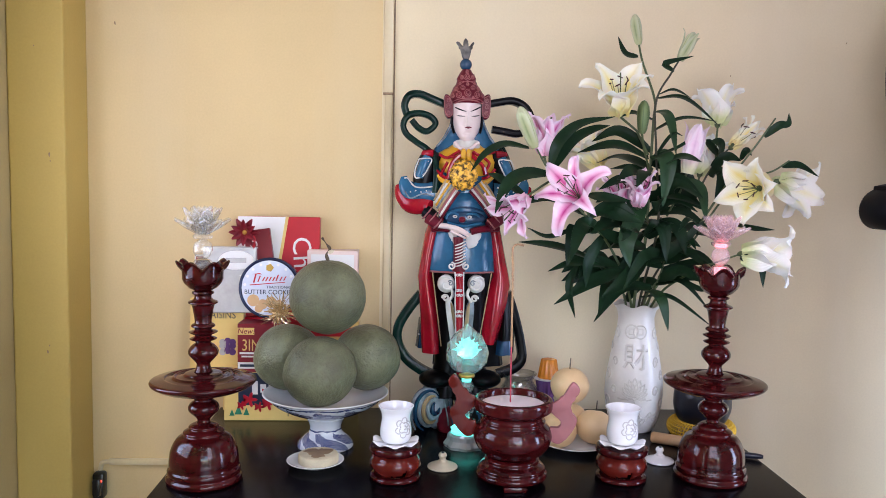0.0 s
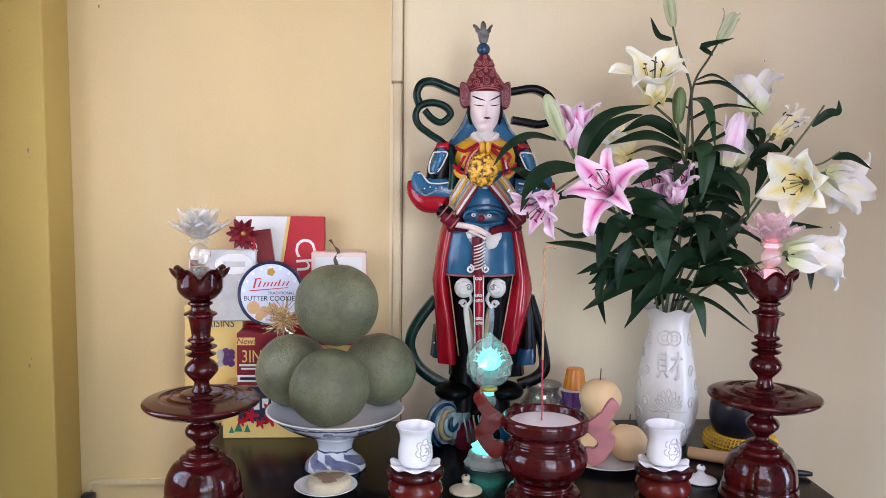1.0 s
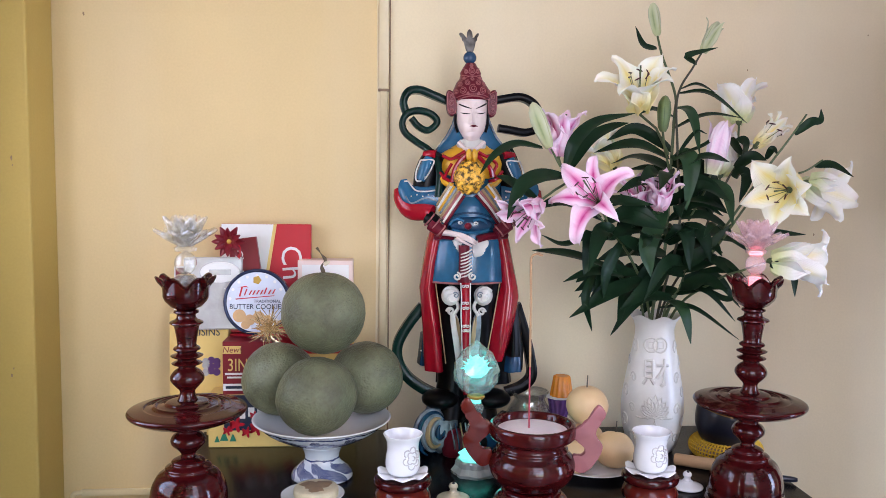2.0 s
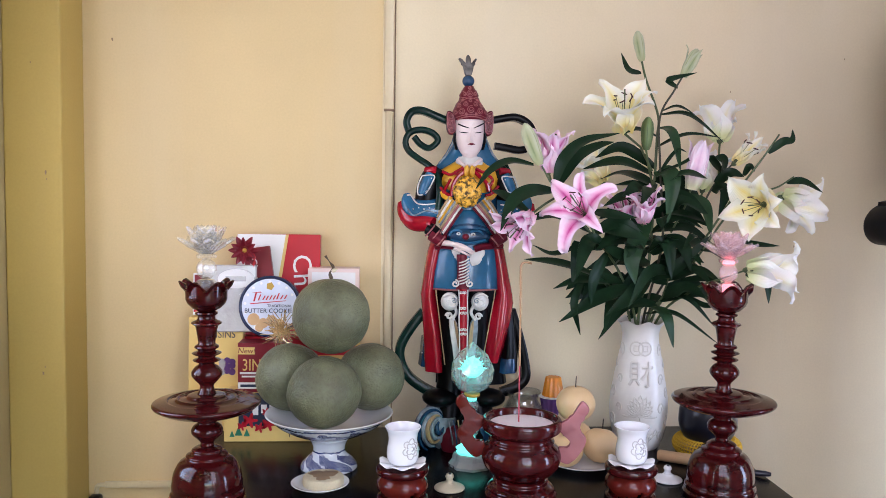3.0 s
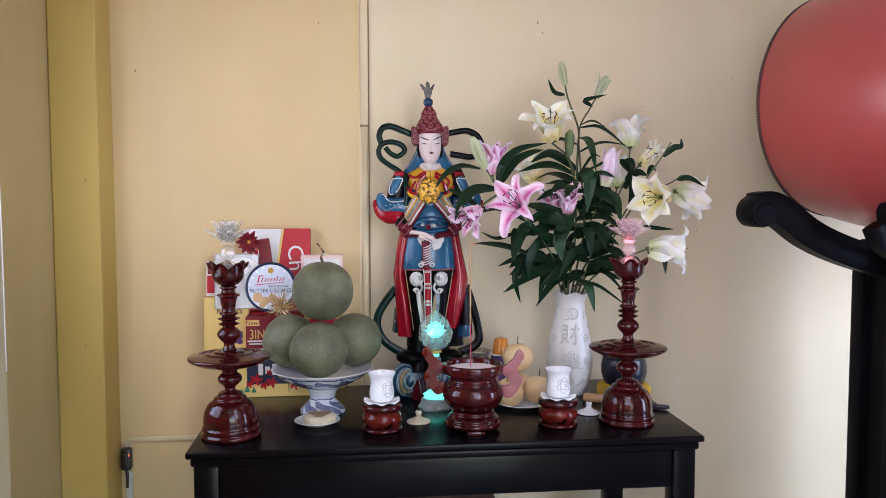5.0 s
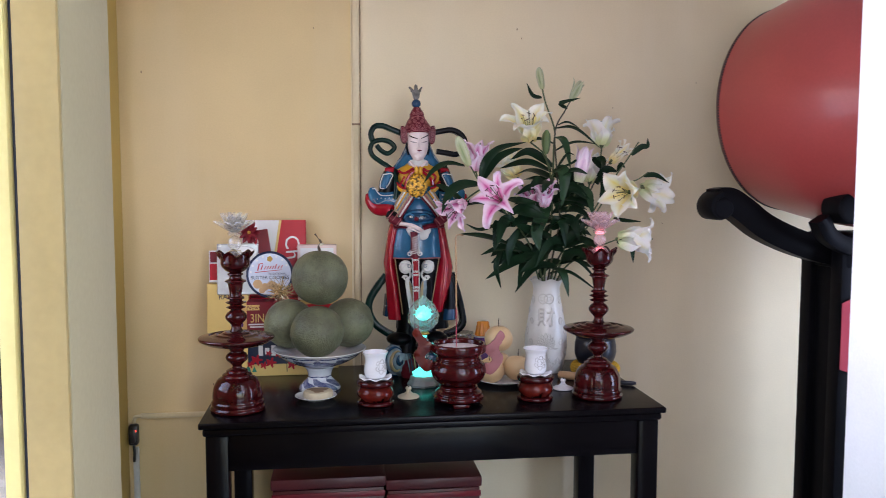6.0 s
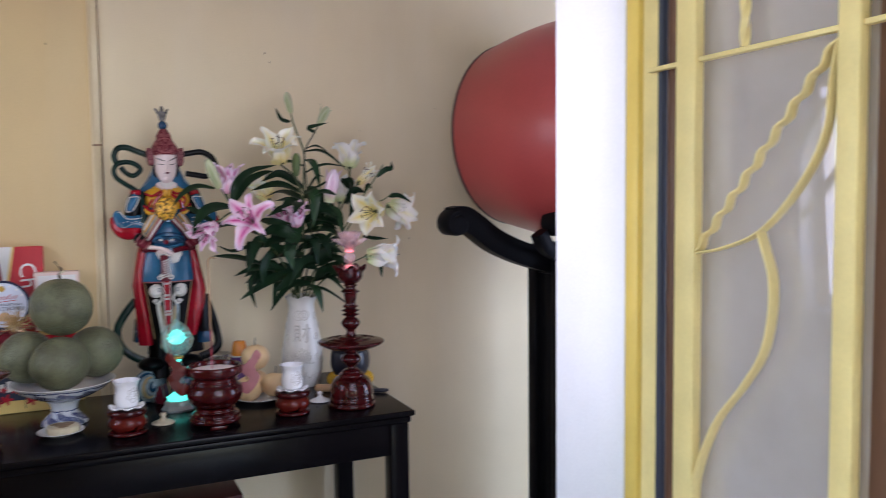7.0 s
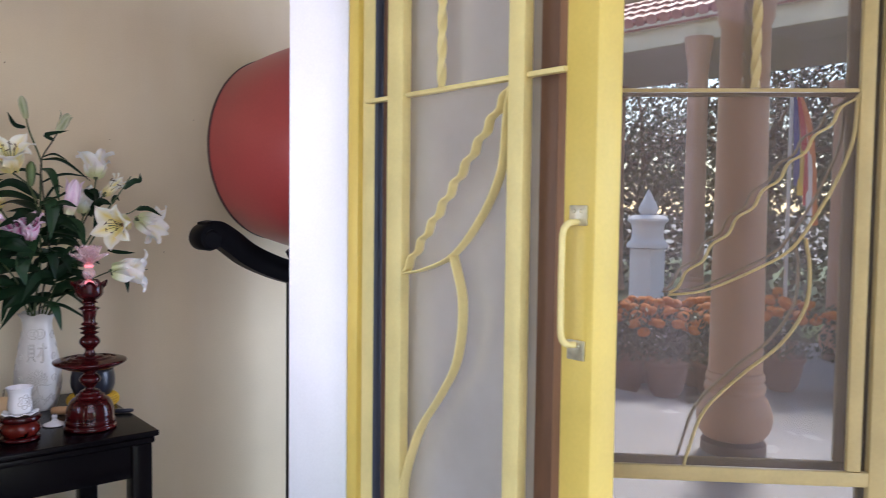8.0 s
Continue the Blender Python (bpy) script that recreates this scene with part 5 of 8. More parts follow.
panel(g, "strip", -0.033, 0.033, 0.09, 0.105, -0.0302, M_CARD_WHITE)
g = carton("wafer_carton", (-0.67, 2.77, TZ + 0.376), (0.15, 0.05, 0.135), (-4, 0, 0), M_CARD_WHITE, "white and red wafer carton wrapped in clear film")
panel(g, "print", -0.072, 0.0, 0.01, 0.08, -0.0252, M_CARD_RED, "red printed panel")
panel(g, "print", -0.07, -0.02, 0.085, 0.13, -0.0252, M_CARD_DKRED, "dark red printed panel")
# silver foil packet with an oval badge
g = carton("foil_packet", (-0.62, 2.7, TZ + 0.33), (0.17, 0.014, 0.215), (-6, 0, 4), M_SILVER, "crumpled silver foil wafer packet with an oval badge", 0.004)
part("badge", lathe([(0, 0), (0.055, 0), (0.057, 0.001), (0.055, 0.003), (0, 0.003)], 32), M_CARD_WHITE, g, "pale oval badge", m=pose(0.02, -0.0075, 0.17, 90) @ Matrix.Diagonal((1, 0.55, 1, 1)))
part("badge_mark", box(-0.012, 0.052, -0.0118, -0.0108, 0.162, 0.178, bev=0.0004), M_SILVER, g, "grey brand mark bar", smooth=False)

# red chocolate cartons leaning on the wall
g = carton("chocolate_carton", (-0.475, 2.775, TZ + 0.31), (0.27, 0.04, 0.33), (-5, 0, 0), M_CARD_RED, "large red and white chocolate pie carton")
part("print", slab([(-0.134, 0.3), (-0.134, 0.329), (0.022, 0.329), (-0.01, 0.12), (-0.134, 0.12)], 0.001, pose(0, -0.0208, 0)), M_CARD_WHITE, g, "white printed panel", smooth=False)
part("print", slab([(0.022, 0.329), (0.032, 0.329), (0.0, 0.12), (-0.01, 0.12)], 0.001, pose(0, -0.0208, 0)), M_CARD_YEL, g, "gold printed stripe", smooth=False)
lettering("lettering", "Ch", 0.088, M_CARD_WHITE, g, pose(0.075, -0.0206, 0.212, 0, 86, 0) @ pose(0, 0, 0), wide=1.0)
g = carton("support_carton", (-0.475, 2.785, TZ + 0.001), (0.27, 0.09, 0.308), (0, 0, 0), M_CARD_RED, "red carton under the chocolate carton")
panel(g, "strip", -0.09, 0.09, 0.02, 0.05, -0.0452, M_CARD_WHITE)
g = carton("chocolate_packet", (-0.52, 2.742, TZ + 0.44), (0.085, 0.02, 0.16), (-4, -8, 0), M_CARD_DKRED, "dark red chocolate packet leaning on the carton")
lettering("lettering", "Choc", 0.034, M_CARD_WHITE, g, pose(-0.014, -0.0106, 0.09, 0, 86, 0))
# white carton
g = carton("white_carton", (-0.292, 2.76, TZ + 0.3), (0.165, 0.07, 0.235), (0, 0, 0), M_CARD_PINKW, "small white and blush carton behind the pomelos")
panel(g, "print", -0.07, 0.07, 0.12, 0.222, -0.0352, M_CARD_WHITE, "white framed panel")
panel(g, "print", -0.045, 0.045, 0.14, 0.19, -0.0365, M_CARD_PINKW, "blush printed mark")
g = carton("plain_carton", (-0.285, 2.77, TZ), (0.16, 0.08, 0.299), (0, 0, 0), M_CARD_YEL, "plain yellow carton behind the pomelos")
panel(g, "strip", -0.078, 0.078, 0.25, 0.28, -0.0402, M_CARD_RED)

# biscuit tin
tin = thing("biscuit_tin", (-0.485, 2.70, 1.24), "round pale blue butter cookie tin with navy rim", "tin")
tin.matrix_basis = pose(-0.485, 2.705, 1.247, 84, 0, 0)
part("body", lathe(fillet([(0, 0.0), (0.094, 0.0), (0.097, 0.003), (0.097, 0.05), (0.095, 0.053), (0.09, 0.053), (0.088, 0.049), (0, 0.049)], 1), 64), M_TINBLUE, tin)
part("face", lathe([(0, 0.0495), (0.087, 0.0495), (0.087, 0.0515), (0, 0.0515)], 64), M_TINFACE, tin, "pale blue printed face")
part("emblem", lathe([(0, 0.0517), (0.013, 0.0517), (0.012, 0.0525), (0, 0.0525)], 5), M_GOLD, tin, "small gold crown mark", m=pose(0, 0.064, 0))
for x0, z0, z1, w in ((-0.052, 0.016, 0.044, 0.005), (-0.038, 0.019, 0.038, 0.004), (-0.024, 0.021, 0.034, 0.004), (-0.014, 0.021, 0.034, 0.004),
                      (-0.003, 0.022, 0.035, 0.004), (0.008, 0.022, 0.035, 0.004), (0.019, 0.023, 0.042, 0.004), (0.031, 0.023, 0.036, 0.004), (0.043, 0.024, 0.037, 0.004)):
    part("brand_bar", slab([(x0, z0), (x0 + w, z0), (x0 + w + 0.007, z1), (x0 + 0.007, z1)], 0.0012, pose(0, 0, 0.0522, -90)), M_CARD_RED, tin, "red brand mark bar", smooth=False)
part("brand_bar", slab([(-0.056, 0.043), (-0.03, 0.047), (-0.024, 0.041), (-0.03, 0.0435)], 0.0012, pose(0, 0, 0.0524, -90)), M_CARD_RED, tin, "red brand mark bar", smooth=False)
part("brand_bar", slab([(-0.062, 0.010), (0.05, 0.0195), (0.05, 0.0175), (-0.06, 0.007)], 0.0012, pose(0, 0, 0.0522, -90)), M_CARD_RED, tin, "red underline", smooth=False)
FACE_UP = pose(0, 0, 0.0522, -90)
lettering("lettering", "TRADITIONAL", 0.012, M_TINBLUE, tin, FACE_UP @ pose(0.03, 0, 0.002))
lettering("lettering", "BUTTER COOKIES", 0.0205, M_TINBLUE, tin, FACE_UP @ pose(0.0, 0, -0.014), wide=0.95)
for x, z, r in ((-0.05, -0.04, 0.019), (-0.02, -0.052, 0.016), (0.006, -0.045, 0.018), (0.03, -0.055, 0.017), (-0.032, -0.066, 0.013)):
    part("print_cookie", lathe([(0, 0.0516), (r, 0.0516), (r * 0.95, 0.0526), (0, 0.0528)], 20), M_COOKIE, tin, "printed cookie", m=pose(x, z, 0))
for k in range(16):
    a = 0.5 + k * 0.36
    part("print_leaf", lathe([(0, 0.0516), (0.005, 0.0516), (0, 0.0522)], 6), M_CARD_WHITE, tin, "printed pale garland leaf", m=pose(0.078 * math.cos(a), 0.078 * math.sin(a), 0))

# gold tinsel pick and red foil flower
ts = thing("tinsel_spray", (-0.435, 2.56, 1.19), "gold tinsel spray tucked behind the pomelos", "ornament")
rnd = random.Random(3)
tb = bmesh.new()
for k in range(130):
    d = Vector((rnd.gauss(0, 0.7), rnd.gauss(-0.2, 0.5), rnd.gauss(0.2, 0.7))).normalized()
    L = rnd.uniform(0.03, 0.07)
    e = d * L
    s = Vector((rnd.gauss(0, 1), rnd.gauss(0, 1), rnd.gauss(0, 1))) * 0.006
    join(tb, tube([(0, 0, 0), e * 0.5 + s, e], 0.0012, 4))
part("tinsel", tb, M_TINSEL, ts)
part("wire", tube(curve_pts([(0, 0, 0), (0.01, 0.02, -0.1), (0.02, 0.03, -0.335)]), 0.0015, 6), M_STEM, ts)
rf = thing("foil_flower", (-0.572, 2.71, 1.425), "dark red foil flower on the gift boxes", "ornament")
one = None
for k in range(12):
    m = pose(0, 0, 0, 90, 0, 0) @ pose(0, 0, 0, 0, 0, k * 30) @ pose(0.004, 0, 0.004 * (k % 2), 0, 62 - 22 * (k % 2), 0)
    one = again(one, m) if one else part("petal", petal(0.048, 0.024, 0.5, 0.3, seed=2), M_CARD_DKRED, rf, m=m)
part("centre", ball(0.008, c=(0, -0.006, 0)), M_GOLD, rf)
part("ribbon", band(curve_pts([(0, 0.008, 0), (0.03, 0.012, -0.03), (0.01, 0.014, -0.07)]), 0.02, 0.002, (0, 0.3, 1)), M_CARD_RED, rf)

# ---- vase ----
VX, VY = 0.672, 2.56
v = thing("vase", (VX, VY, TZ), "tall white porcelain vase with moulded coins, character and lotus", "vase")
VP = [(0, 0), (0.06, 0.0), (0.066, 0.006), (0.076, 0.035), (0.086, 0.075), (0.09, 0.115), (0.088, 0.16), (0.079, 0.215), (0.067, 0.28), (0.057, 0.33), (0.055, 0.355), (0.06, 0.378), (0.073, 0.395), (0.075, 0.398)]
VI = [(0.071, 0.397), (0.056, 0.376), (0.05, 0.355), (0.052, 0.33), (0.062, 0.28), (0.073, 0.215), (0.082, 0.16), (0.084, 0.115), (0.072, 0.04), (0, 0.012)]
rim = lambda a, k: (1, 0.006 * math.sin(7 * a) * max(0, 1 - abs(k - 13.5) / 2.6))
part("body", lathe(VP + VI, 72, rim), M_VASE, v)


def on_vase(a, z):
    """Radius of the vase at height z."""
    for (r0, z0), (r1, z1) in zip(VP, VP[1:]):
        if z0 <= z <= z1 and z1 > z0:
            return r0 + (r1 - r0) * (z - z0) / (z1 - z0)
    return 0.07


def vase_line(pts, r=0.0022):
    """A raised line on the vase's surface from (x across, z) points, facing -y."""
    out = []
    for x, z in pts:
        R = on_vase(0, z)
        a = -math.pi / 2 + x / R
        out.append((R * math.cos(a), R * math.sin(a), z))
    return tube(out, r * 1.35, 6)


rel = bmesh.new()
for cx in (-0.014, 0.012):
    join(rel, vase_line([(cx + 0.02 * math.cos(q), 0.318 + 0.02 * math.sin(q)) for q in [k / 20 * 6.2832 for k in range(21)]]))
    join(rel, vase_line([(cx - 0.008, 0.31), (cx + 0.008, 0.31), (cx + 0.008, 0.326), (cx - 0.008, 0.326), (cx - 0.008, 0.31)], 0.0016))
part("coin_relief", rel, M_VASE_LINE, v, "two interlocked coins in relief", m=pose(0, 0, 0, 0, 0, -14))
# the character of wealth, stroke by stroke
for stroke in ([(-0.03, 0.275), (-0.03, 0.228)], [(-0.008, 0.275), (-0.008, 0.228)], [(-0.03, 0.275), (-0.008, 0.275)], [(-0.03, 0.26), (-0.008, 0.26)],
               [(-0.03, 0.244), (-0.008, 0.244)], [(-0.03, 0.228), (-0.008, 0.228)], [(-0.026, 0.224), (-0.036, 0.208)], [(-0.012, 0.224), (-0.003, 0.21)],
               [(0.002, 0.262), (0.036, 0.262)], [(0.024, 0.28), (0.024, 0.208), (0.018, 0.206), (0.013, 0.21)], [(0.022, 0.258), (0.014, 0.24), (0.002, 0.226)]):
    part("character_stroke", vase_line(stroke, 0.004), M_VASE_LINE, v, m=pose(0, 0, 0, 0, 0, -14))
for k in range(9):
    a = (k - 4) * 0.34
    w, L = 0.019, 0.056 - 0.004 * abs(k - 4)
    pts = []
    for q in range(17):
        s = q / 16
        side = 1 if s < 0.5 else -1
        u = (s if s < 0.5 else 1 - s) * 2
        lx, lz = side * w * math.sin(math.pi * u) * 0.5, L * u
        pts.append((lx * math.cos(a) + lz * math.sin(a), 0.124 + lz * math.cos(a) - lx * math.sin(a)))
    part("lotus_petal", vase_line(pts, 0.0022), M_VASE_LINE, v, m=pose(0, 0, 0, 0, 0, -14))
for k in range(-2, 3):
    part("lotus_petal", vase_line([(k * 0.02 - 0.014, 0.122 - 0.004 * abs(k)), (k * 0.02, 0.112), (k * 0.02 + 0.014, 0.122 - 0.004 * abs(k))], 0.002), M_VASE_LINE, v, m=pose(0, 0, 0, 0, 0, -14))
for pts in ([(0.0, 0.11), (0.006, 0.08), (0.02, 0.055), (0.035, 0.05)], [(0.0, 0.1), (-0.02, 0.075), (-0.035, 0.08)]):
    part("lotus_stalk", vase_line(pts, 0.0022), M_VASE_LINE, v, m=pose(0, 0, 0, 0, 0, -14))
rnd = random.Random(8)
for side in (-1, 1):
    for k in range(7):
        cx, cz, rr = side * (0.068 + 0.03 * (k % 2)), 0.05 + 0.043 * k, rnd.uniform(0.011, 0.017)
        part("scroll_relief", vase_line([(cx + side * rr * (1 - 0.06 * q) * math.cos(q * 0.62), cz + rr * 1.4 * (1 - 0.06 * q) * math.sin(q * 0.62)) for q in range(13)], 0.0019), M_VASE_LINE, v, m=pose(0, 0, 0, 0, 0, -14))
for k in range(9):
    x0, z0 = -0.05 + 0.0125 * k, 0.03 + 0.012 * (k % 3)
    part("leaf_relief", vase_line([(x0, z0), (x0 + 0.008, z0 + 0.01), (x0 + 0.003, z0 + 0.02), (x0 - 0.006, z0 + 0.012), (x0, z0)], 0.0016), M_VASE_LINE, v, m=pose(0, 0, 0, 0, 0, -14))

# ---- lilies ----
SEED = [100]


def lily_flower(parent, loc, direction, material, size=0.12, bend=1.2, start=14, label="", curl=0.6, stamens=True, throat=M_STALK, fat=1.62, turn=None, reach=(1, 1, 1, 1, 1, 1)):
    """Six-petalled trumpet; petals are pieces of the flower; reach scales single petals."""
    SEED[0] += 1
    m = aim(loc, direction, SEED[0] * 17 if turn is None else turn)
    f = part("flower", lathe(fillet([(0, -0.01), (0.005, -0.008), (0.009, 0.0), (0.01, 0.012), (0.004, 0.014), (0, 0.014)], 1), 12), throat, parent, label, m=m)
    rq = random.Random(SEED[0])
    for k in range(6):
        w = size * (0.34 if k % 2 else 0.46) * fat
        part("petal", petal(size * reach[k] * rq.uniform(0.94, 1.06), w, bend * rq.uniform(0.85, 1.18), 0.16, 0.0012, 8, 16, 0.007, SEED[0] * 7 + k, curl * rq.uniform(0.5, 1.5)), material, f,
             m=pose(0, 0, 0, 0, 0, k * 60 + rq.uniform(-7, 7)) @ pose(0.006, 0, 0.002 * (k % 2), 0, start + rq.uniform(-5, 6), rq.uniform(-14, 14)))
    if stamens:
        for k in range(6):
            a = k * 1.047 + 0.4
            e = Vector((0.026 * math.cos(a), 0.026 * math.sin(a), size * 0.66))
            part("filament", tube(curve_pts([(0, 0, 0.01), e * 0.55, e], 4), 0.0009, 5), M_STALK, f)
            t = Vector((-math.sin(a), math.cos(a), 0.5)).normalized()
            part("anther", tube([e - t * 0.009, e - t * 0.006, e + t * 0.006, e + t * 0.009], lambda s: 0.0009 + 0.0011 * math.sin(math.pi * s), 7), M_ANTHER, f, "dark brown anther")
        part("pistil", tube([(0, 0, 0.01), (0.003, 0.002, size * 0.5), (0.006, 0.003, size * 0.82)], lambda s: 0.0013 + 0.0012 * (s > 0.9), 6), M_STALK, f)
    return f


def lily_bud(parent, loc, direction, material, length=0.09, wide=0.024, label="", split=0.0):
    bm = lathe([(0, 0), (wide * 0.22, 0.001), (wide * 0.36, length * 0.12), (wide * 0.46, length * 0.4), (wide * 0.5, length * 0.62), (wide * 0.42, length * 0.82), (wide * 0.2, length * 0.96), (0, length)],
               24, lambda a, k: 1 + 0.11 * math.cos(3 * a))
    lay = bm.loops.layers.uv.new("UVMap")
    for f in bm.faces:
        for lp in f.loops:
            a = math.atan2(lp.vert.co.y, lp.vert.co.x) / 2.0944
            lp[lay].uv = (a % 1.0, max(0.0, min(1.0, lp.vert.co.z / length)))
    b = part("bud", bm, material, parent, label, m=aim(loc, direction, 20))
    if split:
        for k in range(3):
            part("petal", petal(length * 1.05, wide * 0.9, split, -0.1, 0.001, 4, 8, 0.001, k, 1.2), material, b, m=pose(0, 0, 0, 0, 0, k * 120 + 60) @ pose(wide * 0.2, 0, 0, 0, 4, 0))
    return b


def lily_leaf(parent, base, ctrl, width, facing=(0.1, -0.75, 0.6), material=None, twist=0.0):
    """A lance-shaped leaf through control points (world), folded along its midrib and facing one way."""
    SEED[0] += 1
    rr = random.Random(SEED[0])
    pts = curve_pts([Vector(p) - base for p in ctrl], 10 if len(ctrl) < 3 else 7)
    n = len(pts) - 1
    nu = 4
    bm = bmesh.new()
    rows = []
    fc = Vector(facing).normalized()
    for i, p in enumerate(pts):
        s = i / n
        d = (pts[min(i + 1, n)] - pts[max(i - 1, 0)]).normalized()
        side = d.cross(Matrix.Rotation(twist * (s - 0.3), 3, d) @ fc)
        side = side.normalized() if side.length > 1e-4 else Vector((0, 0, 1))
        up = side.cross(d)
        w = width * 0.5 * max(0.03, math.sin(math.pi * min(1.0, 0.06 + 0.94 * s) ** 0.8) ** 0.85)
        rows.append([bm.verts.new(p + side * w * q + up * (0.22 * w * abs(q) ** 1.4 + 0.05 * w * math.sin(9 * s + q * 3 + SEED[0]))) for q in (-1, -0.5, 0, 0.5, 1)])
    for a, b in zip(rows, rows[1:]):
        for i in range(nu):
            bm.faces.new((a[i], a[i + 1], b[i + 1], b[i]))
    bmesh.ops.recalc_face_normals(bm, faces=bm.faces)
    bmesh.ops.solidify(bm, geom=bm.faces[:], thickness=0.0007)
    part("leaf", bm, material or M_LEAF, parent)


def lily_stem(label, ctrl, r=0.0045, material=None):
    """Stalk through control points. Returns the thing and its foot."""
    t = thing("lily_stem", ctrl[0], label, "lily", "lilies in the vase")
    base = Vector(ctrl[0])
    part("stalk", tube(curve_pts([Vector(p) - base for p in ctrl], 8), lambda s: r * (1 - 0.45 * s), 8), material or M_STALK, t)
    return t, base


def spray(parent, base, stem, n, span, length, width, seed, side=0.0):
    """Leaves set in a loose spiral along part of a stalk (world points), arching over at the tips."""
    rnd = random.Random(seed)
    pts = curve_pts([Vector(p) for p in stem], 10)
    for k in range(n):
        s = span[0] + (span[1] - span[0]) * (k + 0.7 * rnd.random()) / n
        p = pts[min(len(pts) - 1, int(s * (len(pts) - 1)))]
        a = k * 2.4 + seed + rnd.uniform(-0.6, 0.6)
        out = Vector((math.cos(a) + side, 0.7 * math.sin(a) - 0.15, rnd.uniform(-0.25, 0.55))).normalized()
        L = rnd.uniform(*length)
        mid = p + out * L * 0.55 + Vector((0, 0, 0.02 * rnd.random()))
        end = p + out * L + Vector((0, 0, -L * rnd.uniform(0.1, 0.55)))
        lily_leaf(parent, base, [p, mid, end], rnd.uniform(*width), (rnd.uniform(-0.5, 0.5), -0.7, rnd.uniform(0.1, 0.9)), twist=rnd.uniform(-1.2, 1.2))


MX, MY, MZ = VX, VY, TZ + 0.385
FOOT = lambda dx, dy: (VX + dx, VY + dy, TZ + 0.03)
NECK = lambda dx, dy: (MX + dx, MY + dy, MZ)


def at(base, p):
    return Vector(p) - base


# pink stem leaning to the statue
S1 = [FOOT(0.02, 0.0), NECK(-0.022, -0.022), (0.563, 2.46, 1.4), (0.448, 2.4, 1.525), (0.354, 2.37, 1.627), (0.312, 2.37, 1.696)]
t, o = lily_stem("lily stalk with pink blooms and a green bud", S1)
lily_flower(t, at(o, (0.436, 2.33, 1.553)), (-0.56, -0.7, 0.42), M_PINK, 0.165, 1.9, 10, "wide open pink lily with magenta midribs", curl=1.3, fat=0.98, turn=20, reach=(1, 0.95, 1.05, 1, 1.1, 0.95))
lily_flower(t, at(o, (0.284, 2.36, 1.561)), (-0.68, -0.45, -0.58), M_PINK, 0.13, 0.8, 16, "half-open pink lily hanging down", fat=1.15, curl=0.9)
lily_flower(t, at(o, (0.337, 2.4, 1.68)), (0.06, -0.25, 0.95), M_PINK, 0.135, 0.5, 9, "pink lily opening upwards", fat=1.15, curl=0.8)
lily_bud(t, at(o, (0.306, 2.36, 1.698)), (-0.4, -0.12, 0.9), M_BUD, 0.126, 0.042, "pale green lily bud")
part("stalk", tube([at(o, (0.439, 2.34, 1.547)), at(o, (0.465, 2.38, 1.518)), at(o, (0.496, 2.43, 1.471))], 0.0035, 7), M_STALK, t)
part("stalk", tube([at(o, (0.338, 2.4, 1.677)), at(o, (0.343, 2.38, 1.649)), at(o, (0.359, 2.37, 1.621))], 0.0033, 7), M_STALK, t)
part("stalk", tube([at(o, (0.284, 2.36, 1.561)), at(o, (0.324, 2.365, 1.59)), at(o, (0.362, 2.37, 1.613))], 0.0033, 7), M_STALK, t)
for L, w, fc in (([(0.287, 2.36, 1.698), (0.216, 2.35, 1.706), (0.162, 2.34, 1.678), (0.123, 2.34, 1.628)], 0.03, (0, -0.6, 0.8)), ([(0.344, 2.36, 1.627), (0.272, 2.33, 1.623), (0.222, 2.31, 1.59), (0.189, 2.3, 1.515)], 0.052, (-0.3, -0.7, 0.6)),
                 ([(0.35, 2.36, 1.649), (0.369, 2.34, 1.715), (0.429, 2.35, 1.767), (0.532, 2.37, 1.792)], 0.04, (-0.5, -0.7, 0.45)), ([(0.361, 2.37, 1.642), (0.414, 2.38, 1.72), (0.478, 2.4, 1.757), (0.528, 2.41, 1.77)], 0.034, (-0.3, -0.8, 0.5)),
                 ([(0.426, 2.4, 1.483), (0.421, 2.37, 1.437), (0.405, 2.36, 1.367)], 0.05, (0.2, -0.9, 0.2)), ([(0.496, 2.42, 1.38), (0.37, 2.38, 1.421), (0.266, 2.36, 1.433)], 0.04, (0, -0.5, 0.8)),
                 ([(0.534, 2.44, 1.358), (0.437, 2.4, 1.372), (0.355, 2.38, 1.348)], 0.032, (0, -0.6, 0.8)), ([(0.597, 2.46, 1.345), (0.498, 2.42, 1.315), (0.379, 2.4, 1.249)], 0.046, (-0.2, -0.7, 0.6)),
                 ([(0.475, 2.42, 1.569), (0.516, 2.38, 1.562), (0.589, 2.37, 1.554)], 0.036, (0, -0.8, 0.6)), ([(0.499, 2.42, 1.524), (0.545, 2.37, 1.515), (0.625, 2.36, 1.491)], 0.045, (0, -0.8, 0.5)),
                 ([(0.453, 2.43, 1.371), (0.426, 2.41, 1.298), (0.447, 2.42, 1.207)], 0.03, (-0.8, -0.6, 0.1)), ([(0.437, 2.41, 1.472), (0.354, 2.38, 1.448), (0.291, 2.37, 1.473)], 0.02, (0, -0.6, 0.8)),
                 ([(0.288, 2.4, 1.56), (0.216, 2.42, 1.611), (0.179, 2.43, 1.625)], 0.032, (0, -0.7, 0.7)), ([(0.52, 2.43, 1.448), (0.475, 2.4, 1.375), (0.473, 2.41, 1.298)], 0.04, (0.4, -0.9, 0.1))):
    lily_leaf(t, o, L, w, fc)
spray(t, o, S1, 6, (0.35, 0.62), (0.13, 0.19), (0.034, 0.05), 3, -0.35)
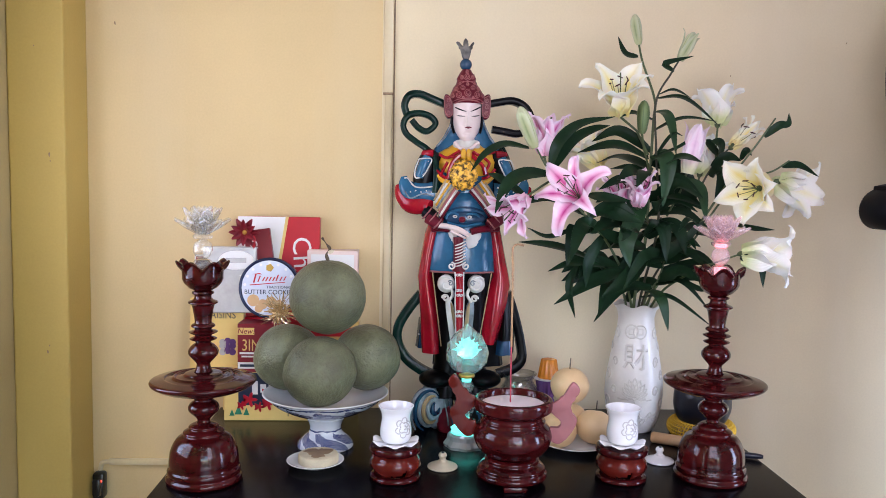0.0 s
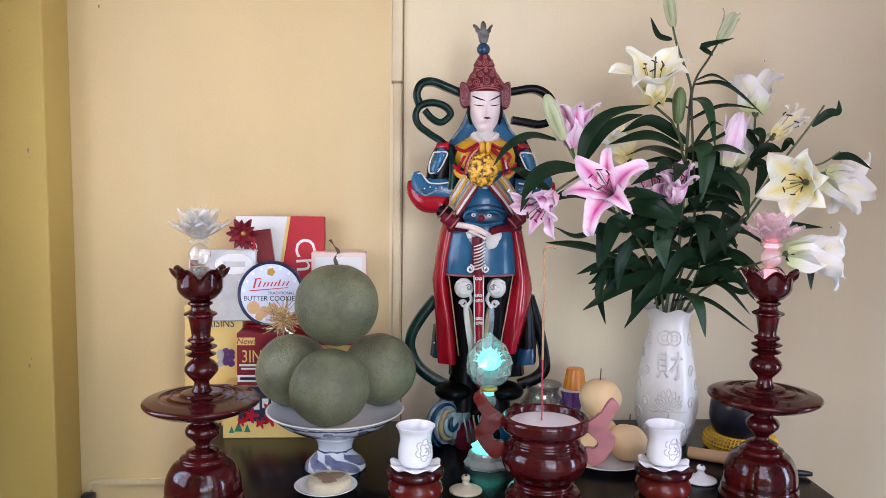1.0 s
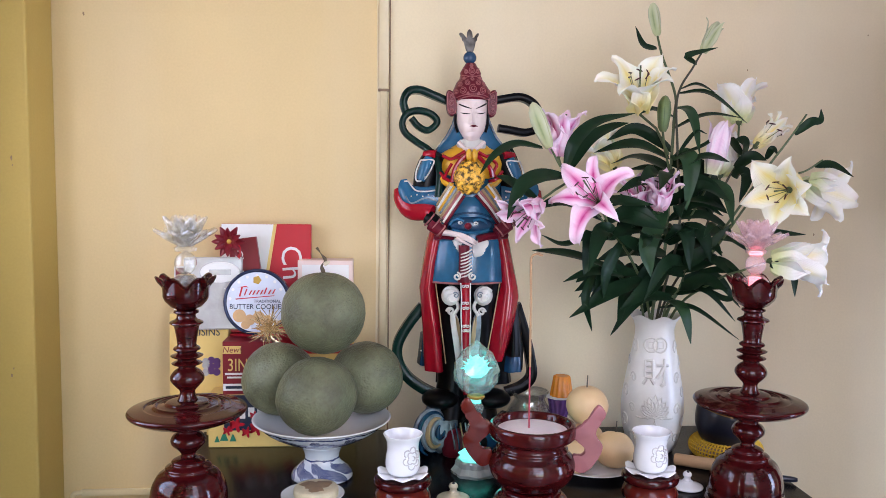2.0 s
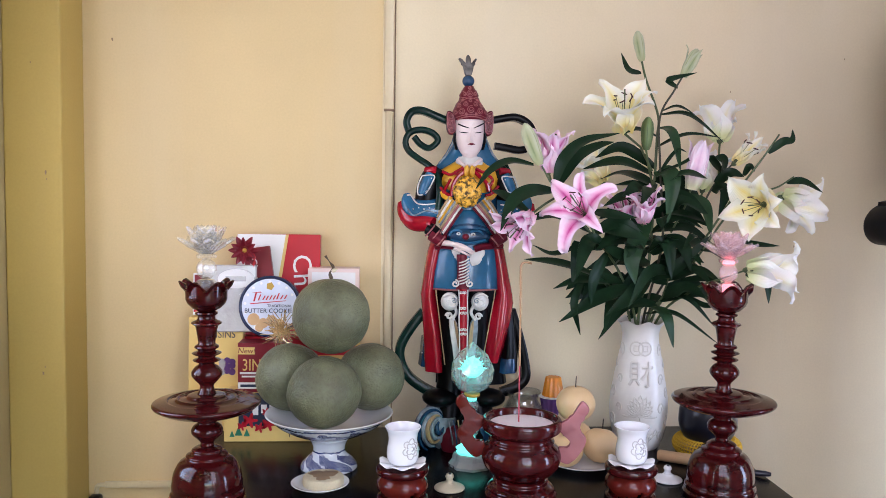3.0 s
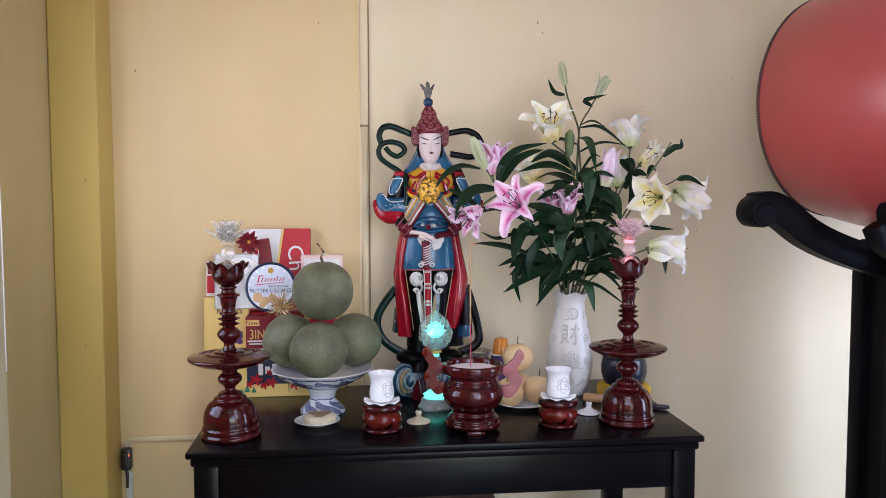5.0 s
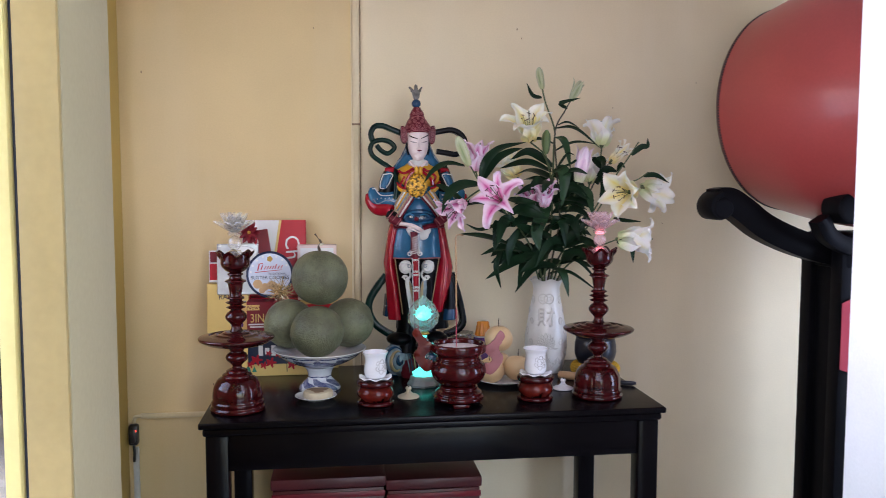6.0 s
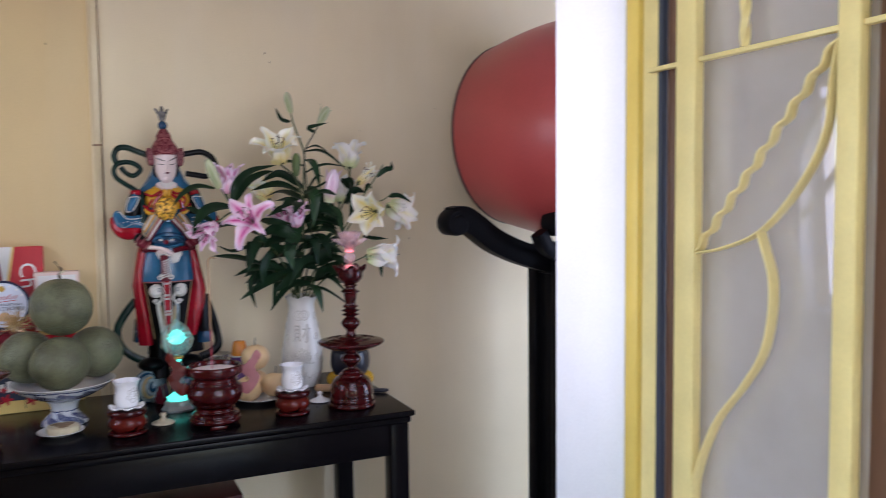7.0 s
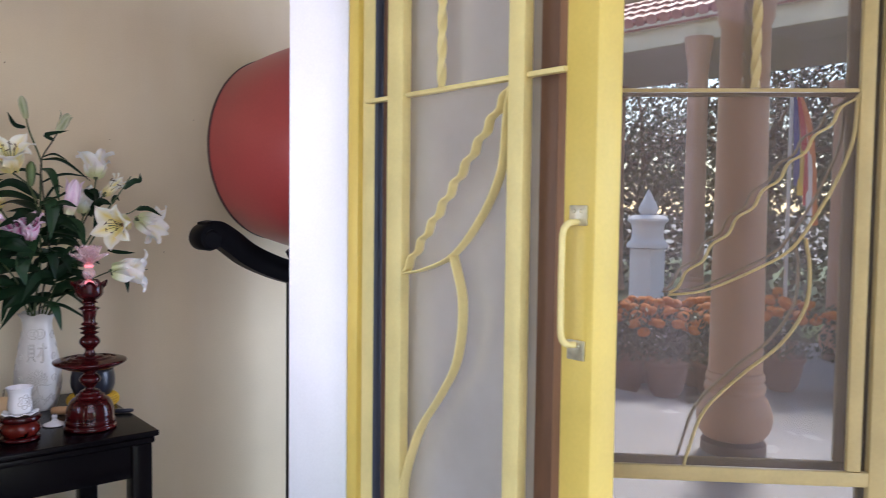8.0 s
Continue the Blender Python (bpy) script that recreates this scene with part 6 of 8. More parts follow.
# tall stem with pale yellow bloom
S2 = [FOOT(-0.01, 0.02), NECK(-0.01, 0.0), (0.672, 2.5, 1.428), (0.669, 2.47, 1.632), (0.67, 2.46, 1.784), (0.671, 2.46, 1.852), (0.638, 2.48, 1.959), (0.629, 2.5, 2.018)]
t, o = lily_stem("tall lily stalk with a pale yellow bloom and buds", S2, 0.0055)
lily_flower(t, at(o, (0.567, 2.44, 1.802)), (-0.22, -0.5, 0.84), M_LILYYEL, 0.165, 0.85, 16, "open pale yellow lily with dark anthers", fat=1.5, curl=1.1)
part("stalk", tube([at(o, (0.569, 2.445, 1.796)), at(o, (0.619, 2.455, 1.76)), at(o, (0.66, 2.465, 1.69))], 0.0035, 7), M_STALK, t)
lily_bud(t, at(o, (0.631, 2.5, 2.015)), (-0.2, 0, 1), M_BUD, 0.092, 0.032, "small green lily bud")
lily_bud(t, at(o, (0.626, 2.42, 1.748)), (0.0, -0.1, 1), M_LEAFBUD, 0.097, 0.036, "green lily bud")
part("stalk", tube([at(o, (0.625, 2.42, 1.751)), at(o, (0.639, 2.44, 1.707)), at(o, (0.664, 2.465, 1.647))], 0.0033, 7), M_STALK, t)
lily_flower(t, at(o, (0.619, 2.41, 1.538)), (-0.08, -0.4, 0.9), M_PINK, 0.112, 0.55, 12, "half-open pink lily", fat=1.3)
lily_flower(t, at(o, (0.591, 2.47, 1.526)), (-0.35, -0.35, 0.85), M_PINK, 0.115, 0.6, 12, "pink lily half hidden behind another", fat=1.3)
for L, w, fc in (([(0.625, 2.49, 1.98), (0.584, 2.48, 1.986), (0.557, 2.47, 2.034)], 0.022, (0, -0.8, 0.5)), ([(0.66, 2.46, 1.681), (0.547, 2.42, 1.715), (0.435, 2.4, 1.69)], 0.04, (0, -0.7, 0.7)),
                 ([(0.674, 2.46, 1.817), (0.702, 2.42, 1.797), (0.726, 2.41, 1.689)], 0.042, (0.3, -0.8, 0.5)), ([(0.67, 2.46, 1.792), (0.601, 2.43, 1.81), (0.564, 2.42, 1.797)], 0.02, (0, -0.7, 0.7)),
                 ([(0.673, 2.46, 1.69), (0.695, 2.4, 1.669), (0.686, 2.39, 1.539)], 0.058, (0.1, -0.95, 0.2)), ([(0.664, 2.46, 1.586), (0.573, 2.42, 1.615), (0.499, 2.4, 1.585)], 0.036, (0, -0.7, 0.7)),
                 ([(0.671, 2.48, 1.477), (0.547, 2.42, 1.487), (0.432, 2.39, 1.451)], 0.045, (0, -0.7, 0.7)), ([(0.672, 2.49, 1.413), (0.564, 2.42, 1.442), (0.49, 2.41, 1.48)], 0.045, (0, -0.8, 0.5)),
                 ([(0.67, 2.49, 1.381), (0.599, 2.42, 1.327), (0.517, 2.4, 1.269)], 0.05, (-0.3, -0.8, 0.5)), ([(0.67, 2.48, 1.508), (0.731, 2.42, 1.557), (0.794, 2.4, 1.525)], 0.034, (0, -0.7, 0.7)),
                 ([(0.671, 2.49, 1.444), (0.695, 2.42, 1.48), (0.707, 2.4, 1.376)], 0.055, (0.2, -0.9, 0.3)), ([(0.672, 2.5, 1.364), (0.734, 2.43, 1.411), (0.823, 2.41, 1.505)], 0.04, (0.1, -0.8, 0.5)),
                 ([(0.674, 2.54, 1.254), (0.744, 2.46, 1.266), (0.867, 2.43, 1.181)], 0.02, (0, -0.6, 0.8)), ([(0.686, 2.53, 1.28), (0.715, 2.46, 1.259), (0.738, 2.45, 1.165)], 0.042, (0.3, -0.9, 0.2)),
                 ([(0.656, 2.47, 1.555), (0.588, 2.4, 1.451), (0.599, 2.4, 1.36)], 0.056, (0, -0.95, 0.2)), ([(0.67, 2.46, 1.761), (0.744, 2.42, 1.797), (0.841, 2.41, 1.789)], 0.018, (0, -0.6, 0.8))):
    lily_leaf(t, o, L, w, fc, M_LEAF_L if w in (0.058, 0.042, 0.056) else None)
spray(t, o, S2, 15, (0.26, 0.5), (0.13, 0.2), (0.034, 0.052), 7)
# upright stem forking to an opening bud
S3 = [FOOT(-0.03, 0.01), NECK(0.008, 0.008), (0.699, 2.47, 1.477), (0.676, 2.44, 1.692), (0.666, 2.43, 1.841), (0.703, 2.42, 1.922), (0.726, 2.42, 1.962)]
t, o = lily_stem("lily stalk with an opening pale bud on a fork", S3, material=M_STALK_D)
lily_bud(t, at(o, (0.725, 2.42, 1.962)), (0.42, -0.1, 0.85), M_BUD, 0.088, 0.034, "pale opening lily bud", 0.35)
lily_bud(t, at(o, (0.762, 2.42, 1.637)), (0.17, -0.1, 1), M_PINKBUD, 0.146, 0.052, "pale pink lily bud", 0.14)
part("stalk", tube([at(o, (0.762, 2.42, 1.637)), at(o, (0.754, 2.44, 1.587)), at(o, (0.725, 2.47, 1.509))], 0.0033, 7), M_STALK, t)
for L, w, fc in (([(0.712, 2.42, 1.93), (0.683, 2.41, 1.949), (0.76, 2.4, 1.971)], 0.022, (0, -0.8, 0.5)), ([(0.673, 2.43, 1.864), (0.709, 2.4, 1.874), (0.755, 2.39, 1.851)], 0.016, (0, -0.6, 0.8)),
                 ([(0.67, 2.43, 1.853), (0.736, 2.38, 1.848), (0.835, 2.37, 1.771)], 0.021, (0.1, -0.7, 0.7)), ([(0.676, 2.44, 1.689), (0.711, 2.41, 1.748), (0.74, 2.4, 1.744)], 0.014, (0, -0.6, 0.8)),
                 ([(0.668, 2.44, 1.685), (0.736, 2.41, 1.715), (0.791, 2.4, 1.76)], 0.014, (0, -0.6, 0.8)), ([(0.761, 2.43, 1.621), (0.792, 2.39, 1.588), (0.813, 2.38, 1.499)], 0.046, (0.3, -0.9, 0.3)),
                 ([(0.693, 2.46, 1.571), (0.747, 2.42, 1.565), (0.806, 2.41, 1.543)], 0.03, (0, -0.7, 0.7)), ([(0.697, 2.47, 1.493), (0.743, 2.42, 1.473), (0.768, 2.41, 1.398)], 0.05, (0.2, -0.9, 0.3))):
    lily_leaf(t, o, L, w, fc, M_LEAF_L if w == 0.046 else None)
spray(t, o, S3, 6, (0.3, 0.5), (0.12, 0.18), (0.034, 0.05), 12, 0.3)
# stem of white blooms near the wall
S4 = [FOOT(-0.02, -0.02), NECK(0.02, 0.018), (0.774, 2.53, 1.426), (0.857, 2.53, 1.619), (0.899, 2.52, 1.686), (0.924, 2.5, 1.722)]
t, o = lily_stem("lily stalk with white trumpet blooms near the wall", S4, material=M_STALK_D)
lily_flower(t, at(o, (0.918, 2.6, 1.792)), (0.12, 0.35, 0.92), M_LILYWHITE, 0.14, 0.75, 14, "white lily trumpet facing up", curl=1.2, fat=1.6)
part("stalk", tube([at(o, (0.919, 2.6, 1.788)), at(o, (0.904, 2.57, 1.733)), at(o, (0.889, 2.525, 1.675))], 0.0033, 7), M_STALK, t)
lily_flower(t, at(o, (0.924, 2.5, 1.719)), (0.66, -0.15, 0.7), M_LILYYEL, 0.105, 0.35, 6, "narrow pale yellow lily opening", fat=1.0)
lily_flower(t, at(o, (0.868, 2.6, 1.636)), (0.3, 0.1, 0.9), M_LILYWHITE, 0.13, 0.5, 14, "white lily behind the leaves", stamens=False)
part("stalk", tube([at(o, (0.868, 2.6, 1.632)), at(o, (0.844, 2.57, 1.57)), at(o, (0.805, 2.53, 1.499))], 0.0033, 7), M_STALK, t)
lily_flower(t, at(o, (0.55, 2.6, 1.656)), (-0.5, -0.1, 0.7), M_LILYYEL, 0.125, 0.6, 14, "pale lily close to the wall", stamens=False)
part("stalk", tube([at(o, (0.553, 2.6, 1.653)), at(o, (0.614, 2.58, 1.551)), at(o, (0.667, 2.55, 1.391))], 0.0033, 7), M_STALK, t)
for L, w, fc in (([(0.895, 2.52, 1.696), (0.85, 2.49, 1.728), (0.838, 2.48, 1.74)], 0.03, (0, -0.9, 0.3)), ([(0.899, 2.52, 1.686), (0.881, 2.48, 1.728), (0.85, 2.47, 1.736)], 0.034, (0.2, -0.9, 0.2)), ([(0.875, 2.52, 1.659), (0.909, 2.49, 1.69), (0.948, 2.48, 1.679)], 0.034, (0, -0.9, 0.4)),
                 ([(0.868, 2.52, 1.643), (0.89, 2.48, 1.635), (0.873, 2.48, 1.56)], 0.042, (0.2, -0.95, 0.1)), ([(0.955, 2.5, 1.683), (0.963, 2.48, 1.711), (0.98, 2.48, 1.695)], 0.02, (0, -0.9, 0.4))):
    lily_leaf(t, o, L, w, fc)
spray(t, o, S4, 4, (0.32, 0.52), (0.11, 0.17), (0.03, 0.045), 15, 0.5)
# long twigs reaching sideways
S5 = [FOOT(-0.04, -0.01), NECK(0.03, 0.0), (0.767, 2.47, 1.399), (0.827, 2.42, 1.52), (0.884, 2.38, 1.634), (0.943, 2.36, 1.726), (0.986, 2.35, 1.796)]
t, o = lily_stem("lily twig reaching out with small dark leaves", S5)
lily_leaf(t, o, [(0.961, 2.36, 1.744), (0.991, 2.34, 1.774), (1.018, 2.34, 1.781), (1.019, 2.34, 1.81)], 0.024, (0, -0.9, 0.4))
lily_flower(t, at(o, (0.969, 2.38, 1.598)), (-0.68, -0.6, -0.06), M_LILYYEL, 0.152, 0.55, 22, "white lily with a yellow throat", fat=1.75, turn=10, curl=0.9)
lily_flower(t, at(o, (1.032, 2.42, 1.618)), (0.72, 0.2, -0.25), M_LILYWHITE, 0.15, 0.9, 14, "white lily turned away", curl=1.3, fat=1.5)
spray(t, o, S5, 4, (0.3, 0.5), (0.09, 0.14), (0.02, 0.03), 21, 0.4)
S6 = [FOOT(-0.05, 0.02), NECK(0.038, -0.015), (0.789, 2.44, 1.34), (0.847, 2.38, 1.381), (0.905, 2.35, 1.409)]
t, o = lily_stem("lily twig bending low with a white bloom", S6)
lily_flower(t, at(o, (0.905, 2.35, 1.409)), (0.9, -0.3, -0.02), M_LILYWHITE, 0.168, 0.62, 12, "large white lily facing sideways", curl=1.6, fat=1.5)
lily_leaf(t, o, [(0.9, 2.34, 1.401), (0.948, 2.32, 1.385), (0.962, 2.32, 1.317)], 0.032, (0.2, -0.95, 0.1))
lily_leaf(t, o, [(0.906, 2.4, 1.491), (0.946, 2.37, 1.482), (1.006, 2.36, 1.479)], 0.02, (0, -0.8, 0.6))
for L, w in (([(0.774, 2.46, 1.322), (0.822, 2.42, 1.296), (0.867, 2.41, 1.325)], 0.02), ([(0.756, 2.46, 1.369), (0.834, 2.42, 1.374), (0.848, 2.41, 1.329)], 0.024), ([(0.746, 2.46, 1.416), (0.793, 2.42, 1.397), (0.83, 2.41, 1.359)], 0.03), ([(0.742, 2.48, 1.319), (0.778, 2.43, 1.31), (0.849, 2.42, 1.234)], 0.018)):
    lily_leaf(t, o, L, w, (0, -0.8, 0.6))
S7 = [FOOT(-0.045, 0.03), NECK(0.035, 0.022), (0.802, 2.46, 1.432), (0.878, 2.4, 1.581), (0.925, 2.36, 1.627), (0.971, 2.32, 1.646), (1.013, 2.31, 1.676)]
t2, o2 = lily_stem("lily twig with a dark leafy tip", S7, 0.004)
lily_leaf(t2, o2, [(0.995, 2.315, 1.66), (1.041, 2.31, 1.664), (1.1, 2.31, 1.633)], 0.022, (0, -0.9, 0.4))
# drooping lower foliage round the vase's mouth
S8 = [FOOT(0.0, -0.03), NECK(-0.03, 0.01), (0.586, 2.52, 1.306), (0.531, 2.48, 1.366)]
t, o = lily_stem("short lily stalk with drooping dark leaves", S8)
spray(t, o, S8, 9, (0.55, 0.98), (0.12, 0.19), (0.034, 0.05), 34, -0.4)
S9 = [FOOT(0.03, 0.02), NECK(0.012, -0.03), (0.718, 2.5, 1.316), (0.73, 2.46, 1.416)]
t, o = lily_stem("short lily stalk with long narrow leaves", S9)
spray(t, o, S9, 9, (0.55, 0.98), (0.12, 0.19), (0.03, 0.046), 41, 0.35)


# ---- guardian statue: one painted mesh ----
S_RED = mat("statue_red", (0.33, 0.006, 0.018), rough=0.14, dark=0.6, scale=14, fine=80, bump=0.03, coat=0.12, spec=0.4)
S_BLUE = mat("statue_blue", (0.022, 0.115, 0.22), rough=0.2, dark=0.7, scale=14, fine=80, bump=0.03, coat=0.05, spec=0.4)
S_BLACK = mat("statue_black", (0.0025, 0.0025, 0.003), rough=0.3, dark=0.6, spec=0.12)
S_GREEN = mat("statue_green", (0.004, 0.022, 0.016), rough=0.25, dark=0.35, scale=16, spec=0.18)
S_WHITE = mat("statue_white", (0.66, 0.64, 0.6), rough=0.35, dark=0.8, scale=20)
S_FACE = mat("statue_pale_paint", (0.72, 0.59, 0.55), rough=0.28, dark=0.95, scale=10, bump=0.01, coat=0.2)
S_YEL = mat("statue_yellow", (0.68, 0.35, 0.02), rough=0.35, dark=0.8, scale=20)
S_HELM = mat("statue_helmet_red", (0.13, 0.007, 0.018), rough=0.35, dark=0.55, scale=20, spec=0.22)
S_PINK = mat("statue_pink_line", (0.33, 0.12, 0.12), rough=0.5, spec=0.2)
S_NAVY = mat("statue_navy", (0.01, 0.045, 0.1), rough=0.2, dark=0.7)
S_GREY = mat("statue_rock_paint", (0.2, 0.25, 0.29), rough=0.4, dark=0.35, scale=18, fine=50, spread=0.3)
S_SILV = mat("statue_pewter_tip", (0.1, 0.09, 0.08), rough=0.4, metal=0.2, dark=0.35, scale=60, spec=0.3, spread=0.4)
S_BROC = mat("statue_brocade_gold", (0.66, 0.36, 0.04), rough=0.4, dark=0.12, scale=75, fine=160, bump=0.3, spread=0.16)
S_OCHRE = mat("statue_ochre", (0.4, 0.28, 0.14), rough=0.4, dark=0.7, scale=20)
STATUE = [S_RED, S_BLUE, S_BLACK, S_GREEN, S_WHITE, S_FACE, S_YEL, S_HELM, S_PINK, S_NAVY, S_GREY, S_SILV, S_BROC, S_OCHRE]
RED, BLUE, BLACK, GREEN, WHITE, FACE, YEL, HELM, PINK, NAVY, GREY, SILV, BROC, OCHRE = range(14)
st = bmesh.new()


def put(bm, k, m=None):
    join(st, bm, k, m)


def line(pts, r, k, n=6, seg=7):
    put(tube(curve_pts(pts, n), r, seg), k)


def both(pts):
    """The points and their mirror image on the other side of the figure."""
    return (pts, [(-p[0], *p[1:]) for p in pts])


def plate(pts, thick, y, k, turn=0.0, bev=0.003, n=4):
    """A moulded flat piece with a rounded outline."""
    put(slab(round_outline([(p[0], p[2]) for p in pts], n), thick, pose(0, y, 0, 0, 0, turn), bev), k)


def spiral(c, r, k, w=0.0018, turns=1.6, hand=1, start=0.0):
    """A small raised scroll facing forwards."""
    n = int(turns * 12)
    line([(c[0] + hand * r * (1 - 0.75 * q / n) * math.cos(start + q * turns * 6.283 / n), c[1] - 0.004 * q / n,
           c[2] + r * (1 - 0.75 * q / n) * math.sin(start + q * turns * 6.283 / n)) for q in range(n + 1)], w, k, 2, 6)


Z = TZ
# rocky base with swirling clouds
for (x, y, z, r, sx, sy, sz, k) in ((0, 0.02, 0.05, 0.1, 1.1, 0.85, 0.62, BLACK), (-0.08, -0.04, 0.06, 0.06, 0.95, 0.8, 1.2, GREY), (-0.1, -0.03, 0.03, 0.05, 1, 1, 0.7, NAVY), (0.09, -0.03, 0.045, 0.055, 1.1, 1, 0.9, NAVY),
                                    (0.02, -0.07, 0.045, 0.05, 1, 0.8, 1.2, BLACK), (-0.03, -0.08, 0.03, 0.04, 1, 0.8, 1.2, HELM), (0.13, 0.0, 0.05, 0.05, 1, 1, 1, BLACK), (0.05, -0.075, 0.05, 0.04, 1, 0.7, 1.2, NAVY)):
    b2 = ball(r, sx, sy, sz, (0, 0, 0), 36, 24)
    for v in b2.verts:
        v.co *= 1 + 0.16 * noise.noise(v.co * 22 + Vector((x * 50, k, 1))) + 0.12 * noise.noise(v.co * 60 + Vector((x * 50, k, 1)))
        v.co += Vector((x, y, z))
        v.co.z = max(v.co.z, 0.0)
    put(b2, k)
for q, (rr, k) in enumerate(((0.064, GREY), (0.056, NAVY), (0.046, GREY), (0.037, OCHRE), (0.027, GREY), (0.017, NAVY))):
    line([(-0.105 + 0.006 * q + rr * 0.72 * math.cos(w), -0.085 - 0.004 * q + 0.02 * math.cos(w), 0.06 + 0.004 * q + rr * 1.1 * math.sin(w)) for w in [0.4 * q + v * 0.36 for v in range(12)]], lambda u: 0.008 * math.sin(0.35 + 2.5 * u), k, 3)
for q in range(6):
    line([(-0.035 + 0.012 * q, -0.105, 0.01), (-0.04 + 0.013 * q, -0.112, 0.05), (-0.05 + 0.014 * q, -0.1, 0.1)], 0.0022, (GREY, NAVY, OCHRE)[q % 3])
# boots and dark trousers
for sx in (-1, 1):
    put(loft([(0.1, sx * 0.05, -0.02, 0.045, 0.06), (0.15, sx * 0.045, -0.01, 0.045, 0.055), (0.2, sx * 0.04, 0, 0.04, 0.045), (0.3, sx * 0.04, 0, 0.045, 0.05), (0.42, sx * 0.035, 0, 0.05, 0.055), (0.52, sx * 0.03, 0, 0.055, 0.06)], 20), BLACK)
    put(ball(0.045, 1.2, 1.3, 0.6, (sx * 0.075, -0.045, 0.155), 18, 12), BLACK)
put(loft([(0.1881, 0.0281, 0.01, 0.1107, 0.04), (0.2692, 0.0249, 0.008, 0.1036, 0.042), (0.3698, 0.0171, 0.004, 0.1054, 0.046), (0.4858, 0.0107, 0, 0.1039, 0.05)], 40, lambda a, k: 1 + 0.03 * math.sin(9 * a)), BLACK)
# red robe panels hanging at both sides, folded towards the hem
fold = lambda a, k: 1 + 0.11 * math.sin(4 * a + k * 0.4) * max(0.0, 1 - k / 7)
put(loft([(0.2343, -0.0884, -0.018, 0.0293, 0.04), (0.2756, -0.0921, -0.018, 0.0293, 0.042), (0.3566, -0.0983, -0.012, 0.0268, 0.046), (0.4211, -0.1067, -0.006, 0.0235, 0.046), (0.4728, -0.1127, -0.002, 0.0227, 0.046), (0.5425, -0.1044, 0, 0.0219, 0.046), (0.6073, -0.0912, 0.002, 0.0243, 0.044), (0.6557, -0.0722, 0.004, 0.0291, 0.044)], 48, fold), RED)
put(loft([(0.2646, 0.0863, -0.018, 0.0247, 0.04), (0.3076, 0.0938, -0.018, 0.0296, 0.042), (0.3807, 0.1065, -0.012, 0.0362, 0.046), (0.4456, 0.1161, -0.006, 0.0362, 0.046), (0.4731, 0.1195, -0.002, 0.0297, 0.046), (0.5433, 0.1102, 0, 0.0247, 0.046), (0.6084, 0.0986, 0.002, 0.0238, 0.044), (0.657, 0.0816, 0.004, 0.027, 0.044)], 48, fold), RED)
put(loft([(0.2439, -0.1122, 0.02, 0.0264, 0.04), (0.2673, -0.1125, 0.02, 0.0231, 0.04), (0.3341, -0.1123, 0.02, 0.0173, 0.036)], 28, lambda a, k: 1 + 0.08 * math.sin(5 * a)), NAVY)
put(loft([(0.23, 0.1395, 0.014, 0.0344, 0.044), (0.2839, 0.1435, 0.014, 0.031, 0.044), (0.3674, 0.1421, 0.016, 0.0226, 0.04), (0.4425, 0.1381, 0.016, 0.015, 0.034)], 28, lambda a, k: 1 + 0.07 * math.sin(6 * a)), BLACK)
put(loft([(0.2255, 0.1368, 0.012, 0.0335, 0.045), (0.2507, 0.1388, 0.012, 0.0327, 0.045), (0.2709, 0.14, 0.012, 0.0276, 0.044)], 28, lambda a, k: 1 + 0.07 * math.sin(6 * a)), NAVY)
for p in ((-0.1299, -0.022, 0.2898), (-0.1188, -0.024, 0.3033), (-0.1106, -0.026, 0.2775)):
    put(ball(0.0026, c=p, u=8, v=6), WHITE)
line([(-0.0918, -0.046, 0.4882), (-0.0804, -0.056, 0.4048), (-0.0613, -0.058, 0.2599)], 0.0017, OCHRE)
line([(0.0909, -0.046, 0.4885), (0.0765, -0.056, 0.4045), (0.0558, -0.058, 0.2803)], 0.0017, OCHRE)
# lion mask and hanging white sash behind the sword
for s, hx in ((-1, (-0.0498, -0.062, 0.4553)), (1, (0.0426, -0.062, 0.4553))):
    put(ball(0.027, 1, 0.75, 1.05, hx, 20, 14), WHITE)
    spiral((hx[0], hx[1] - 0.014, hx[2]), 0.026, WHITE, 0.0045, 1.2, s, 0.6)
    spiral((hx[0] - s * 0.012, hx[1] - 0.02, hx[2] + 0.004), 0.009, GREY, 0.0016, 1.2, s, 0.6)
for a, s in (((-0.051, -0.064, 0.4109), -1), ((0.0383, -0.064, 0.4091), 1)):
    spiral(a, 0.011, WHITE, 0.0036, 1.3, s, 0.0)
line([(-0.0373, -0.066, 0.4463), (-0.0293, -0.068, 0.4227), (-0.0415, -0.066, 0.4016)], 0.005, WHITE)
line([(0.0247, -0.066, 0.4463), (0.0153, -0.068, 0.4226), (0.0287, -0.066, 0.3983)], 0.005, WHITE)
plate([(-0.0505, -0.06, 0.4006), (-0.0264, -0.06, 0.3877), (-0.0153, -0.06, 0.2844), (-0.0077, -0.06, 0.2063), (-0.0238, -0.06, 0.2064), (-0.0346, -0.06, 0.2845)], 0.012, -0.056, WHITE)
plate([(0.0375, -0.06, 0.3972), (0.0152, -0.06, 0.3876), (0.0072, -0.06, 0.2843), (0.0019, -0.06, 0.2062), (0.024, -0.06, 0.2354), (0.0326, -0.06, 0.3003)], 0.012, -0.056, GREY)
plate([(-0.036, -0.06, 0.3941), (-0.0263, -0.06, 0.3813), (-0.0158, -0.06, 0.3168), (-0.0222, -0.06, 0.3168)], 0.006, -0.064, OCHRE)
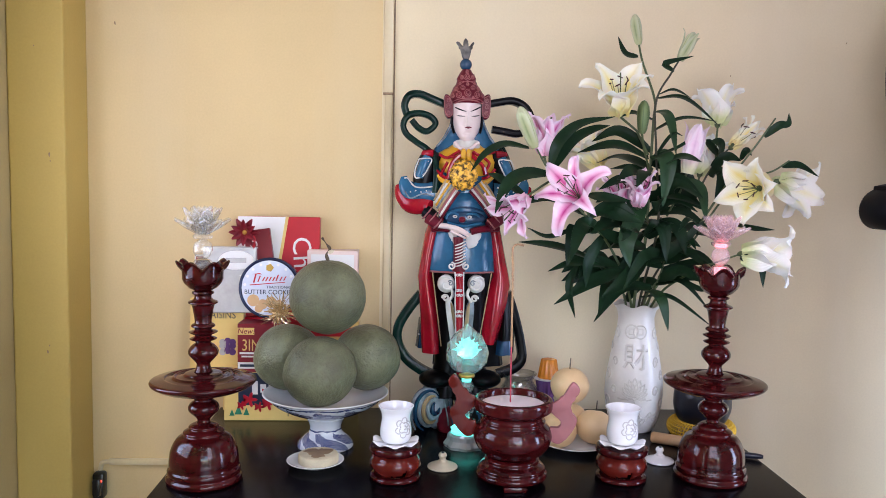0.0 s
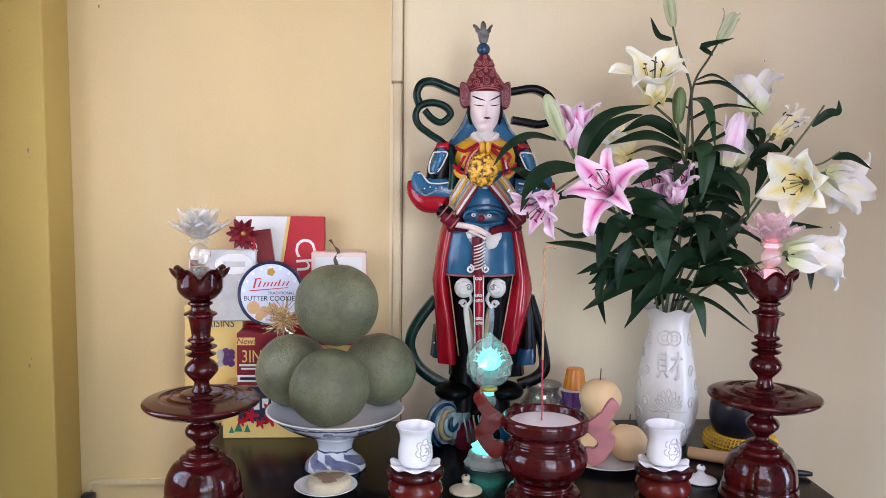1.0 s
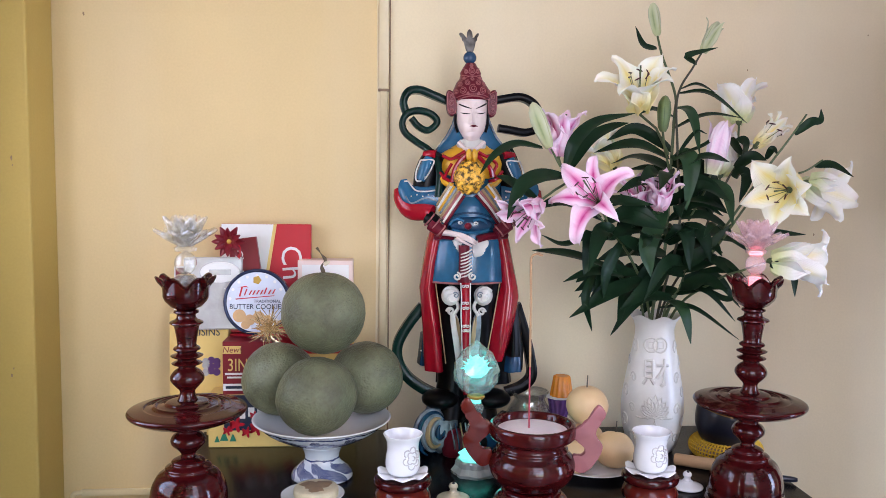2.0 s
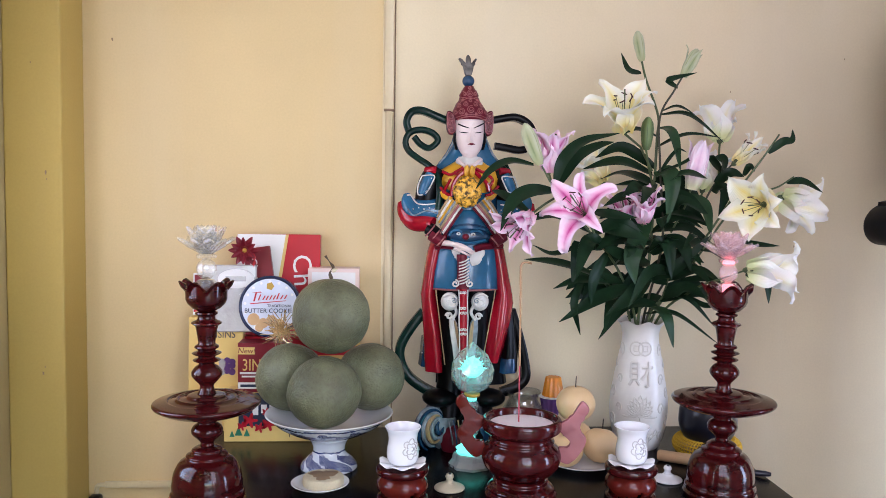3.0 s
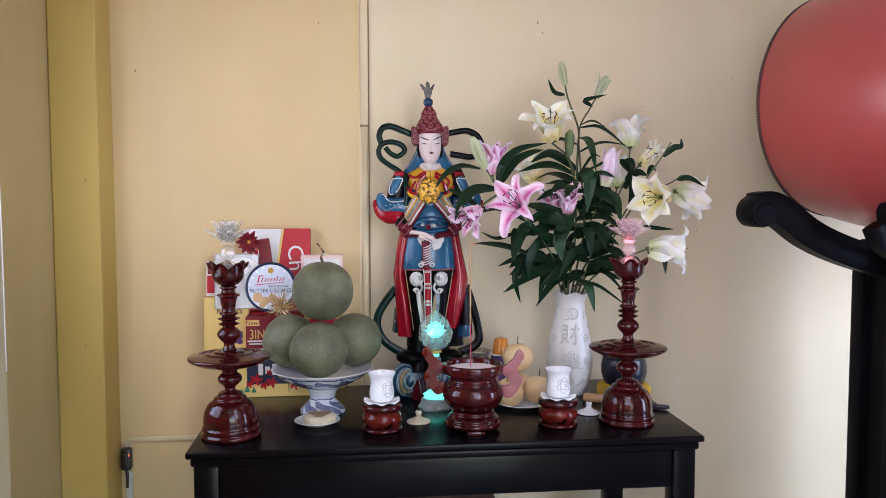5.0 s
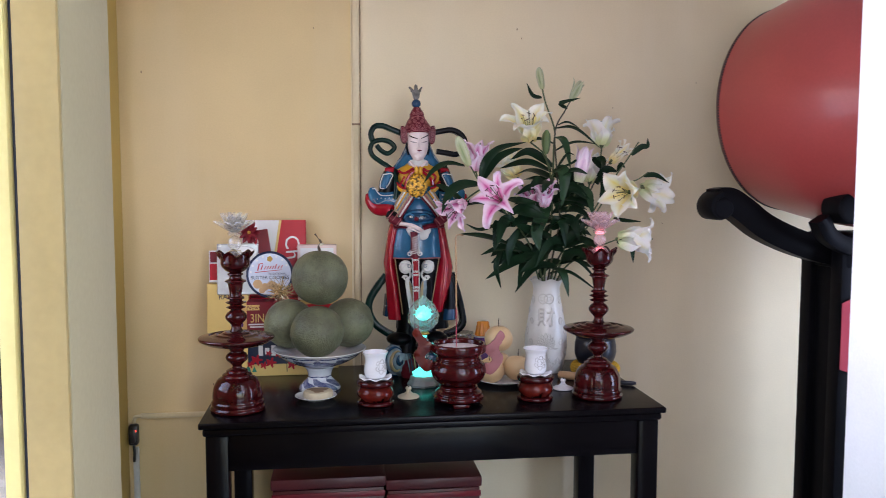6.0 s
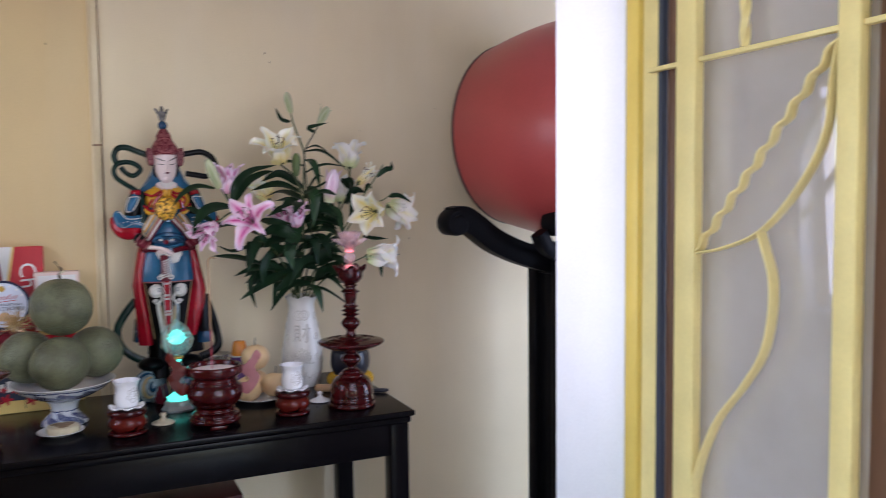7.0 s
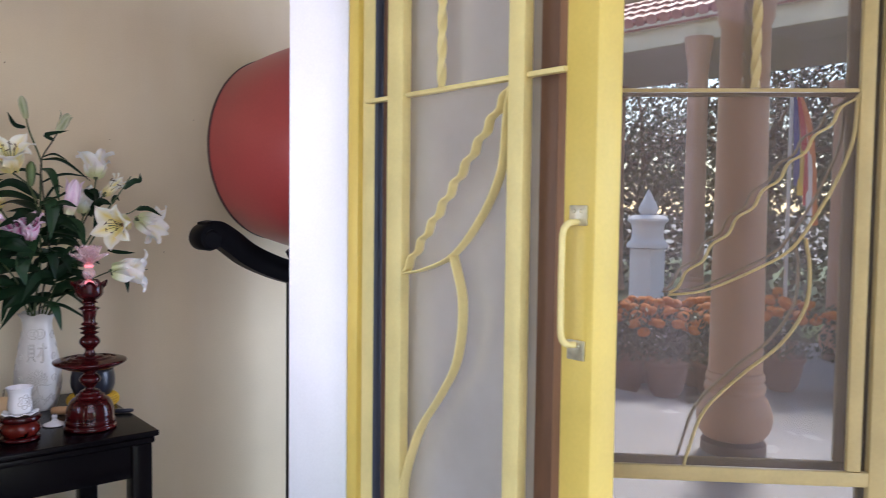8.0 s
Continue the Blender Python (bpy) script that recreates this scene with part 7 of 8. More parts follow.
plate([(0.0247, -0.06, 0.394), (0.0153, -0.06, 0.3812), (0.0083, -0.06, 0.3166), (0.0195, -0.06, 0.3198)], 0.006, -0.064, OCHRE)
# blue apron with a pale hem, white lotus flaps
put(loft([(0.4903, -0.0019, -0.01, 0.1099, 0.064), (0.5, -0.002, -0.01, 0.1098, 0.066), (0.5519, -0.001, -0.008, 0.1065, 0.064), (0.6036, 0.0017, -0.006, 0.1015, 0.06), (0.6326, 0.0037, -0.005, 0.0925, 0.056)], 56), BLUE)
hem = (-0.0032, -0.01, 0.4919)
line([(hem[0] + 0.1068 * math.cos(q), hem[1] + 0.066 * math.sin(q), hem[2] - 0.001) for q in [-0.05 - 0.3 * k for k in range(11)]], 0.003, PINK, 3)
plate([(-0.047, -0.06, 0.6168), (-0.0233, -0.06, 0.6153), (-0.0214, -0.06, 0.598), (-0.0275, -0.06, 0.5774), (-0.0356, -0.06, 0.59), (-0.042, -0.06, 0.5979)], 0.01, -0.068, WHITE)
plate([(0.0117, -0.06, 0.6077), (0.0497, -0.06, 0.6142), (0.0532, -0.06, 0.5984), (0.0423, -0.06, 0.5857), (0.0393, -0.06, 0.573), (0.0156, -0.06, 0.5649), (0.0089, -0.06, 0.5823)], 0.01, -0.068, WHITE)
# trunk, belly
put(loft([(0.6032, 0.0097, 0, 0.0977, 0.054), (0.6485, 0.0105, 0, 0.0862, 0.058), (0.6969, 0.0098, 0, 0.0828, 0.06), (0.7451, 0.0077, 0.002, 0.0908, 0.057), (0.7932, 0.0064, 0.004, 0.0996, 0.055), (0.8333, 0.0076, 0.006, 0.0947, 0.052), (0.8701, 0.0087, 0.008, 0.0623, 0.04)], 40), BLUE)
put(ball(0.066, 1.1, 0.62, 0.95, (0.0061, -0.03, 0.6852), 28, 18), BLUE)
# belt mask with curled brows
put(ball(0.05, 1.25, 0.4, 0.5, (0.0044, -0.062, 0.655), 28, 16), NAVY)
put(ball(0.0105, 1, 0.8, 0.9, (-0.0062, -0.086, 0.6531), 14, 10), HELM)
for c in ((-0.0278, -0.082, 0.6621), (0.016, -0.082, 0.6609)):
    put(ball(0.0058, 1.2, 0.8, 0.85, c, 12, 8), WHITE)
    put(ball(0.002, 1, 0.8, 1, (c[0], c[1] - 0.005, c[2]), 8, 6), BLACK)
for p in ([(-0.0172, -0.084, 0.6669), (-0.0327, -0.082, 0.6729), (-0.0476, -0.076, 0.6678), (-0.0547, -0.07, 0.655)], [(0.0063, -0.084, 0.6671), (0.0237, -0.082, 0.6718), (0.0403, -0.076, 0.667), (0.0509, -0.07, 0.6527)], [(-0.05, -0.072, 0.6426), (-0.0272, -0.08, 0.637), (-0.001, -0.084, 0.6343), (0.0277, -0.08, 0.6374), (0.0542, -0.07, 0.6433)]):
    line(p, 0.004, BLUE)
line([(-0.0574, -0.062, 0.6765), (-0.0273, -0.074, 0.6866), (0.0006, -0.076, 0.6901), (0.0308, -0.074, 0.6871), (0.0611, -0.062, 0.6775)], 0.003, NAVY)
line([(0.0215, -0.07, 0.6148), (0.0488, -0.066, 0.6225), (0.0788, -0.056, 0.6252), (0.1086, -0.04, 0.6259)], 0.011, HELM)
line([(-0.0951, -0.05, 0.6189), (-0.0723, -0.06, 0.6229), (-0.0415, -0.068, 0.6205)], 0.009, HELM)
# striped lapels crossing from under the ball to the waist
for top0, top1, bot0, bot1 in (((-0.0169, -0.072, 0.7365), (-0.054, -0.062, 0.7732), (-0.0694, -0.058, 0.6542), (-0.0894, -0.044, 0.7101)), ((0.016, -0.072, 0.7399), (0.0562, -0.062, 0.7746), (0.0846, -0.056, 0.6553), (0.105, -0.044, 0.6961))):
    for k, c1 in enumerate((HELM, WHITE, PINK, OCHRE, GREY, YEL, WHITE, OCHRE)):
        f = k / 7
        a = Vector(top0).lerp(Vector(top1), f)
        b = Vector(bot0).lerp(Vector(bot1), f)
        line([a, a.lerp(b, 0.5) + Vector((0, -0.012, 0.003)), b], 0.0042, c1)
# yellow shoulder cape with red edging and bow
put(loft([(0.7852, 0.0068, 0, 0.0808, 0.058), (0.7996, 0.0082, 0, 0.0921, 0.064), (0.8284, 0.0105, 0.002, 0.0978, 0.062), (0.854, 0.0111, 0.004, 0.0889, 0.055), (0.8731, 0.0076, 0.006, 0.0533, 0.042), (0.8859, 0.009, 0.006, 0.0355, 0.034)], 44, lambda a, k: 1 + 0.03 * math.cos(4 * a + 0.6)), YEL)
for p, r in (([(-0.0775, -0.052, 0.8476), (-0.0544, -0.058, 0.8384), (-0.0333, -0.064, 0.8494), (-0.0151, -0.068, 0.8603)], 0.005), ([(0.0225, -0.068, 0.8578), (0.0454, -0.062, 0.8475), (0.0683, -0.056, 0.8527), (0.0916, -0.048, 0.8596)], 0.005),
             ([(-0.0105, -0.07, 0.851), (-0.0338, -0.072, 0.8291), (-0.0457, -0.07, 0.8043), (-0.0497, -0.066, 0.7764)], 0.0065), ([(0.0145, -0.07, 0.8514), (0.0349, -0.072, 0.8331), (0.0543, -0.07, 0.8149), (0.0616, -0.066, 0.7902)], 0.0065),
             ([(-0.0519, -0.066, 0.8259), (-0.0637, -0.062, 0.8041), (-0.0738, -0.054, 0.7823)], 0.0045), ([(0.0544, -0.066, 0.8429), (0.0745, -0.06, 0.8247), (0.0655, -0.06, 0.7997), (0.0828, -0.052, 0.7843)], 0.0045),
             ([(-0.0428, -0.067, 0.8414), (-0.0245, -0.071, 0.8416), (-0.0123, -0.072, 0.8479)], 0.004)):
    line(p, r, RED)
for p in ([(-0.0869, -0.04, 0.7916), (-0.0659, -0.056, 0.77), (-0.0476, -0.062, 0.764)], [(0.0941, -0.04, 0.794), (0.0729, -0.056, 0.7717), (0.0532, -0.062, 0.7652)]):
    line(p, 0.008, YEL)
    line([(q[0], q[1] - 0.002, q[2] + 0.012) for q in p], 0.005, RED)
bb = ball(0.043, 1, 0.78, 1.1, (0, 0, 0), 72, 48)
for v in bb.verts:
    v.co *= 1 + 0.07 * math.sin(v.co.x * 330 + 2 * math.sin(v.co.z * 190)) * math.sin(v.co.z * 330) + 0.03 * noise.noise(v.co * 120)
    v.co += Vector((-0.0038, -0.074, 0.7878))
put(bb, BROC)
for s in (-1, 1):
    put(ball(0.011, 0.8, 0.8, 1.6, ((0.0026, -0.078, 0.8494)[0] + s * 0.008, -0.074, (0.0026, -0.078, 0.8494)[2]), 16, 12), YEL)
# neck and white collar
put(loft([(0.8729, 0.0068, 0, 0.0306, 0.036), (0.892, 0.0097, 0, 0.0242, 0.03), (0.9126, 0.0094, 0, 0.0209, 0.028)], 24), FACE)
put(loft([(0.8698, 0.008, 0.002, 0.0476, 0.046), (0.8825, 0.0086, 0.002, 0.0419, 0.042), (0.8952, 0.0091, 0.002, 0.033, 0.034)], 36), WHITE)
for p in ([(-0.0307, -0.034, 0.8864), (-0.016, -0.046, 0.8705), (0.0005, -0.054, 0.8642)], [(0.0423, -0.034, 0.8876), (0.0219, -0.046, 0.8711), (0.0021, -0.054, 0.8642)]):
    line(p, 0.006, FACE)
# head: modelled brow, nose, lips and chin
hd = loft([(0.8905, 0.0066, -0.026, 0.008, 0.01), (0.8938, 0.0068, -0.024, 0.0159, 0.017), (0.9034, 0.0072, -0.02, 0.0255, 0.026), (0.9195, 0.0077, -0.014, 0.0352, 0.036), (0.9387, 0.0071, -0.01, 0.0408, 0.042), (0.9593, 0.007, -0.008, 0.044, 0.045), (0.9798, 0.0068, -0.007, 0.044, 0.046), (0.9987, 0.0066, -0.006, 0.044, 0.046), (1.0176, 0.0072, -0.005, 0.04, 0.044)], 72)
bmesh.ops.subdivide_edges(hd, edges=[e for e in hd.edges if abs(e.verts[0].co.z - e.verts[1].co.z) > 1e-5], cuts=5, use_grid_fill=True)
FC = (0.0029, -0.05, 0.948)
for v in hd.verts:
    if v.co.y < -0.01:
        x, z = v.co.x - FC[0], v.co.z - FC[2]
        g = lambda cx, cz, rx, rz: math.exp(-((x - cx) / rx) ** 2 - ((z - cz) / rz) ** 2)
        out = 0.0085 * g(0, -0.004, 0.0055, 0.012) + 0.004 * g(0, 0.012, 0.005, 0.018) + 0.0035 * (g(-0.006, -0.008, 0.004, 0.004) + g(0.006, -0.008, 0.004, 0.004))
        out -= 0.0045 * (g(-0.02, 0.014, 0.012, 0.006) + g(0.02, 0.014, 0.012, 0.006))
        out += 0.0025 * (g(-0.02, 0.012, 0.009, 0.003) + g(0.02, 0.012, 0.009, 0.003))
        out += 0.0035 * g(0, -0.021, 0.009, 0.0035) + 0.003 * g(0, -0.027, 0.007, 0.003) - 0.002 * g(0, -0.0345, 0.012, 0.003) + 0.004 * g(0, -0.045, 0.012, 0.008)
        out += 0.003 * (g(-0.024, -0.012, 0.013, 0.013) + g(0.024, -0.012, 0.013, 0.013))
        v.co.y -= out
put(hd, FACE)


def on_face(p, lift=0.0):
    """Sets a painted point on the face's surface."""
    x, z = p[0], p[2]
    near = min((v.co for v in st.verts if v.co.y < -0.015 and abs(v.co.z - z) < 0.006 and abs(v.co.x - x) < 0.006), key=lambda c: (c.x - x) ** 2 + (c.z - z) ** 2 + 0.05 * (c.y + 0.06) ** 2)
    return (x, near.y - lift, z)


for p in ([(-0.0303, 0, 0.9922), (-0.0158, 0, 0.9847), (0.002, 0, 0.9787)], [(0.0467, 0, 0.9954), (0.0323, 0, 0.9872), (0.0148, 0, 0.979)]):
    pts = curve_pts([on_face(q) for q in p], 6)
    put(tube(pts, lambda s: 0.0011 + 0.0016 * math.sin(math.pi * min(1, 0.25 + 0.75 * s)), 8, 0.8), BLACK)
for p in ([(-0.0268, 0, 0.9687), (-0.0155, 0, 0.9658), (-0.001, 0, 0.9645)], [(0.0439, 0, 0.9701), (0.0327, 0, 0.9667), (0.0182, 0, 0.9649)]):
    pts = curve_pts([on_face(q, 0.0003) for q in p], 6)
    put(tube(pts, lambda s: 0.0005 + 0.0011 * math.sin(math.pi * s), 8), BLACK)
for p in ([(-0.0021, 0, 0.9298), (0.0043, 0, 0.9314), (0.0091, 0, 0.9307), (0.0139, 0, 0.9316), (0.0204, 0, 0.9302)],):
    put(tube(curve_pts([on_face(q, 0.0002) for q in p], 6), lambda s: 0.0006 + 0.0028 * math.sin(math.pi * s), 8), HELM)
# hair at the temples, blue veil falling behind
for s, p in ((-1, [(-0.0399, -0.02, 0.9652), (-0.0392, -0.016, 0.9405), (-0.0316, -0.008, 0.9161)]), (1, [(0.0524, -0.02, 0.967), (0.0534, -0.016, 0.9422), (0.0485, -0.008, 0.9175)])):
    line(p, 0.0042, BLACK)
put(loft([(0.8551, 0.0148, 0.034, 0.1146, 0.024), (0.8776, 0.0141, 0.032, 0.0964, 0.026), (0.9095, 0.013, 0.028, 0.0733, 0.028), (0.9414, 0.0122, 0.026, 0.0569, 0.03), (0.9779, 0.0113, 0.024, 0.047, 0.03)], 36, lambda a, k: 1 + 0.03 * math.sin(11 * a)), BLUE)
for p in ([(-0.0379, -0.002, 0.951), (-0.0468, 0.002, 0.9275), (-0.062, 0.008, 0.9007), (-0.0837, 0.014, 0.8752)], [(0.0584, -0.002, 0.9528), (0.0691, 0.002, 0.9296), (0.0834, 0.008, 0.9032), (0.106, 0.014, 0.8783)]):
    line(p, 0.003, GREY)
# helmet with raised scrolls and cheek guards
HELMET = [(1.0056, 0.008, 0, 0.0465, 0.054), (1.0166, 0.0079, 0, 0.0545, 0.062), (1.0307, 0.0069, 0, 0.0536, 0.062), (1.0416, 0.0059, 0, 0.048, 0.057), (1.0557, 0.004, 0, 0.04, 0.048), (1.0651, 0.0047, 0, 0.0328, 0.038), (1.0714, 0.0046, 0, 0.0312, 0.034), (1.076, 0.0037, 0, 0.0288, 0.033), (1.0823, 0.0036, 0, 0.0303, 0.034), (1.0932, 0.0042, 0, 0.0247, 0.029), (1.101, 0.0033, 0, 0.0192, 0.022), (1.1104, 0.0039, 0, 0.0136, 0.015)]
put(loft(HELMET, 44), HELM)


def on_helmet(x, z):
    """A point on the front of the helmet."""
    for (z0, c0, _, a0, b0), (z1, c1, _, a1, b1) in zip(HELMET, HELMET[1:]):
        if z0 <= z <= z1:
            f = (z - z0) / (z1 - z0)
            c, a, b = c0 + (c1 - c0) * f, a0 + (a1 - a0) * f, b0 + (b1 - b0) * f
            return (x, -b * max(0.05, 1 - ((x - c) / a) ** 2) ** 0.5 - 0.0004, z)
    return (x, -0.052, z)


def helmet_line(pts, r=0.0011):
    put(tube([on_helmet(q.x, q.z) for q in curve_pts(pts, 5)], r, 6), PINK)


def helmet_scroll(c, r, h, turns=1.9):
    n = 22
    put(tube([on_helmet(c[0] + h * r * (1 - 0.8 * q / n) * math.cos(1.2 + q * turns * 6.283 / n), c[2] + r * (1 - 0.8 * q / n) * math.sin(1.2 + q * turns * 6.283 / n)) for q in range(n + 1)], 0.0011, 6), PINK)


for c, r, h in (((0.0059, 0, 1.0338), 0.0125, 1), ((-0.0228, 0, 1.0285), 0.0105, -1), ((0.0348, 0, 1.0297), 0.0105, 1), ((-0.0087, 0, 1.0507), 0.0085, 1), ((0.0201, 0, 1.0514), 0.0085, -1), ((0.0051, 0, 1.087), 0.0095, 1), ((-0.0295, 0, 1.0471), 0.007, -1), ((0.0393, 0, 1.0487), 0.007, 1),
                ((-0.0124, 0, 1.0835), 0.0065, -1), ((0.0211, 0, 1.0842), 0.0065, 1), ((-0.0387, 0, 1.0266), 0.007, 1), ((0.0525, 0, 1.0285), 0.007, -1), ((0.0033, 0, 1.1025), 0.006, -1), ((-0.0083, 0, 1.0194), 0.0045, 1), ((0.0206, 0, 1.02), 0.0045, -1), ((0.0055, 0, 1.062), 0.006, 1), ((-0.0169, 0, 1.0646), 0.0045, 1), ((0.0262, 0, 1.0656), 0.0045, -1)):
    helmet_scroll(c, r, h)
helmet_line([(-0.0352, 0, 1.0016), (-0.0193, 0, 1.0097), (0.0062, 0, 1.0134), (0.0335, 0, 1.0108), (0.0514, 0, 1.0033)], 0.002)
helmet_line([(-0.0385, 0, 1.0109), (-0.0194, 0, 1.016), (0.0062, 0, 1.0181), (0.0334, 0, 1.0171), (0.0528, 0, 1.0128)])
helmet_line([(-0.0342, 0, 1.0408), (-0.0201, 0, 1.0614), (0.0053, 0, 1.0714), (0.0311, 0, 1.0626), (0.0459, 0, 1.0425)])
helmet_line([(-0.0219, 0, 1.0739), (0.0054, 0, 1.0698), (0.0309, 0, 1.0751)])
helmet_line([(-0.019, 0, 1.0958), (0.0053, 0, 1.0745), (0.0273, 0, 1.0969)])
for s, o in ((-1, [(-0.0451, 0, 1.0264), (-0.0612, 0, 1.0324), (-0.0641, 0, 1.0104), (-0.0621, 0, 0.979), (-0.0523, 0, 0.9619), (-0.0379, 0, 0.9669), (-0.0367, 0, 0.9953)]), (1, [(0.0589, 0, 1.0287), (0.0749, 0, 1.0353), (0.0785, 0, 1.0134), (0.0776, 0, 0.9786), (0.0698, 0, 0.9611), (0.0553, 0, 0.964), (0.0515, 0, 0.9971)])):
    plate(o, 0.04, 0.0, HELM, 0, 0.006, 5)
    ox = sum(q[0] for q in o) / 7
    oz = sum(q[2] for q in o) / 7
    for dz, r, h in ((0.018, 0.007, s), (0.0, 0.0085, -s), (-0.02, 0.007, s)):
        spiral((ox, -0.021, oz + dz), r, PINK, 0.0012, 1.5, h, 0.8)
    line([(q[0] * 0.2 + ox * 0.8 + (q[0] - ox) * 0.68, -0.0205, oz + (q[2] - oz) * 0.86) for q in o + o[:1]], 0.0012, PINK, 4)
put(ball(0.0188, 1, 1, 0.97, (0.0013, 0, 1.1259), 22, 14), NAVY)
plate([(-0.0069, 0, 1.1412), (-0.0135, 0, 1.1597), (-0.0186, 0, 1.1766), (-0.0299, 0, 1.1902), (-0.0252, 0, 1.1949), (-0.0123, 0, 1.1845), (-0.0074, 0, 1.1753), (-0.0077, 0, 1.1954), (-0.0015, 0, 1.2049), (0.0066, 0, 1.1958), (0.0085, 0, 1.1757), (0.0147, 0, 1.1868), (0.0225, 0, 1.1947), (0.0258, 0, 1.1902), (0.018, 0, 1.176), (0.0151, 0, 1.1604), (0.009, 0, 1.1416)], 0.012, 0.0, SILV, 0, 0.003, 3)
# arms: dark upper arm with a pale plate, winged blue cuff, red sleeve, bracer
for s in (-1, 1):
    f = (lambda p: p) if s < 0 else (lambda p: (-p[0] + 0.004, p[1], p[2]))
    F = lambda *ps: [f(p) for p in ps]
    put(tube(curve_pts(F((-0.0842, 0.004, 0.8526), (-0.1018, 0, 0.8236), (-0.1145, -0.004, 0.7916), (-0.1224, -0.008, 0.7518)), 6), lambda q: 0.03 + 0.004 * math.sin(q * 3.1), 22, 1.2), BLACK)
    put(tube(curve_pts(F((-0.1232, -0.006, 0.85), (-0.1081, -0.018, 0.8514), (-0.0927, -0.024, 0.8514)), 4), 0.0125, 14), RED)
    put(tube(curve_pts(F((-0.112, -0.03, 0.8415), (-0.1246, -0.034, 0.8147), (-0.1384, -0.034, 0.7785)), 6), lambda q: 0.017 + 0.004 * math.sin(3 * q), 18, 0.75), BLUE)
    line(F((-0.1381, -0.048, 0.8344), (-0.1021, -0.048, 0.8349), (-0.1067, -0.049, 0.8146), (-0.1251, -0.048, 0.7833), (-0.1483, -0.044, 0.7768), (-0.1501, -0.044, 0.8017), (-0.1381, -0.048, 0.8344)), 0.0022, WHITE, 5)
    for q in range(4):
        line(F(((-0.1242, 0, 0.8264)[0] - 0.004 * q, -0.047, (-0.1242, 0, 0.8264)[2] - 0.011 * q), ((-0.1162, 0, 0.8234)[0] - 0.004 * q, -0.05, (-0.1162, 0, 0.8202)[2] - 0.011 * q), ((-0.1099, 0, 0.8282)[0] - 0.004 * q, -0.048, (-0.1099, 0, 0.8282)[2] - 0.011 * q)), 0.002, WHITE, 4)
    put(tube(curve_pts(F((-0.1834, -0.014, 0.7796), (-0.1786, -0.02, 0.7559), (-0.1597, -0.026, 0.7341), (-0.1268, -0.032, 0.7362), (-0.0887, -0.03, 0.7366)), 7), lambda q: 0.003 + 0.0155 * math.sin(math.pi * min(0.55, 0.05 + q * 0.7)), 20, 1.7), BLUE)
    line(F((-0.1829, -0.048, 0.7748), (-0.1721, -0.05, 0.7749), (-0.1595, -0.052, 0.7579), (-0.147, -0.054, 0.7488), (-0.122, -0.054, 0.7475), (-0.0968, -0.052, 0.7509)), 0.0022, WHITE, 5)
    line(F((-0.1795, -0.05, 0.7343), (-0.1623, -0.052, 0.7143), (-0.1249, -0.054, 0.7287), (-0.0917, -0.052, 0.7212)), 0.0022, GREY, 5)
    for q in range(5):
        put(ball(0.0022, c=f(((-0.1634, 0, 0.7353)[0] + 0.016 * q, -0.0535, (-0.1634, 0, 0.7337)[2] + 0.004 * (q % 2))), u=8, v=6), WHITE)
    put(tube(curve_pts(F((-0.2002, 0.002, 0.754), (-0.1891, -0.006, 0.7271), (-0.1622, -0.016, 0.699), (-0.1293, -0.028, 0.6934), (-0.1046, -0.04, 0.6846)), 7), lambda q: 0.006 + 0.022 * math.sin(math.pi * min(0.72, 0.06 + q * 0.75)), 22, 1.15), RED)
    put(tube(curve_pts(F((-0.1157, -0.042, 0.6751), (-0.102, -0.05, 0.6661), (-0.0927, -0.054, 0.657)), 4), 0.0205, 18), BLACK)
    put(tube(curve_pts(F((-0.1053, -0.054, 0.6569), (-0.09, -0.062, 0.6449), (-0.0715, -0.068, 0.6328)), 5), lambda q: 0.0205 - 0.004 * q, 18), HELM)
    for a, r in (((-0.1115, -0.05, 0.6692), 0.0215), ((-0.0961, -0.058, 0.6556), 0.021), ((-0.0793, -0.066, 0.6389), 0.0185)):
        c = Vector(f(a))
        put(tube([c + r * Vector((0.62 * math.cos(q) * -s, -math.sin(q) * 0.95, 0.75 * math.cos(q))) for q in [w * 0.35 - 0.4 for w in range(12)]], 0.0025, 6), PINK)
# hand laid flat over the sword's pommel
put(tube(curve_pts([(-0.0764, -0.07, 0.6345), (-0.0538, -0.08, 0.6322), (-0.0282, -0.09, 0.6268), (-0.0051, -0.094, 0.6179), (0.0075, -0.094, 0.6117)], 6), lambda q: 0.0125 - 0.005 * q, 18, 0.75), FACE)
for a, b, c in (((-0.0282, -0.09, 0.6283), (-0.0023, -0.097, 0.6212), (0.0184, -0.095, 0.6072)), ((-0.0343, -0.09, 0.6236), (-0.0085, -0.097, 0.615), (0.0138, -0.095, 0.6025)), ((-0.0405, -0.09, 0.6189), (-0.0176, -0.096, 0.6086), (0.0046, -0.094, 0.5977)), ((-0.0514, -0.088, 0.6342), (-0.027, -0.093, 0.6316), (-0.0052, -0.094, 0.6241))):
    put(tube(curve_pts([a, b, c], 6), lambda q: 0.005 - 0.0018 * q, 12), FACE)
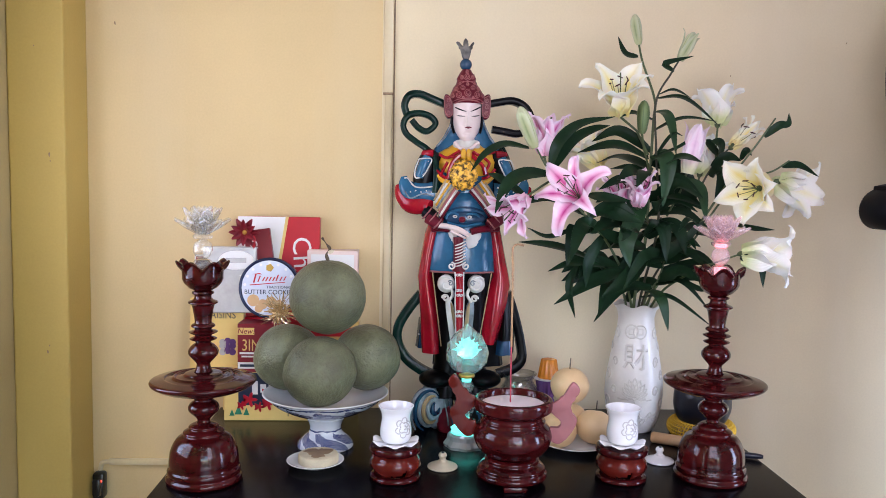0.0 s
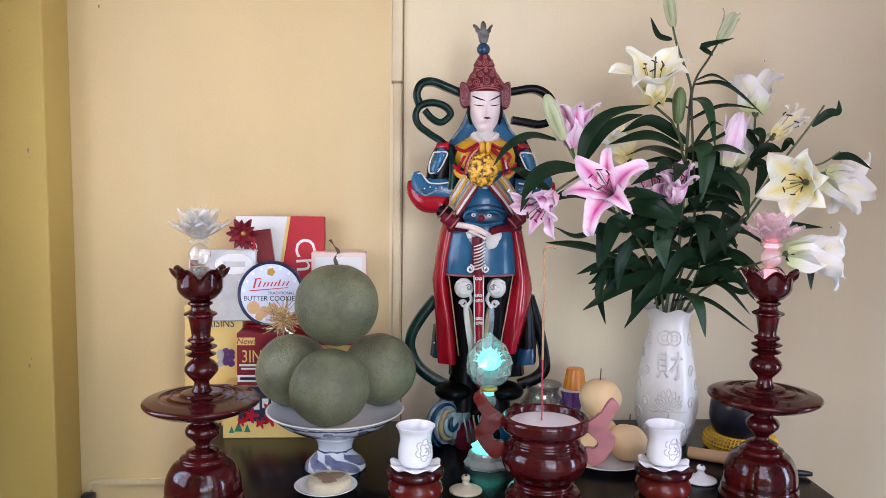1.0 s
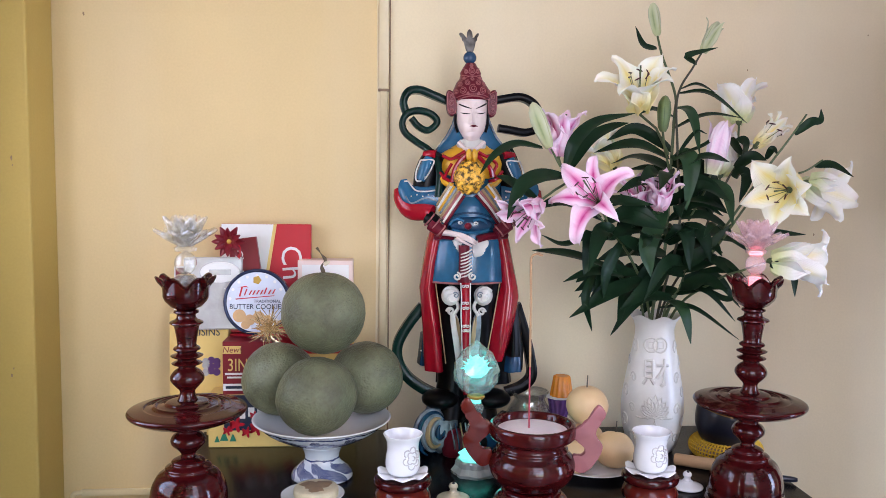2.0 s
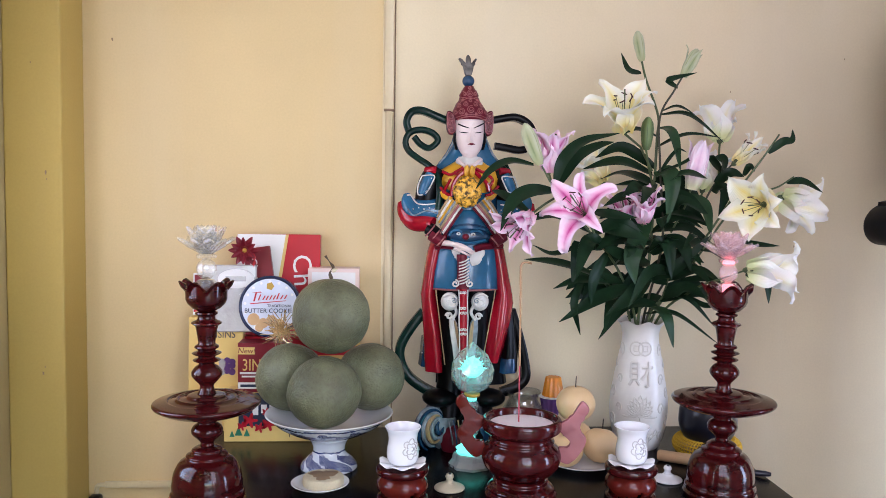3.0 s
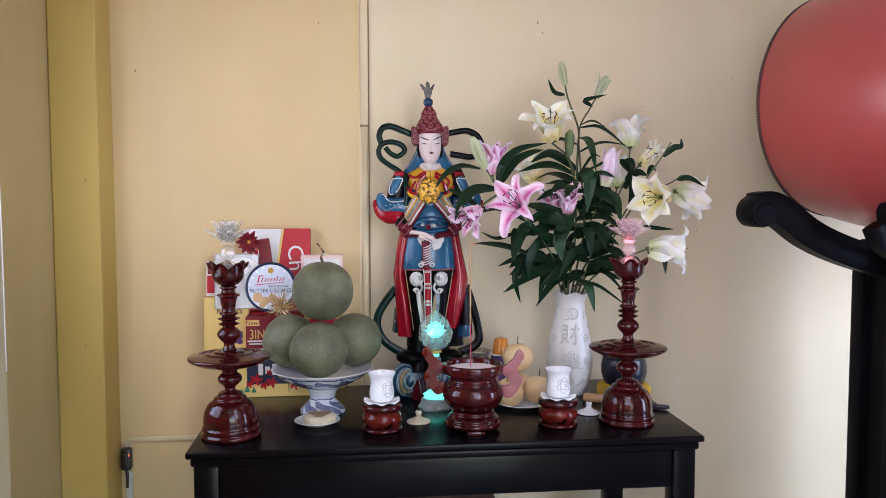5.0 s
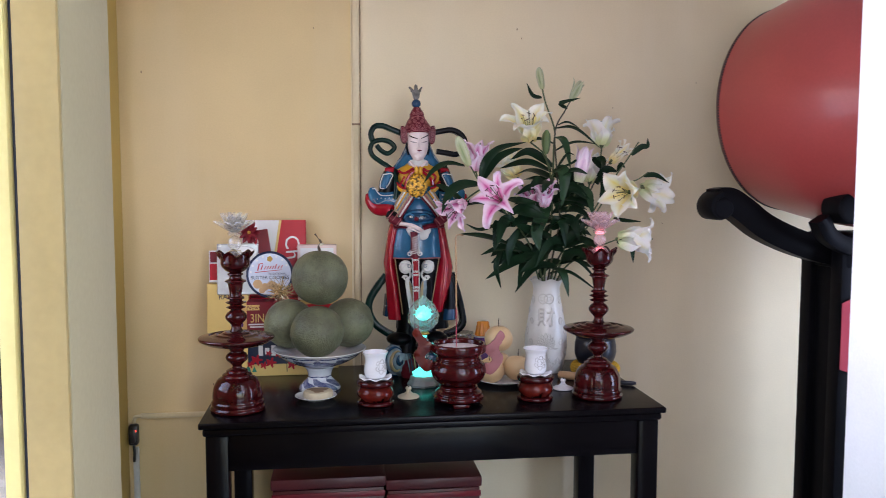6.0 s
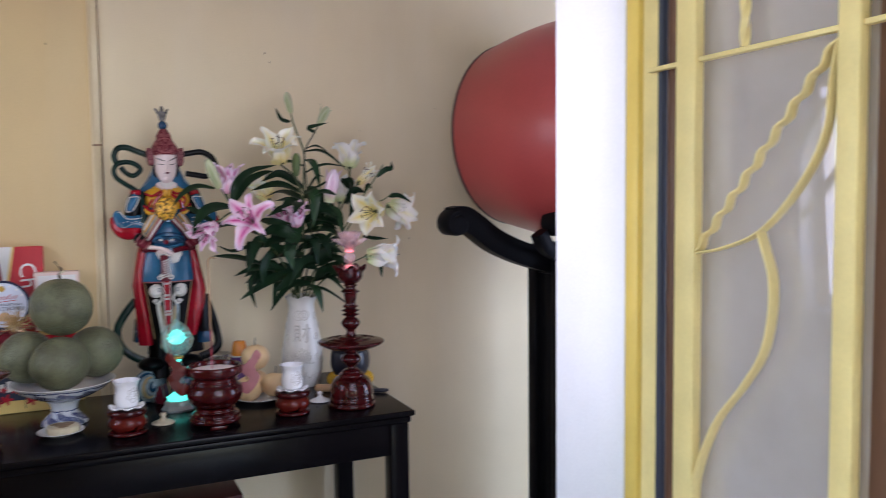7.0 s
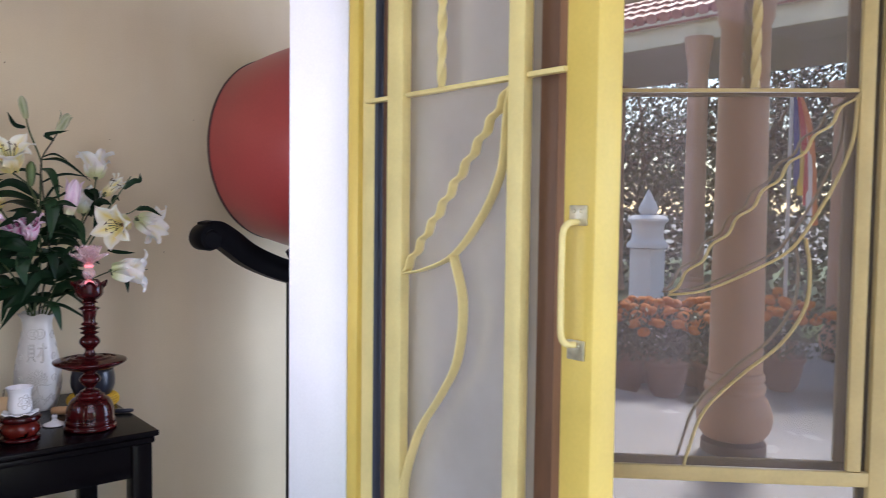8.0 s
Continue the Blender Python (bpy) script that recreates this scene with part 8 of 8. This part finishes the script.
# sword held point down in its scabbard
put(loft([(0.5251, -0.0163, -0.088, 0.0149, 0.013), (0.5627, -0.0161, -0.088, 0.0141, 0.013), (0.6002, -0.0166, -0.088, 0.0156, 0.013)], 24), HELM)
for k in range(8):
    z0 = (-0.0057, 0, 0.5168)[2] + 0.0092 * k
    line([(-0.026, -0.096, z0 - 0.006), (-0.01, -0.1035, z0), (0.004, -0.096, z0 + 0.008)], 0.0022, WHITE, 4)
put(loft([(0.4968, -0.0135, -0.088, 0.0204, 0.012), (0.5126, -0.0138, -0.088, 0.0173, 0.014), (0.5235, -0.0139, -0.088, 0.0126, 0.012)], 24), HELM)
for c, h in (((-0.0368, -0.098, 0.5137), -1), ((0.007, -0.098, 0.5138), 1)):
    spiral(c, 0.0115, WHITE, 0.0028, 1.3, h, 1.6)
put(loft([(0.1774, -0.0046, -0.086, 0.0088, 0.007), (0.3225, -0.0086, -0.088, 0.0119, 0.008), (0.4182, -0.0094, -0.09, 0.0142, 0.008), (0.4971, -0.0114, -0.09, 0.0133, 0.009)], 20), RED)
for s in (-1, 1):
    line([(q[0] + s * w, q[1], q[2]) for q, w in (((-0.012, -0.096, 0.4947), 0.0135), ((-0.0106, -0.096, 0.4507), 0.012), ((-0.01, -0.096, 0.4113), 0.0135), ((-0.0091, -0.095, 0.3557), 0.012), ((-0.0074, -0.093, 0.2596), 0.0105))], 0.0019, WHITE, 5)
for c in ((-0.013, -0.099, 0.4873), (-0.0123, -0.099, 0.4402), (-0.0106, -0.099, 0.426), (-0.0097, -0.098, 0.3753), (-0.0095, -0.098, 0.3626)):
    for s in (-1, 1):
        spiral((c[0] + s * 0.0055, c[1], c[2]), 0.0052, WHITE, 0.0014, 1.2, s, 2.4)
# flying scarf
taper = lambda q: 0.032 + 0.014 * math.sin(math.pi * q)
for pts, th, k in (([(-0.0585, 0.026, 1.0053), (-0.0973, 0.026, 1.0203), (-0.1391, 0.028, 1.0354), (-0.171, 0.03, 1.0302), (-0.1852, 0.03, 1.0015), (-0.177, 0.028, 0.9698)], 0.022, GREEN),
                   ([(-0.1624, 0.03, 0.956), (-0.1413, 0.03, 0.9325), (-0.1139, 0.028, 0.9217), (-0.0884, 0.026, 0.9443), (-0.1032, 0.026, 0.9663), (-0.1386, 0.028, 0.9769), (-0.1737, 0.03, 0.9685), (-0.188, 0.03, 0.9412), (-0.1782, 0.028, 0.9126), (-0.1461, 0.022, 0.8873), (-0.1131, 0.006, 0.8649), (-0.092, -0.018, 0.8328), (-0.0848, -0.034, 0.7886), (-0.0894, -0.04, 0.732)], 0.0185, GREEN),
                   ([(0.0614, 0.026, 1.0062), (0.1036, 0.026, 1.015), (0.1529, 0.028, 1.021), (0.1911, 0.028, 1.0026), (0.2101, 0.028, 0.9661), (0.201, 0.028, 0.9321), (0.1683, 0.028, 0.9202), (0.127, 0.028, 0.926), (0.0889, 0.026, 0.9316)], 0.022, BLACK),
                   ([(0.1185, 0.02, 0.8755), (0.1356, 0.01, 0.8352), (0.1304, -0.006, 0.7947), (0.1226, -0.02, 0.7387)], 0.018, GREEN),
                   ([(-0.1238, 0.02, 0.4137), (-0.1659, 0.02, 0.3592), (-0.195, 0.02, 0.3045), (-0.1946, 0.02, 0.2545), (-0.1698, 0.016, 0.2084), (-0.1287, 0.008, 0.1766), (-0.0829, 0, 0.1548)], 0.029, GREEN),
                   ([(0.1509, 0.02, 0.4202), (0.176, 0.02, 0.3414), (0.1945, 0.02, 0.2655), (0.1997, 0.014, 0.2076), (0.1719, 0.006, 0.1776), (0.121, 0, 0.1595)], 0.027, BLACK)):
    put(band(curve_pts(pts, 7), taper, th), k)
statue = part("guardian_statue", st, STATUE, m=pose(0.121, 2.6, Z), angle=50)
tagged(statue, "painted guardian statue in red and blue armour holding a sword", "statue")


# ---- big drum on a black stand ----
dr = thing("temple_drum", (1.915, 2.18, 1.955), "large red barrel drum resting on a black scrolled stand", "drum")
axis = aim((0, 0, 0), (-0.36, 0.933, 0.0))
prof = [(0, -0.445)] + [(0.43 + 0.07 * math.cos(q / 14 * 1.5708), 0.445 * q / 14) for q in range(-14, 15)] + [(0, 0.445)]
part("body", lathe(prof, 72), M_DRUM, dr, m=axis)
for s in (-1, 1):
    part("skin", lathe([(0, s * 0.447), (0.428, s * 0.447), (0.434, s * 0.444), (0.4345, s * 0.437), (0.43, s * 0.4365)], 72), M_SKIN, dr, "stretched hide drum head", m=axis)
    tack = None
    for k in range(240):
        a = k / 240 * 2 * math.pi
        m = axis @ Matrix.Translation((0.4345 * math.cos(a), 0.4345 * math.sin(a), s * 0.431))
        tack = again(tack, m) if tack else part("tack", ball(0.0042, 1, 1, 1, u=8, v=5), M_BOWL, dr, m=m)

sd = thing("drum_stand", (1.89, 2.22, 0), "black painted wooden drum stand with scrolled arms", "stand")
for x, y in ((-0.155, -0.1), (0.1, -0.1), (-0.155, 0.1), (0.1, 0.1)):
    part("post", box(x - 0.035, x + 0.035, y - 0.035, y + 0.035, 0.06, 1.4, bev=0.006), M_BLACKWOOD, sd)
part("panel", box(-0.12, 0.07, -0.11, -0.095, 0.2, 1.34, bev=0.003), M_BLACKWOOD, sd)
part("panel", box(-0.165, -0.15, -0.065, 0.065, 0.2, 1.34, bev=0.003), M_BLACKWOOD, sd)
part("hub", box(-0.18, 0.14, -0.14, 0.14, 1.3, 1.44, bev=0.02), M_BLACKWOOD, sd)
part("foot", box(-0.3, 0.3, -0.06, 0.06, 0, 0.08, bev=0.012), M_BLACKWOOD, sd)
part("foot", box(-0.06, 0.06, -0.3, 0.3, 0.001, 0.079, bev=0.012), M_BLACKWOOD, sd)


def stand_arm(rz):
    """Curved arm ending in a rolled scroll."""
    m = pose(0, 0, 0, 0, 0, rz)
    a = part("arm", band(curve_pts([(0.08, 0, 1.35), (0.2, 0, 1.37), (0.33, 0, 1.41), (0.45, 0, 1.465), (0.54, 0, 1.53), (0.6, 0, 1.565), (0.65, 0, 1.56)]), 0.11, 0.1), M_BLACKWOOD, sd, m=m)
    part("scroll", band([(0.635 + (0.055 - 0.0012 * q) * math.sin(q * 0.14), 0, 1.535 + (0.055 - 0.0012 * q) * math.cos(q * 0.14)) for q in range(43)] , 0.125, 0.03), M_BLACKWOOD, a)
    part("scroll_eye", lathe([(0, -0.066), (0.034, -0.066), (0.04, -0.06), (0.04, 0.06), (0.034, 0.066), (0, 0.066)], 40), M_BLACKWOOD, a, m=pose(0.635, 0, 1.535, 90))


for rz in (180, 0):
    stand_arm(rz)
# short front cradle with its rolled end towards the doorway
fr = part("cradle", band(curve_pts([(-0.1, -0.12, 1.38), (-0.2, -0.15, 1.4), (-0.28, -0.17, 1.44), (-0.32, -0.18, 1.5)]), 0.07, 0.06), M_BLACKWOOD, sd)
part("scroll", lathe(fillet([(0, -0.06), (0.05, -0.06), (0.058, -0.054), (0.058, 0.05), (0.05, 0.056), (0, 0.056)], 1), 32), M_BLACKWOOD, fr, "rolled scroll end", m=pose(-0.235, -0.2, 1.54, 90))
part("scroll", lathe(fillet([(0, -0.06), (0.04, -0.06), (0.05, -0.05), (0.05, 0.04), (0, 0.046)], 1), 32), M_BLACKWOOD, fr, "rolled scroll end", m=pose(-0.16, -0.19, 1.565, 90))
part("scroll_eye", lathe([(0, -0.066), (0.016, -0.066), (0.019, -0.061), (0.019, -0.055), (0, -0.055)], 20), M_DRUM, fr, "worn reddish eye", m=pose(-0.235, -0.2, 1.54, 90))
pp = thing("red_paper_slip", (1.775, 2.074, 0.92), "red paper slip pasted on the drum stand", "paper")
part("sheet", slab([(-0.075, 0.0), (0.06, -0.05), (0.06, 0.31), (-0.02, 0.28), (-0.075, 0.255)], 0.002, pose(0, 0.0, 0)), M_PAPER_RED, pp, smooth=False)
part("text_bar", box(-0.01, 0.02, -0.0025, -0.0012, 0.06, 0.2), M_BOWL, pp, smooth=False)


# ---- outside: porch columns, courtyard, far building, plants ----
M_TERRA = mat("terracotta_column_paint", (0.45, 0.24, 0.15), rough=0.5, dark=0.85, scale=3, fine=60, bump=0.1)
M_TERRA_D = mat("column_plinth", (0.12, 0.07, 0.06), rough=0.6)
M_ROOF = mat("red_roof_tile", (0.38, 0.13, 0.12), rough=0.6, dark=0.7, scale=8, fine=40)
M_FASCIA = mat("fascia_paint", (0.7, 0.62, 0.48), rough=0.6)
M_MAUVE = plaster_mat("far_soffit_paint", (0.62, 0.52, 0.5), (0.6, 0.52, 0.5), 0.3)
M_GRASS = mat("grass", (0.06, 0.11, 0.03), rough=0.9, dark=0.6, scale=2, fine=60, bump=0.6)
M_TREELEAF = mat("tree_leaf", (0.03, 0.055, 0.022), rough=0.55, dark=0.6, scale=3)
M_HEDGE = mat("hedge_leaf", (0.06, 0.085, 0.03), rough=0.6, dark=0.5, scale=2)
M_BARK = mat("bark", (0.09, 0.065, 0.045), rough=0.9, dark=0.6, bump=0.6)
M_MARI = mat("marigold_petals", (0.5, 0.15, 0.015), rough=0.8, dark=0.75, scale=30)
M_POT = mat("plant_pot", (0.2, 0.1, 0.07), rough=0.7)
M_FLAGS = [mat("flag_%s" % n, c, rough=0.7, dark=0.85) for n, c in (("blue", (0.02, 0.04, 0.25)), ("yellow", (0.7, 0.5, 0.03)), ("red", (0.5, 0.03, 0.03)), ("white", (0.75, 0.75, 0.75)), ("orange", (0.65, 0.2, 0.04)))]

bm = bmesh.new()
bmesh.ops.create_grid(bm, x_segments=8, y_segments=8, size=400)
bmesh.ops.translate(bm, vec=(0, 0, -0.12), verts=bm.verts)
structure("ground", bm, M_GROUND, "grey concrete courtyard reaching to the horizon")
structure("lawn", box(-14, 9, -26, -9.5, -0.119, -0.09, bev=0.01), M_GRASS, "green lawn across the courtyard")


def column(loc, r, label):
    c = thing("porch_column", loc, label, "column", "porch columns")
    part("plinth", lathe(fillet([(0, 0), (r * 1.18, 0), (r * 1.2, 0.02), (r * 1.18, 0.09), (0, 0.09)], 1), 40), M_TERRA_D, c)
    part("base", lathe(fillet([(0, 0.09), (r * 1.0, 0.09), (r * 1.32, 0.16), (r * 1.4, 0.26), (r * 1.25, 0.36), (r * 1.02, 0.42), (r * 1.12, 0.44), (r * 1.12, 0.47), (r * 1.0, 0.5), (r * 1.08, 0.52), (r * 1.05, 0.55), (r * 0.98, 0.57), (0, 0.57)], 2), 40), M_TERRA, c)
    part("shaft", lathe([(0, 0.57), (r * 0.98, 0.57), (r * 0.94, 1.6), (r * 0.88, 2.95), (r * 1.0, 3.0), (r * 1.0, 3.06), (r * 1.2, 3.2), (r * 1.3, 3.34), (0, 3.34)], 40), M_TERRA, c)
    return c


column((-0.42, -3.64, -0.004), 0.185, "tall terracotta painted porch column with bulbous base")
column((2.7, -3.64, -0.004), 0.21, "tall terracotta painted porch column with bulbous base")
column((-3.6, -3.64, -0.004), 0.21, "tall terracotta painted porch column with bulbous base")


c = column((-4.44, -9.68, -0.1), 0.17, "slender terracotta column holding the pavilion roof")
c.scale = (1, 1, 1.34)
column((-1.63, -8.36, -0.1), 0.17, "slender terracotta column across the courtyard")


# open pavilion across the courtyard: tiled roof on columns
h = thing("pavilion", (-4.0, -9.8, -0.12), "open pavilion with a pink clay tiled roof and cream fascia", "pavilion")
part("fascia", box(-10, 7, -0.05, 0.05, 4.47, 4.8, bev=0.015), M_FASCIA, h)
part("gutter", tube([(-10, 0.12, 4.82), (7, 0.12, 4.82)], 0.06, 10), M_FASCIA, h)
part("soffit", box(-10, 7, -3.6, -0.051, 4.5, 4.56), M_MAUVE, h, "grey-mauve painted soffit")
for x in (-7.6, -4.4, 2.6, 6.0):
    part("column", lathe(fillet([(0, 0), (0.24, 0), (0.2, 0.3), (0.17, 0.5), (0.15, 4.2), (0.24, 4.3), (0.26, 4.5), (0, 4.5)], 1), 20), M_TERRA, h, m=pose(x, -3.2, 0))
roof = bmesh.new()
for k in range(74):
    x = -10 + 0.23 * k
    for q in range(9):
        s0 = q * 0.4
        join(roof, tube([(x, 0.2 - s0, 4.86 + 0.5 * s0 + 0.035), (x, 0.2 - s0 - 0.42, 4.86 + 0.5 * (s0 + 0.42))], lambda u: 0.095 - 0.012 * u, 8))
tagged(part("roof", roof, M_ROOF, h, "pink clay roof tiles in rows"), kind="stuff")
part("roof_deck", box(-10, 7, -3.7, 0.12, -0.03, 0.0), M_ROOF, h, m=pose(0, 0.1, 4.84, -26.6))


def tree(loc, height, spread, seed, label):
    t = thing("tree", loc, label, "tree", "courtyard trees")
    rnd = random.Random(seed)
    trunk = tube(curve_pts([(0, 0, 0), (0.1, 0.05, height * 0.2), (-0.05, 0.1, height * 0.4), (0.1, 0, height * 0.6)]), lambda s: 0.16 - 0.09 * s, 10)
    tips = []
    for k in range(11):
        a = k * 2.4
        z0 = height * (0.3 + 0.3 * rnd.random())
        e = Vector((math.cos(a) * spread * rnd.uniform(0.5, 1), math.sin(a) * spread * rnd.uniform(0.5, 1), height * rnd.uniform(0.5, 1.0)))
        p = curve_pts([(0, 0.05, z0), (e.x * 0.45, e.y * 0.45, (z0 + e.z) / 2 + 0.1), e], 5)
        join(trunk, tube(p, lambda s: 0.06 - 0.045 * s, 6))
        tips += [p[-1], p[-4], p[-6]]
    part("trunk", trunk, M_BARK, t)
    verts, faces = [], []
    for c in tips:
        for q in range(120):
            d = Vector((rnd.gauss(0, 1), rnd.gauss(0, 1), rnd.gauss(0, 0.8))) * spread * 0.2
            p = c + d
            n = Vector((rnd.gauss(0, 1), rnd.gauss(0, 1), rnd.gauss(0, 1))).normalized()
            s = n.orthogonal().normalized()
            u = n.cross(s)
            L, W = rnd.uniform(0.09, 0.16), rnd.uniform(0.03, 0.05)
            b0 = len(verts)
            verts += [p, p + s * L * 0.5 + u * W, p + s * L, p + s * L * 0.5 - u * W]
            faces.append((b0, b0 + 1, b0 + 2, b0 + 3))
    me = bpy.data.meshes.new("crown")
    me.from_pydata([tuple(v) for v in verts], [], faces)
    me.materials.append(M_TREELEAF)
    cr = new("crown", me)
    cr.parent = t
    return t


for x, y, hh, sp, sd2 in ((-9.2, -15.2, 5.2, 2.3, 1), (-6.6, -15.8, 5.4, 2.4, 2), (-11.4, -16.8, 5.6, 2.5, 3), (-4.4, -16.4, 5.4, 2.4, 4), (-7.6, -18.4, 6.2, 2.8, 5), (-1.8, -17.6, 5.8, 2.6, 6)):
    tree((x, y, -0.1), hh, sp, sd2, "leafy green tree in the courtyard")


# clipped hedge in front of the trees
rnd = random.Random(77)
verts, faces = [], []
for q in range(14000):
    p = Vector((rnd.uniform(-13, 1), -14.3 + rnd.gauss(0, 0.35), rnd.random() ** 0.9 * 2.7))
    n = Vector((rnd.gauss(0, 1), rnd.gauss(0, 1), rnd.gauss(0, 1))).normalized()
    s = n.orthogonal().normalized()
    u = n.cross(s)
    b0 = len(verts)
    L, W = rnd.uniform(0.1, 0.2), rnd.uniform(0.04, 0.07)
    verts += [p, p + s * L * 0.5 + u * W, p + s * L, p + s * L * 0.5 - u * W]
    faces.append((b0, b0 + 1, b0 + 2, b0 + 3))
me = bpy.data.meshes.new("hedge")
me.from_pydata([tuple(v) for v in verts], [], faces)
me.materials.append(M_HEDGE)
hg = new("hedge", me)
hg.matrix_basis = pose(0, 0, -0.1)
tagged(hg, "dense green hedge along the courtyard", "hedge", kind="stuff")


# potted marigolds along the porch edge
def marigold(loc, seed):
    t = thing("marigold_pot", loc, "potted marigold bush full of orange flowers", "potted plant", "marigold pots")
    t.scale = (1.25, 1.25, 1.25)
    rnd = random.Random(seed)
    part("pot", lathe(fillet([(0, 0), (0.12, 0), (0.17, 0.24), (0.185, 0.25), (0.18, 0.28), (0.16, 0.27), (0, 0.24)], 1), 24), M_POT, t)
    verts, faces = [], []
    for q in range(500):
        a, rr, z = rnd.random() * 6.283, 0.3 * rnd.random() ** 0.5, 0.28 + 0.4 * rnd.random()
        p = Vector((rr * math.cos(a), rr * math.sin(a), z))
        n = Vector((rnd.gauss(0, 1), rnd.gauss(0, 1), rnd.gauss(0, 1))).normalized()
        s = n.orthogonal().normalized()
        u = n.cross(s)
        b0 = len(verts)
        verts += [p, p + s * 0.035 + u * 0.012, p + s * 0.07, p + s * 0.035 - u * 0.012]
        faces.append((b0, b0 + 1, b0 + 2, b0 + 3))
    me = bpy.data.meshes.new("foliage")
    me.from_pydata([tuple(v) for v in verts], [], faces)
    me.materials.append(M_TREELEAF)
    fo = new("foliage", me)
    fo.parent = t
    one = None
    for k in range(20):
        a, rr = k * 2.4, 0.3 * (k / 20) ** 0.5
        m = pose(rr * math.cos(a), rr * math.sin(a), 0.66 + 0.12 * rnd.random() - 0.5 * rr, rnd.uniform(-30, 30), rnd.uniform(-30, 30), 0)
        if one:
            again(one, m)
        else:
            f = ball(0.048, 1, 1, 0.7, u=14, v=9)
            for v in f.verts:
                v.co *= 1 + 0.14 * noise.noise(v.co * 70)
            one = part("blossom", f, M_MARI, t, m=m)


for k, (x, y) in enumerate(((-2.3, -4.95), (-1.95, -5.15), (-1.6, -5.45), (-2.5, -5.5), (-2.0, -5.8), (-1.35, -6.3), (-1.85, -7.2), (-0.7, -6.6), (0.5, -6.5), (-3.0, -5.2))):
    marigold((x, y, -0.12), k)

# white lantern post and hanging flags
lp = thing("garden_lantern", (-3.46, -7.0, -0.1), "white stone garden lantern post with pointed finial", "lantern")
part("pillar", box(-0.16, 0.16, -0.16, 0.16, 0, 1.3, bev=0.02), M_WHITE, lp)
part("cap", lathe(fillet([(0, 1.3), (0.26, 1.3), (0.26, 1.36), (0.2, 1.42), (0.2, 1.6), (0.27, 1.66), (0.2, 1.72), (0, 1.73)], 1), 16), M_WHITE, lp)
part("finial", lathe(fillet([(0, 1.72), (0.1, 1.73), (0.13, 1.8), (0.08, 1.9), (0.03, 2.0), (0, 2.05)], 2), 16), M_WHITE, lp)
fl = thing("hanging_flag", (-1.4, -6.42, 2.4), "folded five-coloured flag hanging from a pole", "flag")
part("pole", tube([(0, 0, 0.6), (0, 0, -2.41)], 0.02, 8), M_GREYPVC, fl)
for k, mm in enumerate(M_FLAGS):
    x = 0.03 + 0.05 * k
    part("stripe", band(curve_pts([(x * 0.2, -0.03, 0.5), (x * 0.7 + 0.02, -0.05 - 0.02 * (k % 2), 0.05), (x + 0.03, -0.04 + 0.03 * (k % 2), -0.45 - 0.1 * k)]), 0.07, 0.008, (1, 0.3, 0)), mm, fl)
